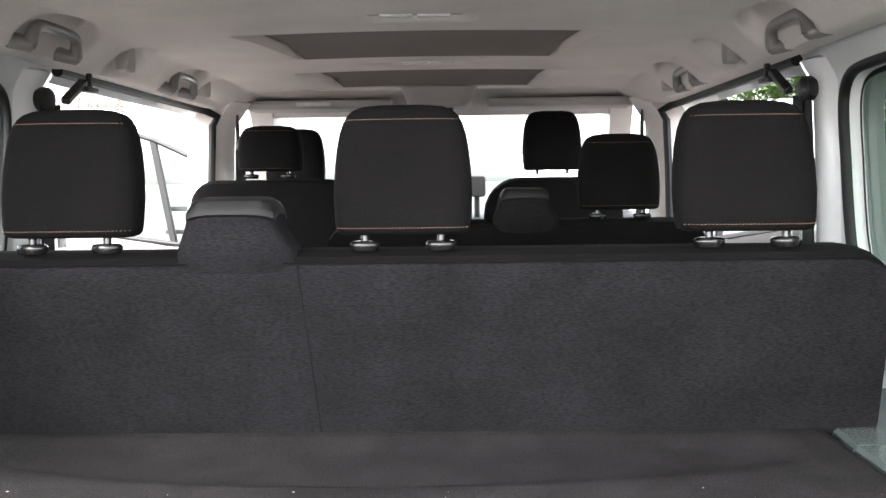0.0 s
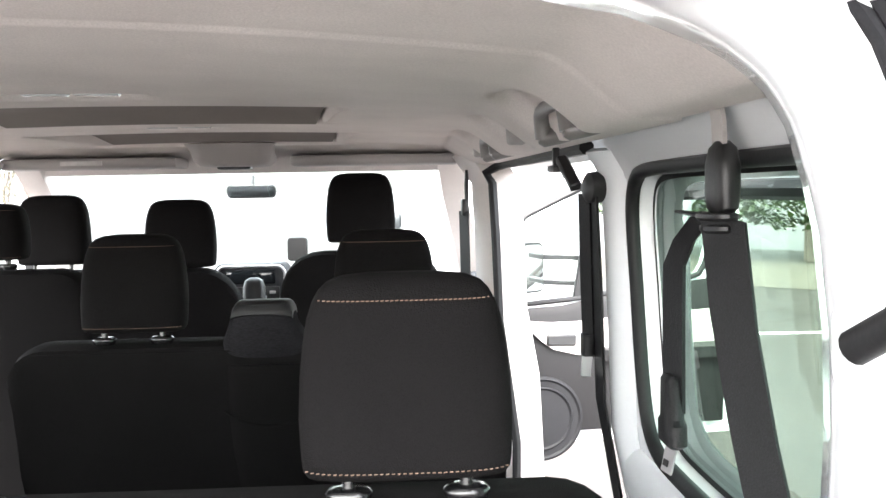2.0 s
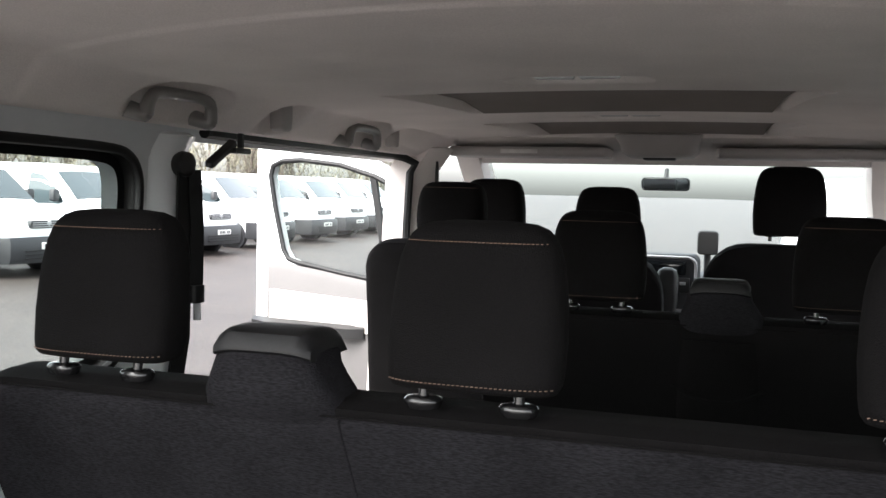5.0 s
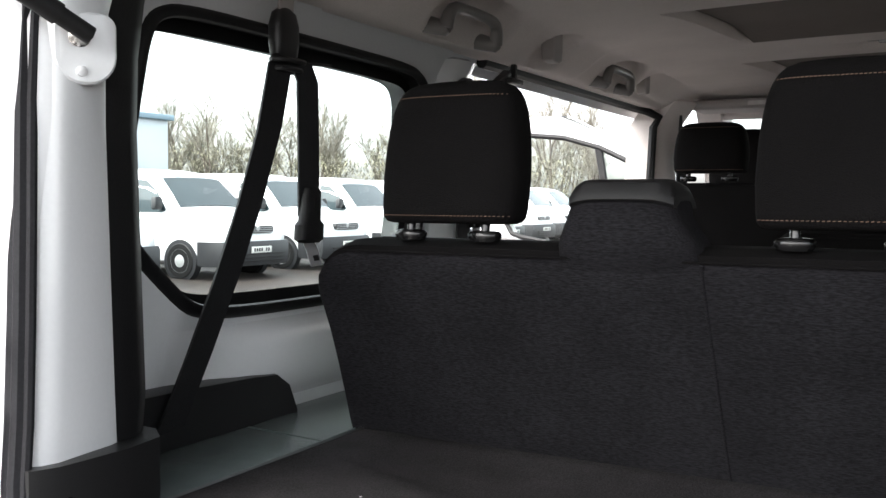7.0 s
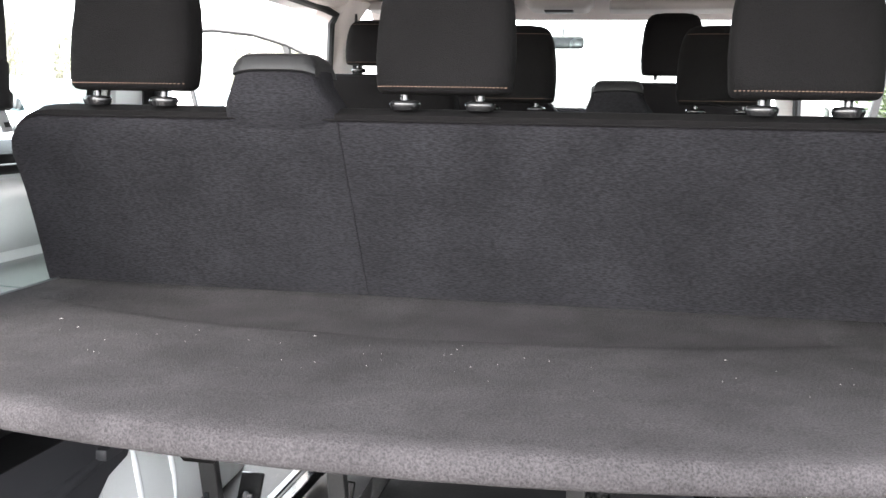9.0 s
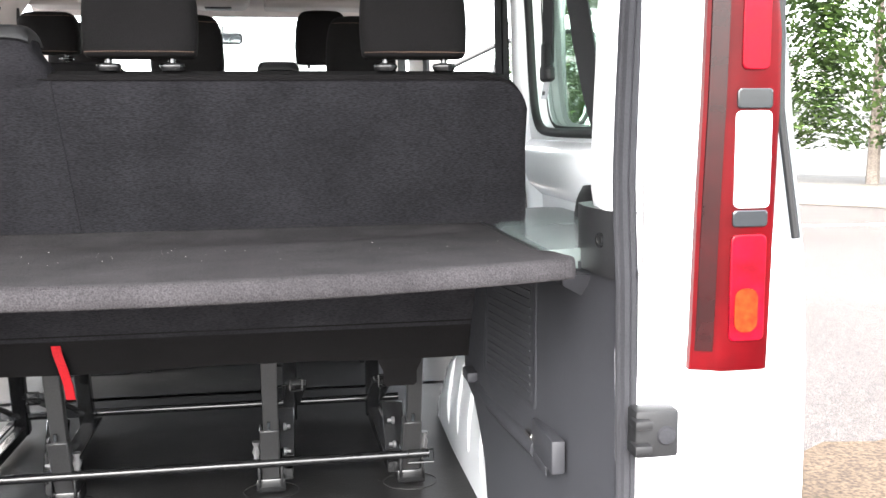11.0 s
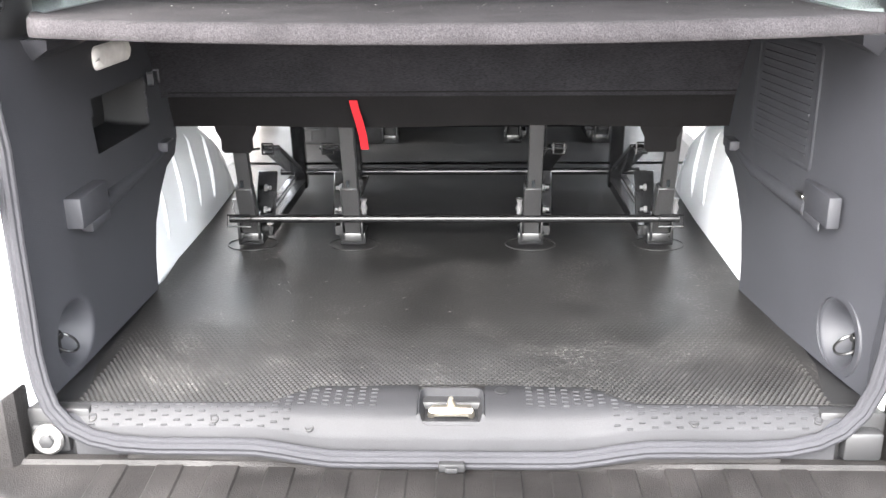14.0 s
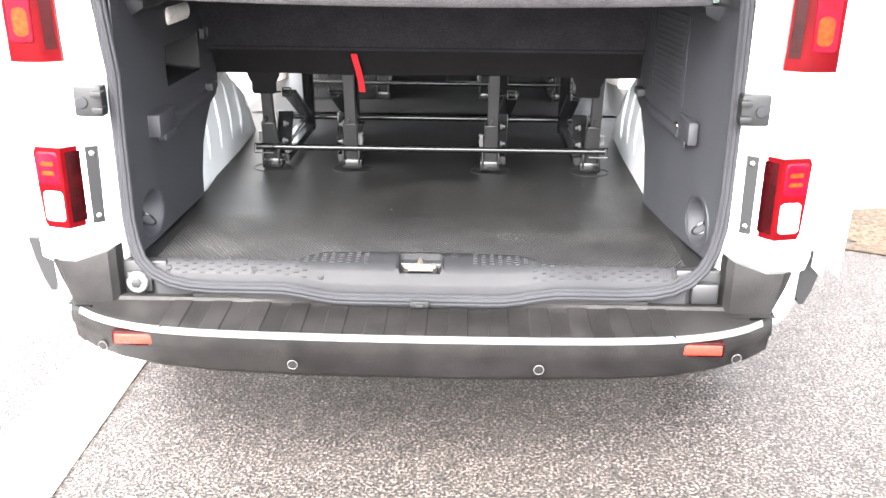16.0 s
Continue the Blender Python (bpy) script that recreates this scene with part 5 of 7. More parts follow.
    for nm, z0, z1, a, b, m_ in (("fog_lens", 0.757, 0.836, 0.794, 0.852, M_BRIGHTRED), ("clear_lens", 0.670, 0.744, 0.793, 0.844, M_CLEARLENS)):
        bm = bmesh.new()
        loft(bm, [[(XL(p), 0.3932 + (p - 0.788) * 0.19 - d, z) for p, z in rrect(a + g, b - g, z0 + g, z1 - g, 0.010, 4)] for d, g in ((-0.005, 0.0), (0.001, 0.001), (0.003, 0.005))])
        part(nm, bm, m_, low, smooth=20)
    for z in (0.786, 0.808):
        bm = bmesh.new()
        loft(bm, [[(XL(p), 0.3890 + (p - 0.788) * 0.19 - d, q) for p, q in rrect(0.806, 0.838, z - 0.005, z + 0.005, 0.004, 3)] for d in (0.0, 0.0008)])
        part("bulb", bm, M_AMBER, low)
    bm = bmesh.new()
    loft(bm, [[(XL(x), y, z) for x, y in ((0.718, 0.455), (0.720, 0.434), (0.742, 0.418), (0.752, 0.45))] for z in (0.66, 0.67, 0.83, 0.842)])
    plate = part("lamp_backplate", bm, M_RUBBER, van)
    for z in (0.678, 0.826):
        bm = bmesh.new()
        lathe(bm, [(0.006, 0), (0.006, 0.003), (0.003, 0.005)], (XL(0.730), 0.4265, z), (-s * 0.55, -1, 0), 10)
        part("screw", bm, M_CHROME, plate)
    # check-strap bracket
    bm = bmesh.new()
    box(bm, min(X(0.705), X(0.77)), max(X(0.705), X(0.77)), 0.415, 0.452, 0.912, 0.982, 0.006)
    for z in (0.93, 0.965):
        box(bm, min(X(0.70), X(0.725)), max(X(0.70), X(0.725)), 0.40, 0.43, z - 0.006, z + 0.006, 0.002)
    br = part("tailgate_buffer", bm, M_RUBBER, van)
    bm = bmesh.new()
    lathe(bm, [(0.014, 0), (0.012, 0.003), (0.004, 0.004)], (X(0.75), 0.414, 0.945), (0, -1, 0), 16)
    part("buffer_pad", bm, M_SEAL, br)
    # pressed slots and louvres of the lamp column
    for z in (1.17, 1.31, 1.38):
        bm = bmesh.new()
        lathe(bm, [(0.008, 0), (0.008, 0.002), (0.005, 0.003)], (X(0.727), 0.4525, z), (0, -1, 0), 12)
        part("body_plug", bm, M_HANDLE, van)
    bm = bmesh.new()
    for z0, z1 in ((1.175, 1.30), (1.04, 1.165)):
        box(bm, min(X(0.7255), X(0.728)), max(X(0.7255), X(0.728)), 0.450, 0.458, z0, z1, 0)
    part("panel_joint", bm, M_HANDLE, van)
    for k in range(11):
        bm = bmesh.new()
        z = 1.035 + 0.0105 * k
        box(bm, min(X(0.736), X(0.764)), max(X(0.736), X(0.764)), 0.448, 0.456, z, z + 0.003, 0)
        part("louvre", bm, M_HANDLE, van)
    # strut bracket on the pillar
    bm = bmesh.new()
    nrm = Vector((-s * 0.88, -0.45, 0)).normalized()
    c = Vector((CX + s * (0.700 if s < 0 else 0.712), 0.546, 1.676 if s < 0 else 1.655))
    u = Vector((nrm.y, -nrm.x, 0))
    loft(bm, [[c + u * a * k + Vector((0, 0, b * k)) + nrm * d for a, b in rrect(-0.032, 0.032, -0.037, 0.037, (0.03, 0.03, 0.016, 0.016), 6)] for d, k in ((-0.014, 1.0), (0.0, 1.0), (0.004, 0.99), (0.006, 0.93))])
    br = part("strut_bracket", bm, M_PAINT, van)
    for b in (-0.024, 0.024):
        bm = bmesh.new()
        lathe(bm, [(0.0055, 0), (0.0055, 0.003), (0.003, 0.0045)], c + u * 0.004 + Vector((0, 0, b)) + nrm * 0.006, nrm, 12)
        part("bolt", bm, M_PAINT, br)
    bm = bmesh.new()
    ball = c + nrm * 0.006 - u * 0.006 * s + Vector((0, 0, 0.012))
    lathe(bm, [(0.012, 0), (0.006, 0.006), (0.005, 0.014), (0.008, 0.018), (0.009, 0.024), (0.004, 0.03)], ball, nrm, 14)
    part("ball_stud", bm, M_CHROME, br)
    e = ball + nrm * 0.024
    q = Vector((CX + s * 0.84, 0.02, 1.97))
    st = thing("gas_strut", e, "black gas strut that holds the raised tailgate", "gas strut", "gas struts")
    for nm, f0, f1, r in (("socket", -0.01, 0.06, 0.0095), ("cylinder", 0.05, 0.52, 0.0115), ("rod", 0.5, 0.97, 0.005), ("upper_socket", 0.95, 1.0, 0.009)):
        bm = bmesh.new()
        tube(bm, [e + (q - e) * f0, e + (q - e) * (f0 + f1) / 2, e + (q - e) * f1], r, 14)
        part(nm, bm, M_CHROME if nm == "rod" else M_RUBBER, st)

# ---- raised tailgate ----
gate = thing("tailgate", (CX, 0.46, 1.95), "white tailgate raised overhead on gas struts", "tailgate")
bm = bmesh.new()
slab(bm, [[(CX + x, y, z) for y, z in ((0.44, 2.0), (0.1, 2.12), (-0.4, 2.24), (-0.85, 2.30))] for x in (-0.82, -0.4, 0, 0.4, 0.82)], 0.04)
part("panel", bm, M_PAINT, gate)
bm = bmesh.new()
slab(bm, [[(CX + x, y, z) for y, z in ((0.25, 2.045), (-0.15, 2.155), (-0.75, 2.262))] for x in (-0.6, 0, 0.6)], 0.006)
part("inner_trim", bm, M_PANEL, gate)
for s in (-1, 1):
    bm = bmesh.new()
    box(bm, CX + s * 0.84 - 0.006, CX + s * 0.84 + 0.006, 0.0, 0.05, 1.955, 2.14, 0.004)
    part("strut_mount", bm, M_PAINT, gate)

# ---- bumper ----
bumper = thing("rear_bumper", (CX, 0.35, 0.35), "dark grey plastic rear bumper with ribbed step and scuffs", "bumper")


def bump_y(x, z=0.5):
    a = min(1.0, abs(x) / 0.83)
    return 0.244 + 0.03 * a ** 2 + 0.125 * a ** 7


bm = bmesh.new()
xs = [-0.832, -0.825, -0.81, -0.77, -0.70, -0.6, -0.45, -0.3, -0.15, 0, 0.15, 0.3, 0.45, 0.6, 0.70, 0.77, 0.81, 0.825, 0.832]
rows = []
for x in xs:
    y = bump_y(x)
    a = abs(x) / 0.832
    rows.append([(CX + x, 0.428, 0.481 + dipz(x) * 0.8), (CX + x, 0.413, 0.480 + dipz(x) * 0.8), (CX + x, 0.409, 0.472 + dipz(x) * 0.4), (CX + x, 0.380, 0.469), (CX + x, y + 0.03, 0.465), (CX + x, y + 0.012, 0.463), (CX + x, y, 0.454), (CX + x, y + 0.001, 0.416), (CX + x * 0.997, y + 0.006, 0.410), (CX + x * 0.994, y + 0.009, 0.368 + 0.008 * a), (CX + x * 0.985, y + 0.03, 0.350 + 0.015 * a ** 3), (CX + x * 0.95, y + 0.12, 0.335 + 0.02 * a ** 3)])
slab(bm, rows, 0.006)
part("shell", bm, M_BUMPER, bumper, smooth=50)
bm = bmesh.new()
rows = []
for x in [k * 0.04 - 0.80 for k in range(41)]:
    y = bump_y(x)
    rows.append([(CX + x, y + 0.0125, 0.4650), (CX + x, y + 0.007, 0.4630), (CX + x, y - 0.0015, 0.4560), (CX + x, y - 0.0015, 0.4535)])
sheet(bm, rows)
bmesh.ops.solidify(bm, geom=bm.faces[:], thickness=0.003)
part("step_edge", bm, M_STRIP, bumper, "pale scuffed step edge")
random.seed(7)
nrib = 13
for k in range(nrib):
    x = -0.56 + 1.12 * k / (nrib - 1)
    bm = bmesh.new()
    w = 0.024
    y = bump_y(x)
    loft(bm, [[(CX + x - w, yy, z), (CX + x - w + 0.003, yy, z + 0.0028), (CX + x + w - 0.003, yy, z + 0.0028), (CX + x + w, yy, z)] for yy, z in ((y + 0.010, 0.460), (y + 0.020, 0.4645), (0.380, 0.4695), (0.4065, 0.4725 + dipz(x) * 0.35))])
    part("tread_rib", bm, M_BUMPER, bumper)
for s in (-1, 1):
    bm = bmesh.new()
    plan = ((0.706, 0.47), (0.714, 0.415), (0.728, 0.400), (0.80, 0.390), (0.842, 0.397), (0.868, 0.420), (0.886, 0.46), (0.915, 0.53), (0.915, 0.62), (0.75, 0.62))
    loops = []
    for base_z, k, t in ((0.41, 0.97, 0.72), (0.455, 1.0, 0.58), (0.49, 1.0, 0.38), (0.53, 1.0, 0.16), (0.568, 1.0, 0.0), (0.574, 0.985, 0.0)):
        loops.append([(CX + s * (0.81 + (x - max(0.0, x - 0.80) * t - 0.81) * k), 0.5 + (y - 0.5) * k, base_z + (0.030 * max(0.0, min(1.0, (0.765 - x) / 0.05)) if base_z > 0.55 else 0.0)) for x, y in plan])
    loft(bm, loops)
    part("corner", bm, M_BUMPER, bumper, smooth=28)
    bm = bmesh.new()
    lathe(bm, [(0.027, 0), (0.027, 0.006), (0.023, 0.010), (0.012, 0.010), (0.010, 0.014), (0.004, 0.014)], (CX + s * 0.674, 0.430, 0.510), (0, -1, 0.1), 22)
    if s < 0:
        part("tow_eye_socket", bm, M_DULLSTEEL, bumper, "dull steel bumper mount")
        bm = bmesh.new()
        lathe(bm, [(0.0125, 0.008), (0.0125, 0.016), (0.006, 0.018)], (CX + s * 0.674, 0.430, 0.510), (0, -1, 0.1), 6)
        part("mount_bolt", bm, M_RUBBER, bumper)
    else:
        bm.free()
    bm = bmesh.new()
    box(bm, CX + s * 0.66 - 0.055, CX + s * 0.66 + 0.055, 0.442, 0.47, 0.465, 0.56, 0.006)
    box(bm, CX + s * 0.672 - 0.032, CX + s * 0.672 + 0.032, 0.418 if s > 0 else 0.43, 0.445, 0.482, 0.535, 0.008)
    part("mount_plate", bm, M_BLACK, bumper)
    bm = bmesh.new()
    y = bump_y(0.63)
    box(bm, CX + s * 0.625 - 0.061, CX + s * 0.625 + 0.061, y - 0.006, y + 0.02, 0.422, 0.446, 0.003)
    rf = part("reflector", bm, M_REFLECT, bumper)
    bm = bmesh.new()
    box(bm, CX + s * 0.625 - 0.066, CX + s * 0.625 + 0.066, y - 0.003, y + 0.02, 0.416, 0.451, 0.003)
    part("reflector_frame", bm, M_DARKLENS, bumper)
    for xx, zz in ((0.277, 0.389), (0.735, 0.390)):
        bm = bmesh.new()
        yy = bump_y(xx) + 0.006
        lathe(bm, [(0.0110, -0.006), (0.0110, 0.0006), (0.0106, 0.0010), (0.004, 0.0012)], (CX + s * xx, yy - 0.001, zz), (s * (0.25 if xx > 0.5 else 0.02), -1, -0.1), 24)
        sensor = part("parking_sensor", bm, M_BUMPER, bumper, "small round parking sensor")
        bm = bmesh.new()
        slope = s * (0.25 if xx > 0.5 else 0.02)
        tube(bm, [(CX + s * xx + 0.0112 * math.cos(a), yy - 0.0018 + slope * 0.0112 * math.cos(a) - 0.1 * 0.0112 * math.sin(a), zz + 0.0112 * math.sin(a)) for a in [2 * math.pi * k / 24 for k in range(24)]], 0.0008, 6, True)
        part("sensor_ring", bm, M_GREYSTEEL, sensor, "pale edge ring")
    # rear wheel and mud flap
    bm = bmesh.new()
    loft(bm, [[(CX + s * x, 0.66 + d, z) for x, d in ((x0, -0.02), (x1, -0.02), (x1 + 0.002, 0.03), (x0, 0.03))] for z, x0, x1 in ((0.395, 0.975, 0.987), (0.43, 0.962, 1.002), (0.48, 0.945, 1.016), (0.54, 0.930, 1.028))])
    solo("mud_flap", bm, M_RUBBER, "black rubber flap at the rear wheel arch edge", "mud flap", "mud flaps")
    bm = bmesh.new()
    prof = [(0.2, -0.1), (0.32, -0.1), (0.345, -0.07), (0.345, 0.07), (0.32, 0.1), (0.2, 0.1)]
    lathe(bm, prof, (CX + s * 0.84, 1.32, 0.345), (1, 0, 0), 32)
    part("tyre", bm, M_RUBBER, van)
bm = bmesh.new()
box(bm, CX - 0.83, CX + 0.83, 0.46, 4.2, 0.33, 0.42, 0.02)
part("underbody", bm, M_RUBBER, van)

# ---- cabin fittings ----


def grab_handle(s, y, L=0.20):
    h = thing("grab_handle", (CX + s * 0.70, y, 1.84), "grey plastic grab handle on the ceiling edge", "grab handle", "grab handles")
    bm = bmesh.new()
    rim = [(-1.0, 0.0), (-0.985, 0.30), (-0.95, 0.62), (-0.88, 0.84), (-0.76, 0.95), (-0.55, 1.0), (-0.2, 1.02)]
    rim = rim + [(0.0, 1.02)] + [(-u, f) for u, f in reversed(rim)]
    tube(bm, [(CX + s * (0.694 - 0.008 * f), y + u * L / 2, 1.821 + 0.040 * f) for u, f in rim], [0.0135 - 0.0030 * f for u, f in rim], 14)
    part("grip", bm, M_HANDLE, h)
    for d in (-1, 1):
        bm = bmesh.new()
        tube(bm, [(CX + s * 0.735, y + d * L / 2, 1.832), (CX + s * 0.715, y + d * L / 2, 1.826), (CX + s * 0.692, y + d * L / 2, 1.820), (CX + s * 0.686, y + d * L / 2, 1.820)], [0.016, 0.015, 0.0135, 0.008], 14)
        part("mount", bm, M_HANDLE, h)
    return h


for s in (-1, 1):
    grab_handle(s, 1.41, 0.20)
    grab_handle(s, 2.245, 0.19)
    for y, w in ((1.785, 1.0), (2.45, 0.7)):
        bm = bmesh.new()
        loft(bm, [[(CX + s * (0.690 + a * k), y + b * k, z) for a, b in rrect(-0.017, 0.017, -0.024 * w, 0.024 * w, 0.006, 3)] for z, k in ((1.824, 0.70), (1.828, 0.92), (1.850, 1.0), (1.90, 1.0))])
        solo("coat_hook", bm, M_TRIMGREY, "small grey coat hook in the ceiling lining", "coat hook", "coat hooks")

for y in (1.525, 2.27):
    lm = thing("ceiling_lamp", (CX, y, 1.89), "slim ceiling lamp with two clear lenses", "lamp", "ceiling lamps")
    bm = bmesh.new()
    box(bm, -0.09, 0.11, y - 0.030, y + 0.030, 1.902, 1.915, 0.006)
    part("housing", bm, M_TRIMGREY, lm)
    for d in (-1, 1):
        bm = bmesh.new()
        box(bm, 0.010 + d * 0.038 - 0.034, 0.010 + d * 0.038 + 0.034, y - 0.012, y + 0.012, 1.894, 1.904, 0.004)
        part("lens", bm, M_CLEARLENS, lm)


def strap(bm, pts, w, wide=(0, 1, 0), t=0.0022):
    """A flat belt along points; wide is the way across it."""
    a = Vector(wide).normalized() * w / 2
    loops = []
    for i, p in enumerate(pts):
        p = Vector(p)
        d = (Vector(pts[min(i + 1, len(pts) - 1)]) - Vector(pts[max(i - 1, 0)])).normalized()
        n = d.cross(a).normalized() * t
        loops.append([p - a - n, p + a - n, p + a + n, p - a + n])
    return loft(bm, loops)


for s, xa, ya, yb in ((-1, 0.740, 0.925, 0.960), (1, 0.778, 0.975, 1.080)):
    belt = thing("seat_belt", (CX + s * 0.76, 1.05, 1.25), "black seat belt hanging across the rear side window", "seat belt", "seat belts")

    def B(d, y, z):
        """A point d inside the belt's own plane."""
        return (CX + s * (xa - d), y, z)

    bm = bmesh.new()
    strap(bm, [B(0.012, ya, 1.850), B(0.004, ya, 1.81), B(0.002, ya, 1.765)], 0.030)
    part("hanger_strap", bm, M_TRIMGREY, belt, "grey hanger strap from the roof edge")
    bm = bmesh.new()
    loft(bm, [superloop(CX + s * xa, ya, z, 0.013 * k, 0.026 * k, 3, 20) for z, k in ((1.718, 0.6), (1.724, 0.9), (1.740, 1.0), (1.765, 1.0), (1.782, 0.8), (1.789, 0.4))])
    part("anchor", bm, M_BLACK, belt)
    bm = bmesh.new()
    for dz, w in ((0.0, 1.0), (-0.012, 0.8)):
        tube(bm, [B(0.004 + 0.014 * w * math.sin(g), ya + 0.032 * w * math.cos(g) + 0.004, 1.716 + dz) for g in [2 * math.pi * k / 18 for k in range(18)]], 0.0042, 7, True)
    bar(bm, B(0.010, ya + 0.03, 1.716), B(0.016, ya + 0.085, 1.719), 0.012, 0.0035, 0.001, (0, 0, 1))
    part("belt_loop", bm, M_BLACK, belt)
    bm = bmesh.new()
    lean_y = (ya - 0.012, ya - 0.035, ya - 0.068, ya - 0.104, ya - 0.140, ya - 0.172)
    strap(bm, [B(d, y, z) for d, y, z in zip((0.004, 0.002, -0.004, -0.014, -0.03, -0.05), lean_y, (1.716, 1.62, 1.52, 1.42, 1.32, 1.225))], 0.041 if s < 0 else 0.052, (s * (-0.25 if s < 0 else -0.55), 0.95 if s < 0 else 0.82, 0.2))
    part("shoulder_webbing", bm, M_WEB, belt)
    bm = bmesh.new()
    y1 = ya + 0.030
    strap(bm, [B(0.012, y1 - 0.008, 1.716), B(0.016, y1 * 0.5 + yb * 0.5, 1.690), B(0.016, yb - 0.002, 1.66), B(0.016, yb, 1.60), B(0.016, yb, 1.54), B(0.016, yb, 1.50)], 0.034, (s * -0.35, 0.93, 0))
    part("hanging_webbing", bm, M_WEB, belt)
    bm = bmesh.new()
    loft(bm, [superloop(CX + s * (xa - 0.018), yb + o, z, 0.012 * k, 0.027 * k2, 3.2, 20) for z, k, k2, o in ((1.462, 0.6, 0.7, -0.002), (1.467, 1.0, 1.0, -0.002), (1.488, 1.0, 1.0, 0.0), (1.494, 0.9, 0.72, 0.0), (1.535, 0.8, 0.62, 0.004), (1.541, 0.5, 0.45, 0.004))])
    part("tongue_stop", bm, M_WEB, belt)
    bm = bmesh.new()
    strap(bm, [B(0.018, yb - 0.004, 1.466), B(0.019, yb + 0.004, 1.452), B(0.020, yb + 0.010, 1.436), B(0.021, yb + 0.013, 1.428)], 0.019, (s * -0.3, 0.95, 0.1), 0.0012)
    tongue = part("tongue", bm, M_SILVER, belt, "steel belt tongue")
    bm = bmesh.new()
    strap(bm, [B(0.0225, yb + 0.008, 1.444), B(0.0230, yb + 0.011, 1.436)], 0.009, (s * -0.3, 0.95, 0.1), 0.0004)
    part("slot", bm, M_BLACK, tongue)
    # second-row belt on the door pillar
    b2 = thing("seat_belt", (CX + s * 0.75, 1.56, 1.2), "black seat belt down the door pillar", "seat belt", "seat belts")
    px = lambda z: CX + s * (half(z) - 0.034)
    bm = bmesh.new()
    lathe(bm, [(0.024, -0.012), (0.026, 0.0), (0.024, 0.012), (0.016, 0.018), (0.006, 0.02)], (px(1.745), 1.560, 1.745), (-s, -0.15, 0), 20)
    part("anchor", bm, M_BLACK, b2)
    bm = bmesh.new()
    strap(bm, [(px(z) - s * 0.004, 1.565 + o, z) for z, o in ((1.735, 0), (1.6, 0.003), (1.4, 0.006), (1.2, 0.008), (0.95, 0.01), (0.7, 0.01))], 0.052, (s * -0.03, 1.0, 0))
    part("webbing", bm, M_WEB, b2)
    bm = bmesh.new()
    strap(bm, [(px(z) - s * 0.014, 1.598 + o, z) for z, o in ((1.735, -0.02), (1.62, 0.0), (1.52, 0.004), (1.49, 0.004))], 0.03, (s * -0.4, 0.9, 0))
    part("hanging_webbing", bm, M_WEB, b2)
    bm = bmesh.new()
    loft(bm, [superloop(px(1.5) - s * 0.016, 1.602, z, 0.010, 0.018, 4, 16) for z in (1.47, 1.475, 1.50, 1.505)])
    part("tongue_stop", bm, M_WEB, b2)
    bm = bmesh.new()
    bar(bm, (px(1.5) - s * 0.016, 1.602, 1.475), (px(1.5) - s * 0.02, 1.598, 1.435), 0.018, 0.003, 0.001)
    part("tongue", bm, M_SILVER, b2)
    # guide bracket in the top corner of the door opening
    bm = bmesh.new()
    bar(bm, (CX + s * 0.765, 1.62, 1.745), (CX + s * 0.755, 1.70, 1.795), 0.02, 0.016, 0.003)
    box(bm, CX + s * 0.75 - 0.012, CX + s * 0.75 + 0.012, 1.685, 1.745, 1.772, 1.784, 0.003)
    bar(bm, (CX + s * 0.75, 1.72, 1.782), (CX + s * 0.75, 1.72, 1.815), 0.012, 0.012, 0.002)
    part("door_stop", bm, M_BLACK, van)
    # front belts
    b3 = thing("seat_belt", (CX + s * 0.72, 2.86, 1.2), "black front seat belt on the door pillar", "seat belt", "seat belts")
    bm = bmesh.new()
    box(bm, CX + s * 0.684 - 0.011, CX + s * 0.684 + 0.011, 2.84, 2.88, 1.665, 1.715, 0.006)
    tube(bm, [(CX + s * 0.690, 2.86, z) for z in (1.80, 1.76, 1.70)], [0.004, 0.007, 0.007], 8)
    part("anchor", bm, M_BLACK, b3)
    bm = bmesh.new()
    strap(bm, [(CX + s * 0.680, 2.85, 1.68), (CX + s * 0.682, 2.848, 1.5), (CX + s * 0.690, 2.845, 1.3), (CX + s * 0.71, 2.84, 0.8)], 0.045, (s * -0.5, 0.85, 0))
    part("webbing", bm, M_WEB, b3)

# windscreen, dashboard and what hangs over it
bm = bmesh.new()
sheet(bm, [[(CX + x * w, y + 0.05 * (1 - x * x), z) for x in (-1, -0.5, 0, 0.5, 1)] for y, z, w in ((3.10, 1.87, 0.68), (3.6, 1.60, 0.74), (4.22, 1.25, 0.82))])
ws = part("windscreen", bm, M_GLASS, van)
ws.visible_shadow = False
bm = bmesh.new()
slab(bm, [[(CX + x, y, z) for x in (-0.70, -0.3, 0, 0.3, 0.70)] for y, z in ((2.90, 1.893), (2.955, 1.880), (3.08, 1.862), (3.15, 1.835), (3.17, 1.815))], 0.012)
part("windscreen_header", bm, M_LINER, van)
for x0, x1 in ((-0.68, -0.16), (0.17, 0.68)):
    bm = bmesh.new()
    loft(bm, [[(CX + x0 + (x1 - x0) * f, 3.02 + a * k, 1.838 + b * k) for a, b in rrect(-0.085, 0.085, -0.016, 0.016, 0.014, 4)] for f, k in ((0.0, 0.8), (0.015, 1), (0.985, 1), (1.0, 0.8))])
    vis = solo("sun_visor", bm, M_TRIMGREY, "grey folded sun visor under the roof edge", "sun visor", "sun visors")
bm = bmesh.new()
box(bm, CX - 0.50, CX - 0.38, 2.93, 2.937, 1.832, 1.845, 0.001)
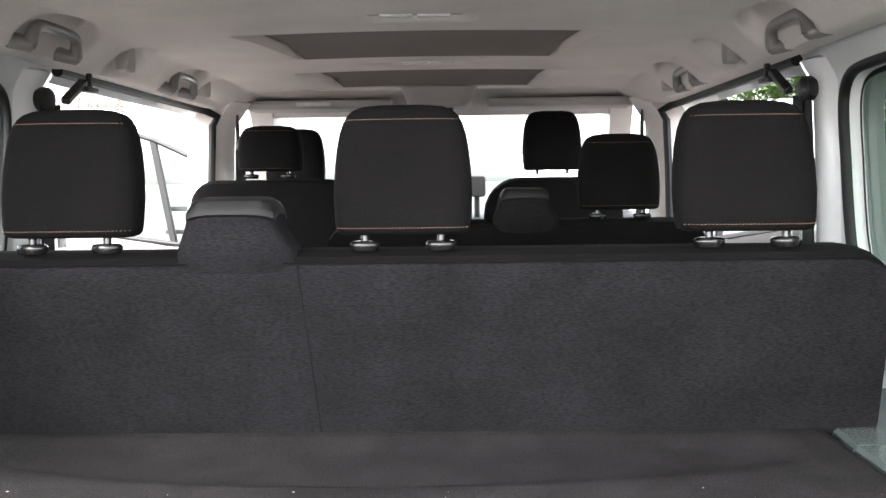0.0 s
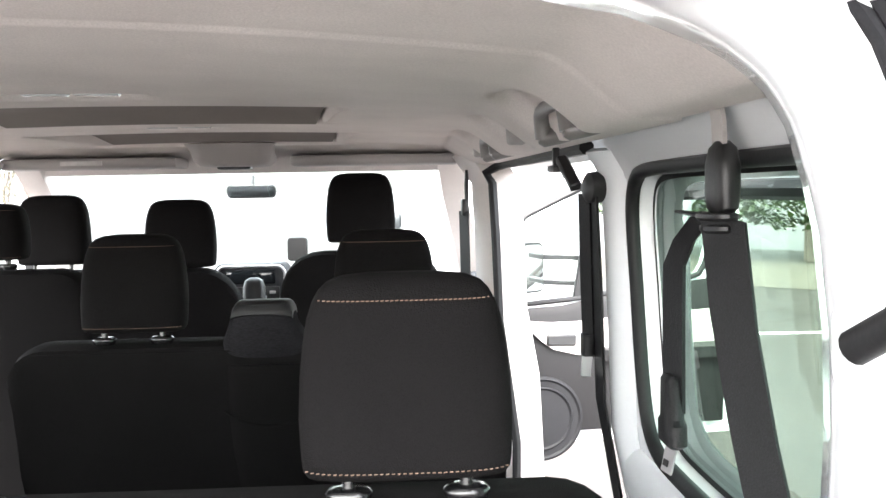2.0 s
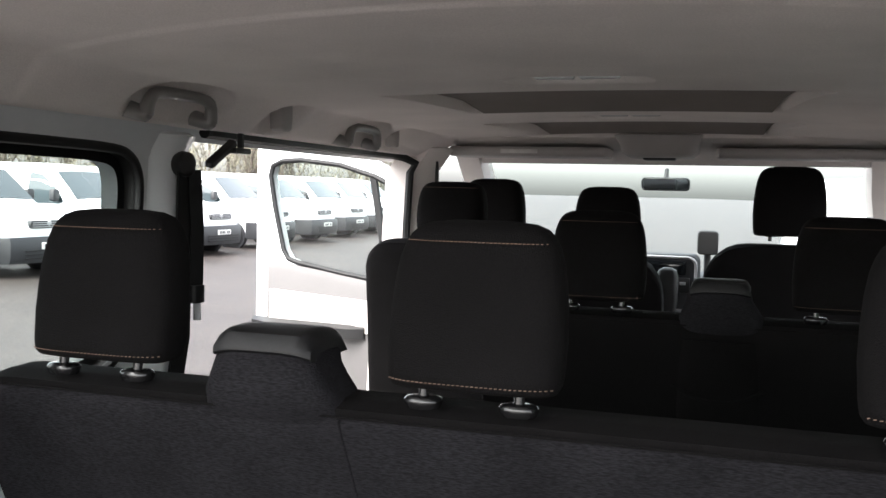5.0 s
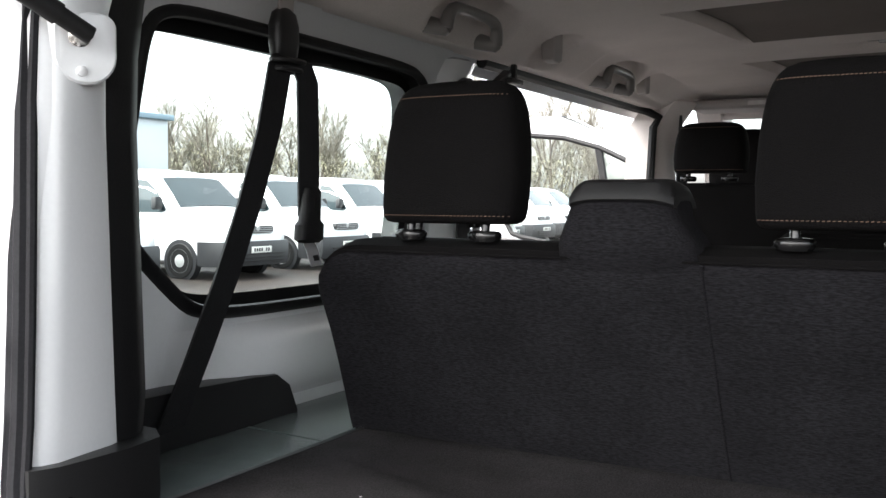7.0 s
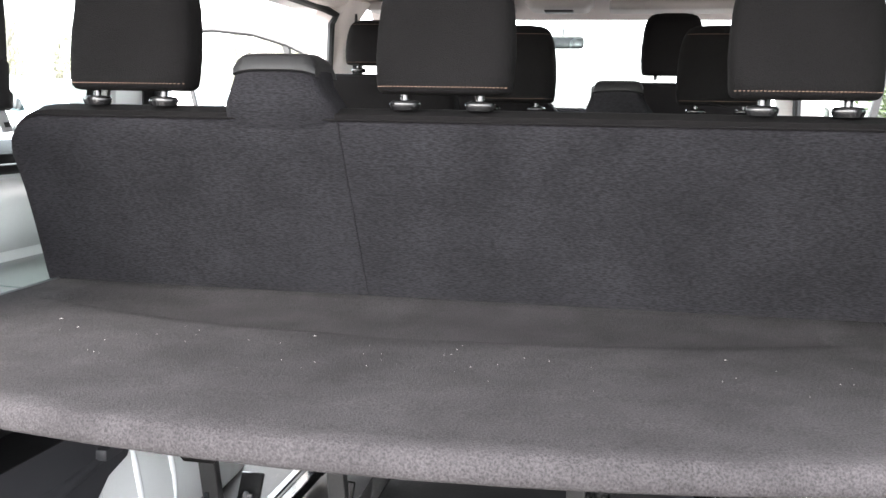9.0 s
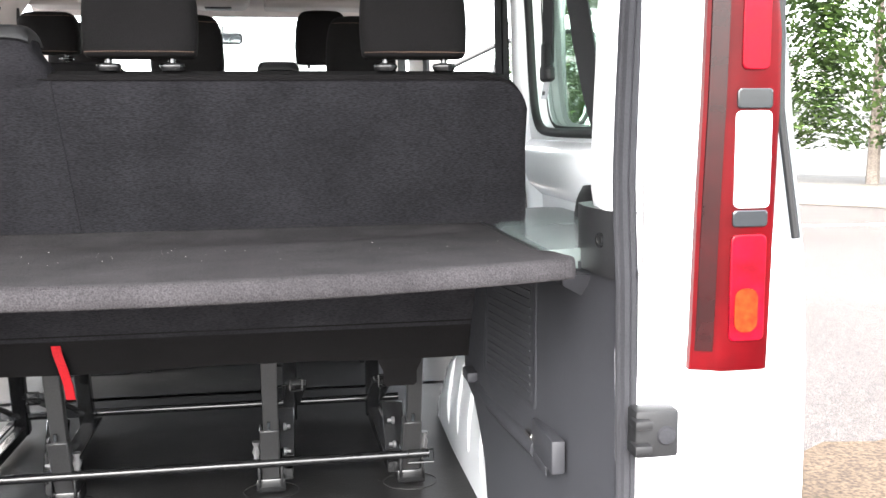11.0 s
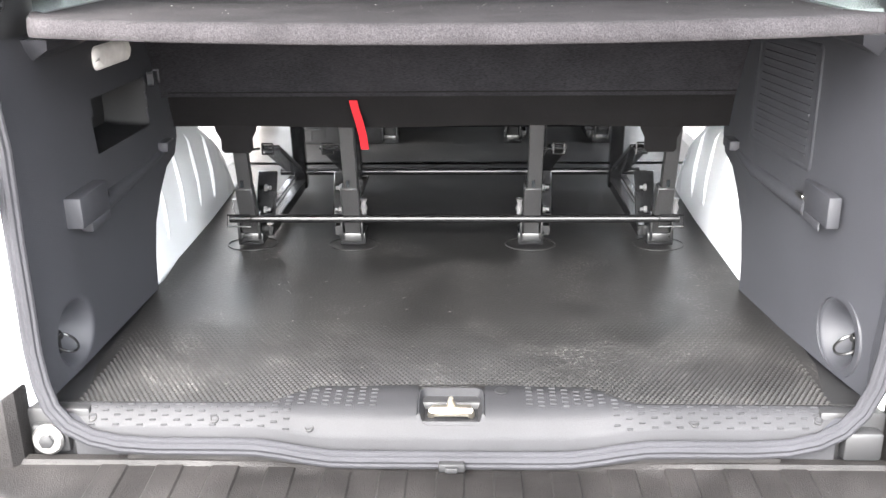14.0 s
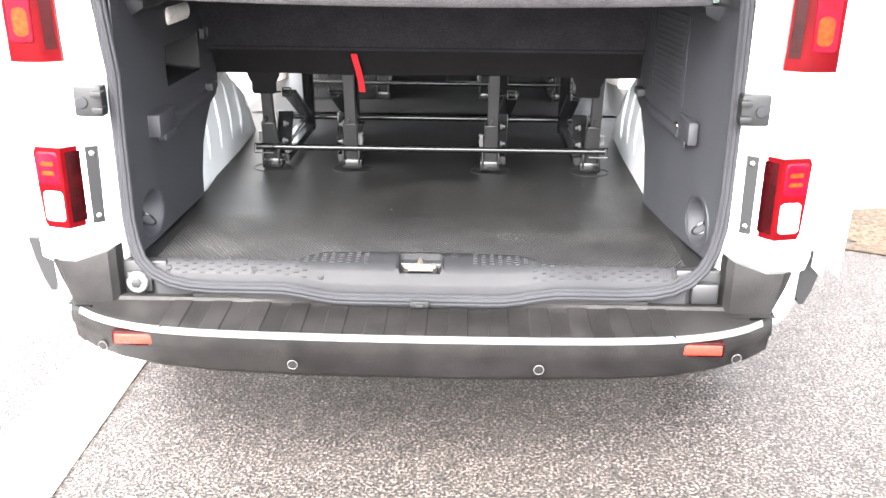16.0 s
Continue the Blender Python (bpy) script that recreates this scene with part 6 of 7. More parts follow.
solo("visor_label", bm, M_WHITEPLASTIC, "white warning label on the sun visor", "label")
con = thing("overhead_console", (CX, 3.03, 1.86), "grey overhead console with reading lamps", "console")
bm = bmesh.new()
loft(bm, [[(CX + x * k, 3.0 + y * k, z) for x, y in rrect(-0.12, 0.12, -0.12, 0.14, 0.05, 5)] for z, k in ((1.888, 1.15), (1.865, 1.0), (1.838, 0.93), (1.825, 0.8), (1.822, 0.5))])
part("shell", bm, M_TRIMGREY, con)
for x in (-0.045, 0.045):
    bm = bmesh.new()
    box(bm, CX + x - 0.03, CX + x + 0.03, 2.91, 2.95, 1.826, 1.836, 0.004)
    part("lamp_lens", bm, M_CLEARLENS, con)
bm = bmesh.new()
box(bm, CX - 0.05, CX + 0.05, 2.95, 3.02, 1.815, 1.83, 0.006)
part("switch_panel", bm, M_BLACK, con)
mir = thing("rear_view_mirror", (0, 3.47, 1.745), "black rear-view mirror on the windscreen", "mirror")
bm = bmesh.new()
loft(bm, [[(0.004 + a * k, y - b * 0.45, 1.748 + b * k) for a, b in rrect(-0.086, 0.086, -0.024, 0.024, 0.016, 4)] for y, k in ((3.44, 0.97), (3.445, 1.0), (3.465, 0.96), (3.475, 0.7))])
part("shell", bm, M_BLACK, mir)
bm = bmesh.new()
loft(bm, [[(0.004 + a * k, y - b * 0.45, 1.748 + b * k) for a, b in rrect(-0.08, 0.08, -0.019, 0.019, 0.013, 4)] for y, k in ((3.4365, 0.99), (3.4395, 1.0))])
part("mirror_glass", bm, M_MIRROR, mir)
bm = bmesh.new()
tube(bm, [(0.004, 3.465, 1.76), (0.004, 3.475, 1.79), (0.004, 3.49, 1.80)], 0.008, 8)
part("stalk", bm, M_BLACK, mir)

dash = thing("dashboard", (CX, 3.7, 0.6), "black dashboard with silver-framed centre console", "dashboard")
bm = bmesh.new()
prof = [(3.42, 0.60), (3.40, 1.10), (3.36, 1.28), (3.37, 1.36), (3.45, 1.415), (3.6, 1.43), (3.9, 1.38), (4.20, 1.25), (4.20, 0.60)]
loft(bm, [[(CX + x, y + 0.06 * abs(x / 0.8) ** 3, z) for y, z in prof] for x in (-0.82, -0.5, -0.2, 0, 0.2, 0.5, 0.82)])
part("body", bm, M_PANEL, dash)
bm = bmesh.new()
loft(bm, [[(0.012 + x * k, y, 1.43 + z * k) for x, z in rrect(-0.125, 0.125, -0.13, 0.075, 0.03, 4)] for y, k in ((3.42, 1.0), (3.33, 1.0), (3.315, 0.97), (3.315, 0.88))])
cc = part("centre_console", bm, M_PANEL, dash)
bm = bmesh.new()
tube(bm, [(0.012 + x, 3.314, 1.43 + z) for x, z in rrect(-0.115, 0.115, -0.12, 0.065, 0.028, 4)], 0.006, 8, True)
part("console_rim", bm, M_SILVER, dash, "silver rim")
bm = bmesh.new()
box(bm, -0.07, 0.094, 3.305, 3.32, 1.435, 1.482, 0.004)
part("display", bm, M_SCREEN, dash)
bm = bmesh.new()
box(bm, -0.085, 0.108, 3.303, 3.32, 1.372, 1.425, 0.004)
rad = part("radio", bm, M_BLACK, dash)
for i in range(6):
    bm = bmesh.new()
    box(bm, -0.075 + 0.03 * i, -0.055 + 0.03 * i, 3.298, 3.306, 1.385 + 0.016 * (i % 2), 1.395 + 0.016 * (i % 2), 0.001)
    part("button", bm, M_SILVER, rad)
for x in (-0.30, -0.62, 0.28, 0.66):
    bm = bmesh.new()
    box(bm, CX + x - 0.06, CX + x + 0.06, 3.345, 3.40, 1.34, 1.40, 0.012)
    vent = part("air_vent", bm, M_BLACK, dash)
    for k in range(4):
        bm = bmesh.new()
        box(bm, CX + x - 0.05, CX + x + 0.05, 3.338, 3.348, 1.348 + 0.013 * k, 1.353 + 0.013 * k, 0.001)
        part("slat", bm, M_SILVER, vent)
bm = bmesh.new()
loft(bm, [superloop(0.045, 3.12 + (z - 1.2) * 0.1, z, 0.036 * k, 0.028 * k, 3, 18) for z, k in ((1.16, 0.6), (1.30, 0.75), (1.36, 1.0), (1.44, 1.0), (1.462, 0.8), (1.47, 0.4))])
solo("gear_lever", bm, M_BLACK, "black gear lever in front of the dashboard", "gear lever")
ph = thing("phone_holder", (0.158, 3.46, 1.42), "black phone cradle standing on the dashboard", "phone holder")
bm = bmesh.new()
tube(bm, [(0.158, 3.47, 1.415), (0.158, 3.47, 1.50)], 0.012, 10)
part("stalk", bm, M_BLACK, ph)
bm = bmesh.new()
loft(bm, [[(0.158 + a * k, y, 1.545 + b * k) for a, b in rrect(-0.036, 0.036, -0.045, 0.04, 0.014, 4)] for y, k in ((3.445, 0.9), (3.45, 1.0), (3.475, 1.0), (3.48, 0.8))])
part("cradle", bm, M_BLACK, ph)
bm = bmesh.new()
ringw = [(0.385 + 0.19 * math.cos(a), 3.2 + 0.08 * math.sin(a), 1.30 + 0.17 * math.sin(a)) for a in [2 * math.pi * k / 32 for k in range(32)]]
tube(bm, ringw, 0.015, 8, True)
bar(bm, (0.21, 3.2, 1.30), (0.56, 3.2, 1.30), 0.05, 0.03, 0.005, (0, 0, 1))
bar(bm, (0.385, 3.21, 1.30), (0.385, 3.4, 1.2), 0.08, 0.08, 0.01)
solo("steering_wheel", bm, M_BLACK, "black steering wheel before the driver's seat", "steering wheel")

# ---- open doors ----


def front_door(s, label):
    """A front door swung out square to the van."""
    ang = radians(98)
    hinge = Vector((CX + s * (0.955 if s < 0 else 0.945), 3.78, 0))
    u = Vector((s * math.sin(ang), -math.cos(ang), 0))
    inn = Vector((0, 0, 1)).cross(u) * (-s)
    if inn.y > 0:
        inn = -inn

    def P(a, z, d=0.0):
        return hinge + u * a + Vector((0, 0, z + 0.11)) + inn * d

    d = thing("front_door", hinge + u * 0.5 + Vector((0, 0, 0.6)), label, "van door", "front doors")
    win = [(0.035, 1.20), (0.06, 1.175), (0.25, 1.188), (0.50, 1.218), (0.74, 1.255), (0.79, 1.27), (0.817, 1.312), (0.867, 1.51), (0.893, 1.65), (0.88, 1.695), (0.83, 1.716), (0.727, 1.722), (0.516, 1.701), (0.342, 1.653), (0.217, 1.597), (0.06, 1.525), (0.037, 1.50), (0.035, 1.35)]
    for nm, off, m_ in (("outer_skin", -0.05, M_PAINT), ("inner_frame", 0.0, M_PAINT)):
        bm = bmesh.new()
        outer = []
        for a, z in square_off(win, 0.0, 0.97, 1.13, 1.80):
            top = min(1.80, 1.555 + max(0.0, a) * 0.48)
            outer.append((a, min(z, top)))
        ring_cell(bm, outer, win, lambda a, z: P(a, z, off), 3)
        sheet(bm, [[P(a, z, off - (0.02 if z < 0.7 else 0)) for z in (0.60, 0.75, 0.95, 1.13)] for a in (0.0, 0.3, 0.6, 0.8, 0.97)])
        part(nm, bm, m_, d)
    bm = bmesh.new()
    outer = [(0.97, 0.60), (0.97, 1.80), (0.51, 1.80), (0.0, 1.555), (0.0, 0.60)]
    sheet(bm, [[P(a, z, -0.05), P(a, z, 0.0)] for a, z in outer])
    part("edge", bm, M_PAINT, d)
    bm = bmesh.new()
    tube(bm, [P(a, z, 0.004) for a, z in win], 0.012, 8, True)
    part("window_seal", bm, M_RUBBER, d)
    bm = bmesh.new()
    bm.faces.new([bm.verts.new(P(a, z, -0.03)) for a, z in win])
    g = part("window_pane", bm, M_GLASS, d, smooth=0)
    g.visible_shadow = False
    bm = bmesh.new()
    bar(bm, P(0.262, 1.19, 0), P(0.348, 1.65, 0), 0.022, 0.03, 0.003, u)
    part("window_divider", bm, M_RUBBER, d)
    bm = bmesh.new()
    loft(bm, [[P(a, 0.66, 0.0), P(a, 0.66, 0.03), P(a, 0.95, 0.045), P(a, 1.02, 0.03), P(a, t - 0.03, 0.03), P(a, t, 0.012), P(a, t, 0.0)] for a, t in ((0.02, 1.155), (0.2, 1.163), (0.35, 1.19), (0.6, 1.225), (0.82, 1.25), (0.885, 1.25))])
    # one trim on both doors; the left one has the glare in its colour
    part("trim_panel", bm, M_DOORTRIM_LIT if s < 0 else M_DOORTRIM, d)
    bm = bmesh.new()
    loft(bm, [[P(a, z0, 0.03), P(a, z0, 0.052), P(a, z1, 0.048), P(a, z1, 0.03)] for a, z0, z1 in ((0.035, 1.105, 1.112), (0.06, 1.07, 1.108), (0.10, 1.03, 1.104), (0.15, 0.995, 1.10), (0.25, 0.97, 1.10), (0.4, 0.96, 1.11), (0.86, 0.95, 1.13))])
    part("trim_insert", bm, M_TRIMGREY, d, "pale grey insert")
    bm = bmesh.new()
    loft(bm, [[P(a, 0.94, 0.04), P(a, 0.94, 0.10 * k), P(a, 0.985, 0.105 * k), P(a, 1.0, 0.04)] for a, k in ((0.35, 0.6), (0.42, 1.0), (0.85, 1.0), (0.95, 0.6))])
    part("armrest", bm, M_BLACK, d)
    bm = bmesh.new()
    bar(bm, P(0.12, 1.035, 0.054), P(0.24, 1.03, 0.058), 0.02, 0.045, 0.006, (0, 0, 1))
    part("inner_handle", bm, M_BLACK, d)
    bm = bmesh.new()
    lathe(bm, [(0.17, 0.0), (0.168, 0.014), (0.158, 0.018), (0.150, 0.010), (0.128, 0.010), (0.122, 0.018), (0.114, 0.010), (0.02, 0.014)], P(0.10, 0.72, 0.036), inn, 40)
    # paler on the left again, where daylight glare is put into the colour
    part("loudspeaker", bm, M_DOORTRIM_LIT if s < 0 else M_SILL, d)
    # exterior mirror on the hinge side
    bm = bmesh.new()
    c = P(0.10, 1.305, -0.17)
    face_n = Vector((s * 0.60, -0.80, 0))
    side_n = Vector((0.80, s * 0.60, 0))
    loft(bm, [[c + side_n * a * k + Vector((0, 0, b * k)) + face_n * o for a, b in rrect(-0.068, 0.068, -0.105, 0.105, 0.03, 4)] for o, k in ((0.045, 0.98), (0.04, 1.0), (-0.02, 1.0), (-0.05, 0.8))])
    mm = part("door_mirror", bm, M_BLACK, d)
    bm = bmesh.new()
    loft(bm, [[c + side_n * a * k + Vector((0, 0, b * k)) + face_n * o for a, b in rrect(-0.058, 0.058, -0.095, 0.095, 0.025, 4)] for o, k in ((0.0455, 1.0), (0.048, 0.99))])
    part("mirror_glass", bm, M_MIRROR, mm)
    bm = bmesh.new()
    for z in (1.24, 1.345):
        bar(bm, c + side_n * 0.06 + Vector((0, 0, z - 1.305)), P(0.33, z, -0.06), 0.022, 0.022, 0.004)
    part("mirror_arm", bm, M_BLACK, mm)


front_door(-1, "white front passenger door swung wide open")
front_door(1, "white driver's door swung wide open")

slide = thing("sliding_door", (CX + 1.0, 1.35, 0.6), "white sliding door slid back along the van's side", "van door")
swin = [(0.66, 1.335), (0.70, 1.30), (0.85, 1.29), (1.3, 1.285), (1.6, 1.285), (1.68, 1.30), (1.715, 1.34), (1.725, 1.5), (1.72, 1.66), (1.70, 1.71), (1.64, 1.735), (1.3, 1.74), (1.0, 1.74), (0.74, 1.73), (0.68, 1.69), (0.66, 1.5)]
for nm, off in (("inner_frame", 0.125), ("outer_skin", 0.165)):
    bm = bmesh.new()
    ring_cell(bm, square_off(swin, 0.56, 1.92, 1.18, 1.82), swin, lambda y, z: (CX + half(z) + off, y, z), 3)
    sheet(bm, [[(CX + half(z) + off, y, z) for z in (0.50, 0.8, 1.0, 1.18)] for y in (0.56, 1.3, 1.92)])
    part(nm, bm, M_PAINT, slide)
bm = bmesh.new()
sheet(bm, [[(CX + half(z) + 0.125, 1.92, z), (CX + half(z) + 0.165, 1.925, z)] for z in (0.5, 0.9, 1.2, 1.5, 1.7, 1.82)])
part("front_edge", bm, M_PAINT, slide)
bm = bmesh.new()
tube(bm, [(CX + half(z) + 0.15, 0.556, z) for z in (1.2, 1.4, 1.6, 1.8)], 0.007, 8)
part("rear_edge_seal", bm, M_RUBBER, slide)
bm = bmesh.new()
tube(bm, [(CX + half(z) + 0.123, y, z) for y, z in swin], 0.014, 8, True)
part("window_seal", bm, M_RUBBER, slide)
bm = bmesh.new()
bm.faces.new([bm.verts.new((CX + half(z) + 0.15, y, z)) for y, z in swin])
g = part("window_pane", bm, M_TINT, slide, smooth=0)
g.visible_shadow = False
bm = bmesh.new()
box(bm, CX + half(1.5) + 0.10, CX + half(1.5) + 0.125, 1.80, 1.84, 1.46, 1.58, 0.006)
part("latch_block", bm, M_BLACK, slide)

# ---- yard: parked vans, trees, hedge, building ----
M_WINDOW = mat("dark_vehicle_glass", (0.03, 0.045, 0.05), 0.05, stain=0.2, stain_scale=1.5, coat=0.5)
M_BODYBLACK = mat("grey_black_bumper", (0.016, 0.017, 0.020), 0.5, stain=0.1)
M_PLATE = mat("pale_plate", (0.62, 0.62, 0.6), 0.4)
M_RIM = mat("pale_wheel_cover", (0.45, 0.46, 0.47), 0.35, metal=0.3, stain=0.1)


def parked_van(loc, turn):
    v = thing("delivery_van", (0, 0, 0), "white delivery van parked in a row on the gravel", "van", "parked vans")
    st = [(0.00, 0.42, 0.72, 0.62), (0.04, 0.34, 0.86, 0.80), (0.14, 0.26, 0.98, 0.90), (0.35, 0.24, 1.06, 0.95), (0.80, 0.24, 1.15, 0.96), (0.98, 0.24, 1.21, 0.96), (1.25, 0.24, 1.48, 0.955), (1.55, 0.24, 1.76, 0.95), (1.75, 0.24, 1.86, 0.945), (2.1, 0.24, 1.91, 0.94), (3.4, 0.24, 1.93, 0.94), (4.6, 0.26, 1.91, 0.93), (4.82, 0.30, 1.84, 0.90), (4.88, 0.42, 1.70, 0.86)]
    def section(a):
        z0, z1, w = (interp([(q[0], q[k]) for q in st], a) for k in (1, 2, 3))
        h = z1 - z0
        belt = min(z0 + h * 0.72, 1.15)
        up = max(0.0, z1 - 1.15) * 0.17
        return [(w * 0.86, z0), (w * 0.97, z0 + 0.08), (w, z0 + h * 0.35), (w, belt), (w - up * 0.55, belt + (z1 - belt) * 0.6), (w - up - 0.03, z1 - 0.07), (w - up - 0.13, z1 - 0.012), (0.35 * w, z1 + 0.012)]

    bm = bmesh.new()
    loft(bm, [[(-q[0], y, z) for y, z in section(q[0])] + [(-q[0], -y, z) for y, z in reversed(section(q[0]))] for q in st])
    part("body", bm, M_PAINT, v)
    bm = bmesh.new()
    rows = []
    for a in (1.02, 1.12, 1.25, 1.4, 1.54):
        sec = section(a)
        g = (a - 1.02) / 0.52 * 0.04 + 0.05
        half_row = [(sec[6][0] + 0.06 - g, sec[6][1] - 0.02), sec[6], sec[7]]
        rows.append([(-a + 0.012, y, z + 0.014) for y, z in half_row] + [(-a + 0.012, -y, z + 0.014) for y, z in reversed(half_row)])
    slab(bm, rows, 0.004)
    part("windscreen", bm, M_WINDOW, v)
    for s in (-1, 1):
        bm = bmesh.new()
        rows = []
        for a, lo, hi in ((1.22, 0.05, 0.12), (1.32, 0.0, 0.34), (1.45, 0.0, 0.62), (1.6, 0.0, 0.82), (1.75, 0.0, 0.9), (2.0, 0.0, 0.9), (2.04, 0.05, 0.86)):
            sec = section(a)
            zb, zt = 1.15, section(max(a, 1.62))[5][1] - 0.03
            row = []
            for k in range(4):
                z = zb + (zt - zb) * (lo + (hi - lo) * k / 3)
                row.append((-a, s * (interp([(q[1], q[0]) for q in sec[3:7]], z) + 0.008), z))
            rows.append(row)
        slab(bm, rows, 0.004)
        part("side_window", bm, M_WINDOW, v)
        bm = bmesh.new()
        loft(bm, [[(-1.32 + a * k, s * (1.06 + b * k), z) for a, b in rrect(-0.06, 0.06, -0.09, 0.09, 0.03, 3)] for z, k in ((1.20, 0.7), (1.23, 1.0), (1.38, 1.0), (1.42, 0.7))])
        part("door_mirror", bm, M_BODYBLACK, v)
        bm = bmesh.new()
        rows = []
        for a, lo, hi in ((0.045, 4.0, 5.2), (0.10, 3.8, 5.6), (0.18, 3.6, 5.7), (0.28, 3.9, 5.2), (0.36, 4.4, 4.9)):
            sec = section(a)
            row = []
            for k in range(4):
                p = lo + (hi - lo) * k / 3
                n0 = int(p)
                f = p - n0
                row.append((-a + 0.012, s * (sec[n0][0] * (1 - f) + sec[n0 + 1][0] * f + 0.012), sec[n0][1] * (1 - f) + sec[n0 + 1][1] * f + 0.004))
            rows.append(row)
        slab(bm, rows, 0.004)
        part("headlamp", bm, M_CLEARLENS, v)
        for wx in (0.88, 3.95):
            bm = bmesh.new()
            lathe(bm, [(0.17, -0.10), (0.29, -0.10), (0.325, -0.07), (0.325, 0.07), (0.29, 0.10), (0.2, 0.10)], (-wx, s * 0.885, 0.325), (0, s, 0), 26)
            ty = part("tyre", bm, M_RUBBER, v)
            bm = bmesh.new()
            lathe(bm, [(0.205, 0.07), (0.205, 0.098), (0.18, 0.085), (0.12, 0.09), (0.09, 0.108), (0.02, 0.108)], (-wx, s * 0.888, 0.325), (0, s, 0), 26)
            part("wheel_cover", bm, M_RIM, ty)
            for k in range(8):
                bm = bmesh.new()
                g = 2 * math.pi * k / 8
                lathe(bm, [(0.018, 0.0), (0.018, 0.006)], (-wx + 0.15 * math.cos(g), s * 0.976, 0.325 + 0.15 * math.sin(g)), (0, s, 0), 8)
                part("vent_hole", bm, M_BODYBLACK, ty)
            bm = bmesh.new()
            lathe(bm, [(0.37, -0.06), (0.37, 0.075), (0.30, 0.08)], (-wx, s * 0.893, 0.325), (0, s, 0), 26)
            part("wheel_well", bm, M_BODYBLACK, v)
    bm = bmesh.new()
    loft(bm, [[(-a, y, z) for a, z in ((0.50, 0.26), (e, 0.24), (e - 0.03, 0.34), (e - 0.035, 0.60), (e, 0.66), (0.5, 0.66))] for y, e in ((-0.965, 0.42), (-0.95, 0.20), (-0.86, 0.02), (-0.55, -0.05), (0, -0.07), (0.55, -0.05), (0.86, 0.02), (0.95, 0.20), (0.965, 0.42))])
    part("front_bumper", bm, M_BODYBLACK, v)
    bm = bmesh.new()
    loft(bm, [[(x, y, z) for y, z in rrect(-0.42, 0.42, 0.80, 0.92, 0.05, 4)] for x in (-0.12, 0.004, 0.018)])
    gr = part("grille", bm, M_BODYBLACK, v)
    for k in range(3):
        bm = bmesh.new()
        box(bm, 0.012, 0.028, -0.38, 0.38, 0.815 + 0.034 * k, 0.825 + 0.034 * k, 0.002)
        part("grille_bar", bm, M_RIM, gr)
    bm = bmesh.new()
    lathe(bm, [(0.05, 0), (0.045, 0.012), (0.02, 0.015)], (0.018, 0, 0.88), (1, 0, 0), 5)
    part("badge", bm, M_RIM, gr)
    bm = bmesh.new()
    box(bm, 0.08, 0.112, -0.26, 0.26, 0.46, 0.57, 0.004)
    pl = part("number_plate", bm, M_PLATE, v)
    bm = bmesh.new()
    for k in range(7):
        if k != 4:
            box(bm, 0.111, 0.115, -0.215 + 0.062 * k, -0.175 + 0.062 * k, 0.485, 0.545, 0)
    part("plate_bars", bm, M_BODYBLACK, pl)
    for z in (0.32, 0.38, 0.44):
        bm = bmesh.new()
        box(bm, 0.06, 0.108, -0.6, 0.6, z - 0.008, z + 0.008, 0.003)
        part("intake_slat", bm, M_RUBBER, v)
    v.matrix_basis = pose(*loc, 0, 0, turn)
    return v


first = parked_van((-10.7, 12.9, ground_z(-10.7, 0)), 0)
spots = [(-10.7, 9.7, -2), (-10.6, 6.5, 1), (-10.8, 15.8, 1), (-11.0, 18.8, -1), (-11.1, 21.9, 2), (-11.3, 25.0, 0), (-11.6, 28.1, -2), (-11.9, 31.2, 1), (-12.2, 34.3, 0), (-10.4, 3.3, 0)]
for x, y, a in spots:
    copy_thing(first, pose(x, y, ground_z(x, y), 0, 0, a))
# one more stands across the windscreen, tail towards us
copy_thing(first, pose(1.7, 14.6, 0, 0, 0, 88))

bm = bmesh.new()
box(bm, -56, -31.7, 16, 32, 0.0, 5.15, 0.05)
shed = thing("warehouse", (-40, 24, 0.0), "pale blue-white clad warehouse behind the vans", "building")
part("wall", bm, mat("pale_cladding", (0.62, 0.68, 0.72), 0.5, stain=0.08, stain_scale=0.5), shed)
bm = bmesh.new()
box(bm, -56.2, -31.5, 15.8, 32.2, 5.15, 5.4, 0.03)
part("roof_edge", bm, mat("blue_grey_flashing", (0.25, 0.36, 0.44), 0.4), shed)
bm = bmesh.new()
box(bm, -31.72, -31.66, 28.5, 29.55, 3.2, 4.15, 0)
win = part("window", bm, M_WINDOW, shed)
bm = bmesh.new()
for y in (28.48, 29.02, 29.57):
    box(bm, -31.70, -31.62, y - 0.04, y + 0.04, 3.15, 4.2, 0)
part("window_frame", bm, M_RIM, win)

M_BARK = mat("grey_brown_bark", (0.15, 0.125, 0.105), 0.95, grain=0.4, scale=30, bump=0.5, stain=0.3)
M_TWIG = mat("brown_winter_twigs", (0.27, 0.25, 0.205), 0.95, grain=0.4, scale=8, stain=0.4, stain_scale=1)


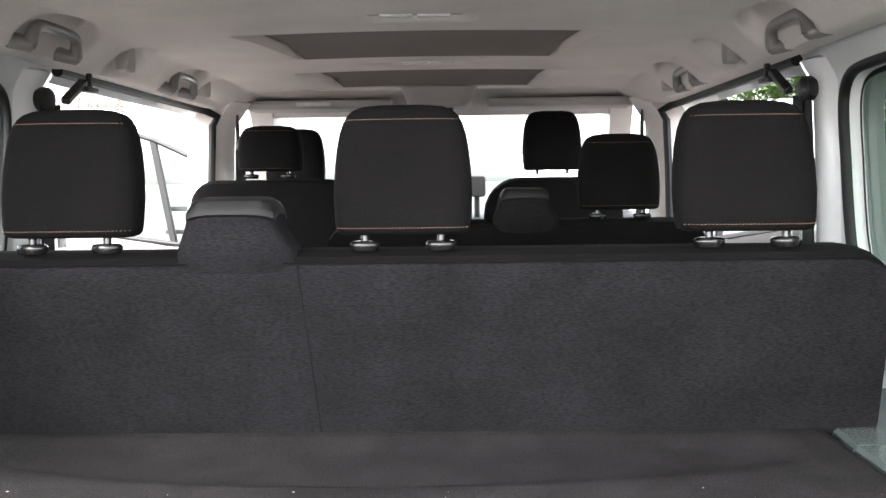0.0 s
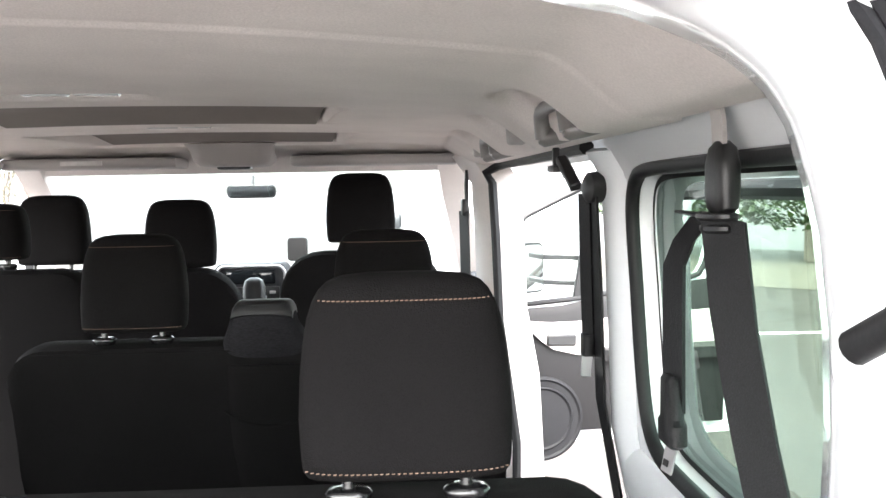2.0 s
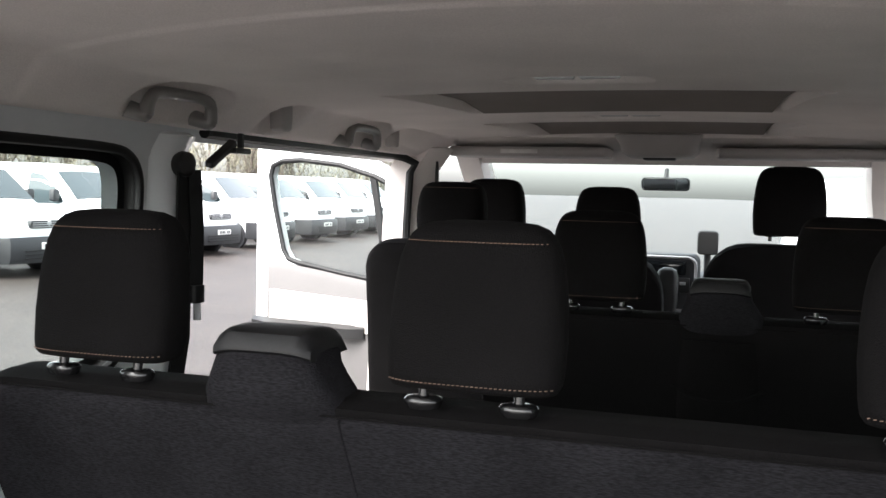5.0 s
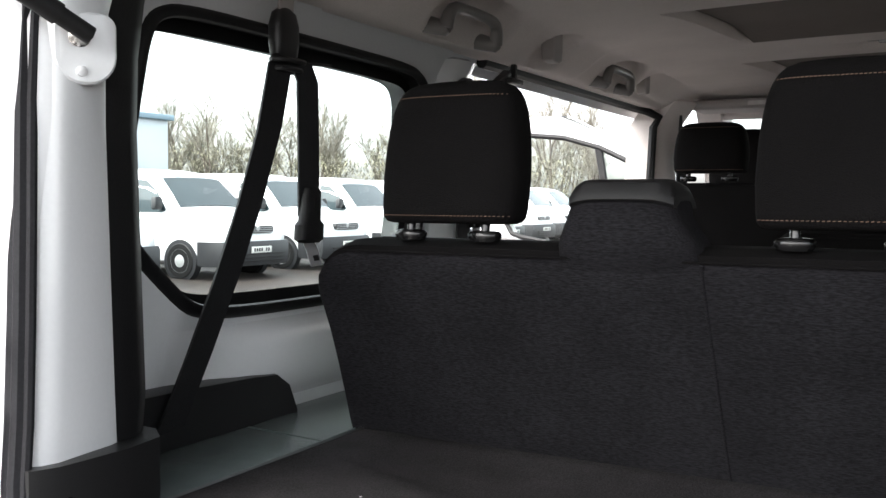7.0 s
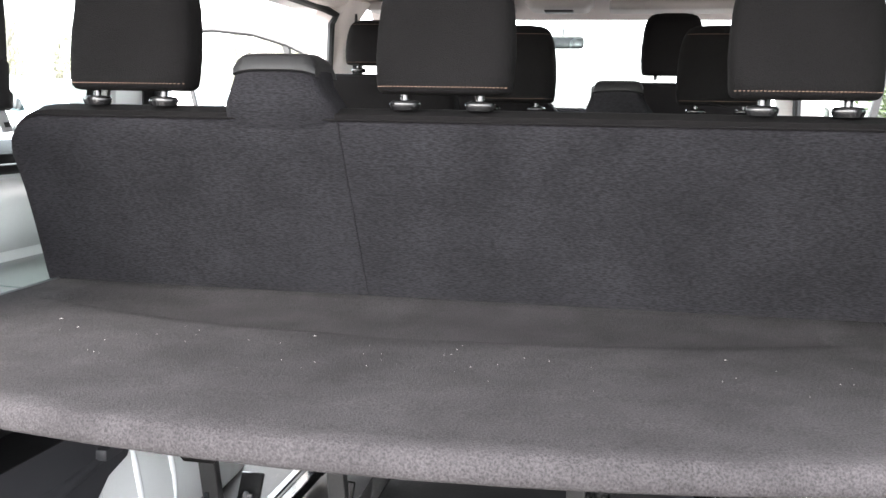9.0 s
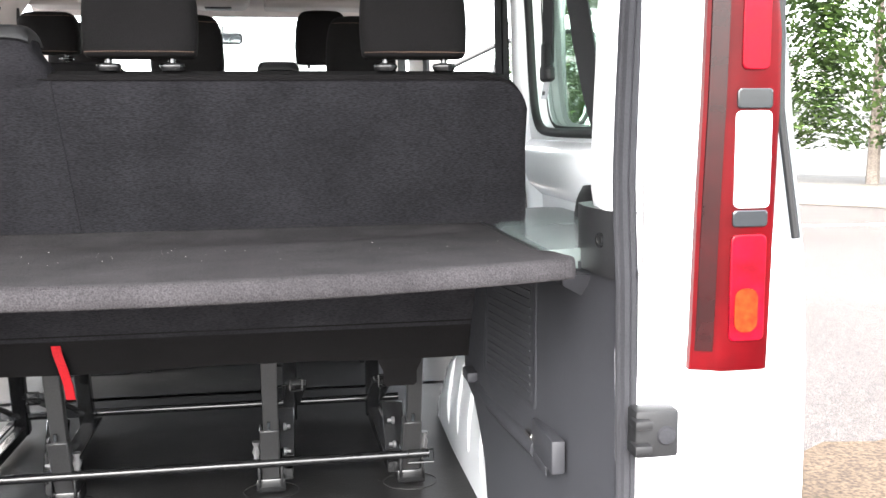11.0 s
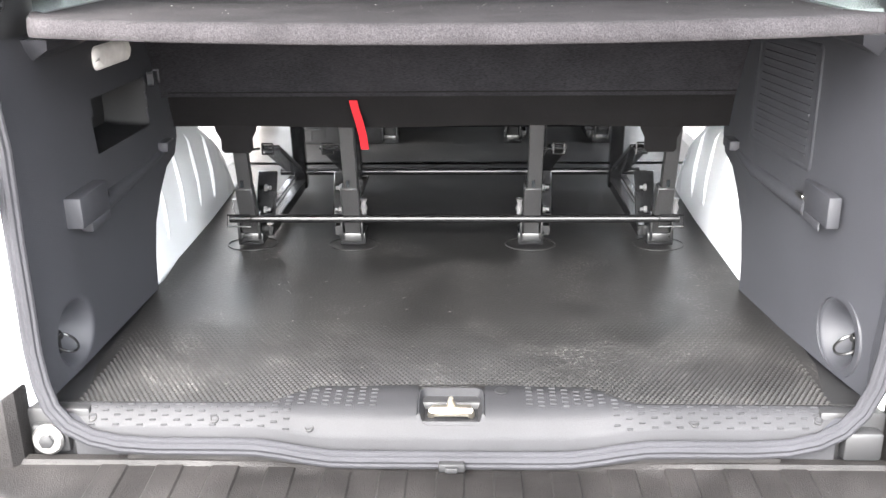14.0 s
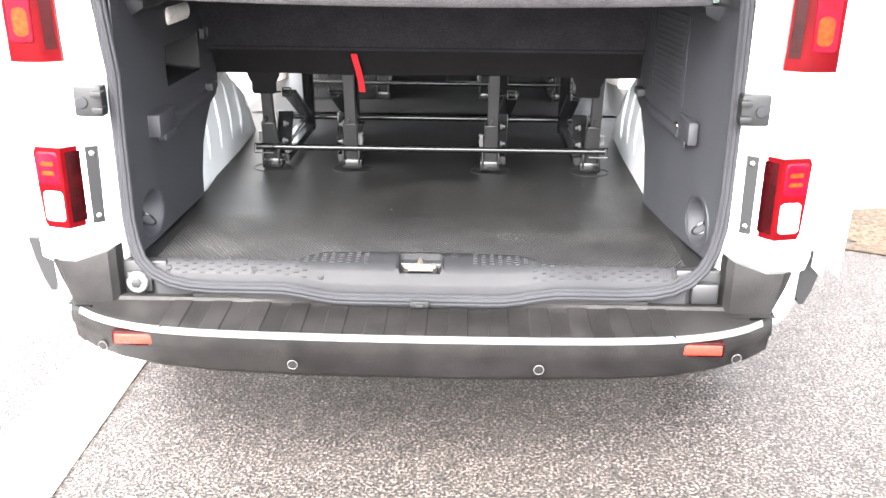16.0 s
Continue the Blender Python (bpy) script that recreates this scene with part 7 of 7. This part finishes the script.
def bare_tree(seed, h):
    """A leafless tree: tapered trunk, limbs and many fine twigs."""
    rnd = random.Random(seed)
    t = thing("bare_tree", (0, 0, 0), "leafless winter tree with fine brown twigs", "tree", "bare trees")
    trunk, twigs = bmesh.new(), bmesh.new()

    def grow(p, d, length, r, depth):
        q = p + d * length
        tgt = trunk if depth < 2 else twigs
        bend = Vector((rnd.uniform(-1, 1), rnd.uniform(-1, 1), 0)) * length * 0.06
        if depth < 3:
            tube(tgt, [p, (p + q) / 2 + bend, q], [r, r * 0.8, r * 0.5], 5 if depth < 2 else 3)
        else:
            tube(tgt, [p, q], [r, r * 0.6], 3)
        if depth >= 5:
            return
        for _ in (6, 5, 4, 3, 3)[depth] * (0,):
            nd = (d * 1.15 + Vector((rnd.uniform(-1, 1), rnd.uniform(-1, 1), rnd.uniform(-0.1, 0.8))) * 0.7).normalized()
            f = rnd.uniform(0.3, 1.0)
            grow(p + (q - p) * f, nd, length * rnd.uniform(0.46, 0.68), max(0.0065, r * 0.5), depth + 1)

    grow(Vector((0, 0, -0.3)), Vector((0, 0, 1)), h * 0.44, h * 0.011, 0)
    part("trunk", trunk, M_BARK, t)
    part("crown", twigs, M_TWIG, t)
    return t


random.seed(11)
stock = [bare_tree(s, h) for s, h in ((1, 7.5), (2, 6.5), (3, 8.5))]
for i, tr in enumerate(stock):
    tr.matrix_basis = pose(-34 + 6 * i, 44, 0.7)
for i in range(44):
    x = -48 + i * 0.72 + random.uniform(-1, 1)
    y = 46 + random.uniform(-4, 6) - max(0, -x - 20) * 0.35
    copy_thing(stock[i % 3], pose(x, y, ground_z(x, y) - 0.1, 0, 0, random.uniform(0, 360)) @ Matrix.Scale(random.uniform(0.8, 1.3), 4))

# scrub along the far fence
rnd = random.Random(5)
verts, faces = [], []
for i in range(70000):
    x = rnd.uniform(-60, -16)
    y = 43 + rnd.uniform(-1.5, 2.5) - max(0, -x - 20) * 0.35
    z = ground_z(x, y) + rnd.uniform(0, 1) ** 1.4 * (3.6 + 0.5 * math.sin(x * 0.7) + 0.4 * math.sin(x * 1.9))
    s = rnd.uniform(0.05, 0.15)
    a, b = rnd.uniform(0, 6.28), rnd.uniform(-1, 1)
    d1 = Vector((math.cos(a), math.sin(a), 0.5 + b)) * s * 0.8
    d2 = Vector((-math.sin(a), math.cos(a), 0.2 * b)) * (0.012 + s * 0.08)
    c = Vector((x, y, z))
    k = len(verts)
    verts += [c - d1, c + d2, c + d1, c - d2]
    faces.append((k, k + 1, k + 2, k + 3))
me = bpy.data.meshes.new("scrub")
me.from_pydata(verts, [], faces)
me.materials.append(mat("olive_scrub", (0.25, 0.24, 0.165), 0.9, grain=0.5, scale=1.5, stain=0.5, stain_scale=0.4))
tagged(new("scrub", me), "olive-brown scrub along the far edge of the yard", "scrub", kind="stuff")

# conifer hedge
M_LEAF = mat("conifer_green", (0.070, 0.120, 0.022), 0.8, dark=(0.022, 0.050, 0.008), scale=3, stain=0.5, stain_scale=1.2)


def conifer(seed, h):
    rnd = random.Random(seed)
    t = thing("hedge_conifer", (0, 0, 0), "tall green conifer of a boundary hedge with bare lower trunk", "tree", "hedge conifers")
    bm = bmesh.new()
    tube(bm, [(0, 0, -0.1), (0.02, 0, 1.5), (0, 0.03, h * 0.8)], [0.14, 0.11, 0.02], 8)
    for k in range(10):
        z = 1.0 + k * h * 0.07
        a = rnd.uniform(0, 6.28)
        tube(bm, [(0, 0, z), (math.cos(a) * 0.8, math.sin(a) * 0.8, z + 0.4)], [0.04, 0.01], 5)
    part("trunk", bm, M_BARK, t)
    verts, faces = [], []
    for i in range(13000):
        f = rnd.random() ** 0.8
        z = 0.75 + f * (h - 0.75)
        rad = 1.45 * (1 - f) ** 0.45 * (1 if f > 0.06 else 0.6) * rnd.uniform(0.66, 1.10)
        a = rnd.uniform(0, 6.28)
        rad *= 1 + 0.14 * math.sin(a * 5 + z * 3) + 0.10 * math.sin(z * 7 + a * 2)
        c = Vector((math.cos(a) * rad, math.sin(a) * rad, z))
        out = Vector((math.cos(a), math.sin(a), rnd.uniform(-0.2, 0.9))).normalized()
        side = Vector((-math.sin(a), math.cos(a), rnd.uniform(-0.5, 0.5))).normalized()
        s = rnd.uniform(0.055, 0.125)
        k = len(verts)
        verts += [c - side * s * 0.5, c + out * s * 1.5 - side * s * 0.1, c + side * s * 0.5, c - out * s * 0.4]
        faces.append((k, k + 1, k + 2, k + 3))
    me = bpy.data.meshes.new("crown")
    me.from_pydata(verts, [], faces)
    me.materials.append(M_LEAF)
    ob = new("crown", me)
    ob.parent = t
    return t


con_stock = [conifer(21, 6.2), conifer(22, 6.8)]
for i, tr in enumerate(con_stock):
    tr.matrix_basis = pose(9.35 + i * 1.25, 19.5 - i * 1.3, 0.0)
rnd = random.Random(9)
for i in range(1, 14):
    x = 5.6 + i * 1.25 + (2.6 if i > 2 else 0)
    y = 23.5 - (x - 5.6) * 1.06
    copy_thing(con_stock[i % 2], pose(x, y, 0, 0, 0, rnd.uniform(0, 360)) @ Matrix.Scale(rnd.uniform(0.9, 1.1), 4))

# verge under the hedge, loose gravel patch and far white line
M_VERGE = mat("brown_gravel", (0.090, 0.079, 0.066), 0.9, dark=(0.035, 0.025, 0.014), scale=40, bump=1.0, stain=0.3, stain_scale=1.5)
bm = bmesh.new()
sheet(bm, [[(5.0 + t * 14 + a, 22.0 - t * 14.8 + a, 0.012 + b) for a, b in ((-2.3, 0), (-1.9, 0.05), (3, 0.08))] for t in (0, 0.25, 0.5, 0.75, 1.0)])
solo("gravel_verge", bm, M_VERGE, "brown gravel verge under the conifer hedge", "verge", kind="structure")
M_PATCH = mat("dark_brown_gravel", (0.060, 0.043, 0.028), 0.9, dark=(0.018, 0.012, 0.008), scale=60, bump=1.0, stain=0.3, stain_scale=3, spec=0.2)
bm = bmesh.new()
rnd = random.Random(3)
ring = [(2.95 + (1.12 + 0.22 * rnd.random()) * math.cos(a), 2.33 + (0.46 + 0.12 * rnd.random()) * math.sin(a)) for a in [2 * math.pi * k / 36 for k in range(36)]]
bm.faces.new([bm.verts.new((x, y, 0.006)) for x, y in ring])
solo("gravel_patch", bm, M_PATCH, "patch of brown loose gravel on the tarmac", "gravel", kind="structure")
bm = bmesh.new()
bar(bm, (4.3, 10.78, 0.004), (11.5, 10.4, 0.004), 0.12, 0.004, 0, (0, 0, 1))
solo("far_road_marking", bm, M_LINE, "thin white painted line across the yard", "road marking", kind="structure")
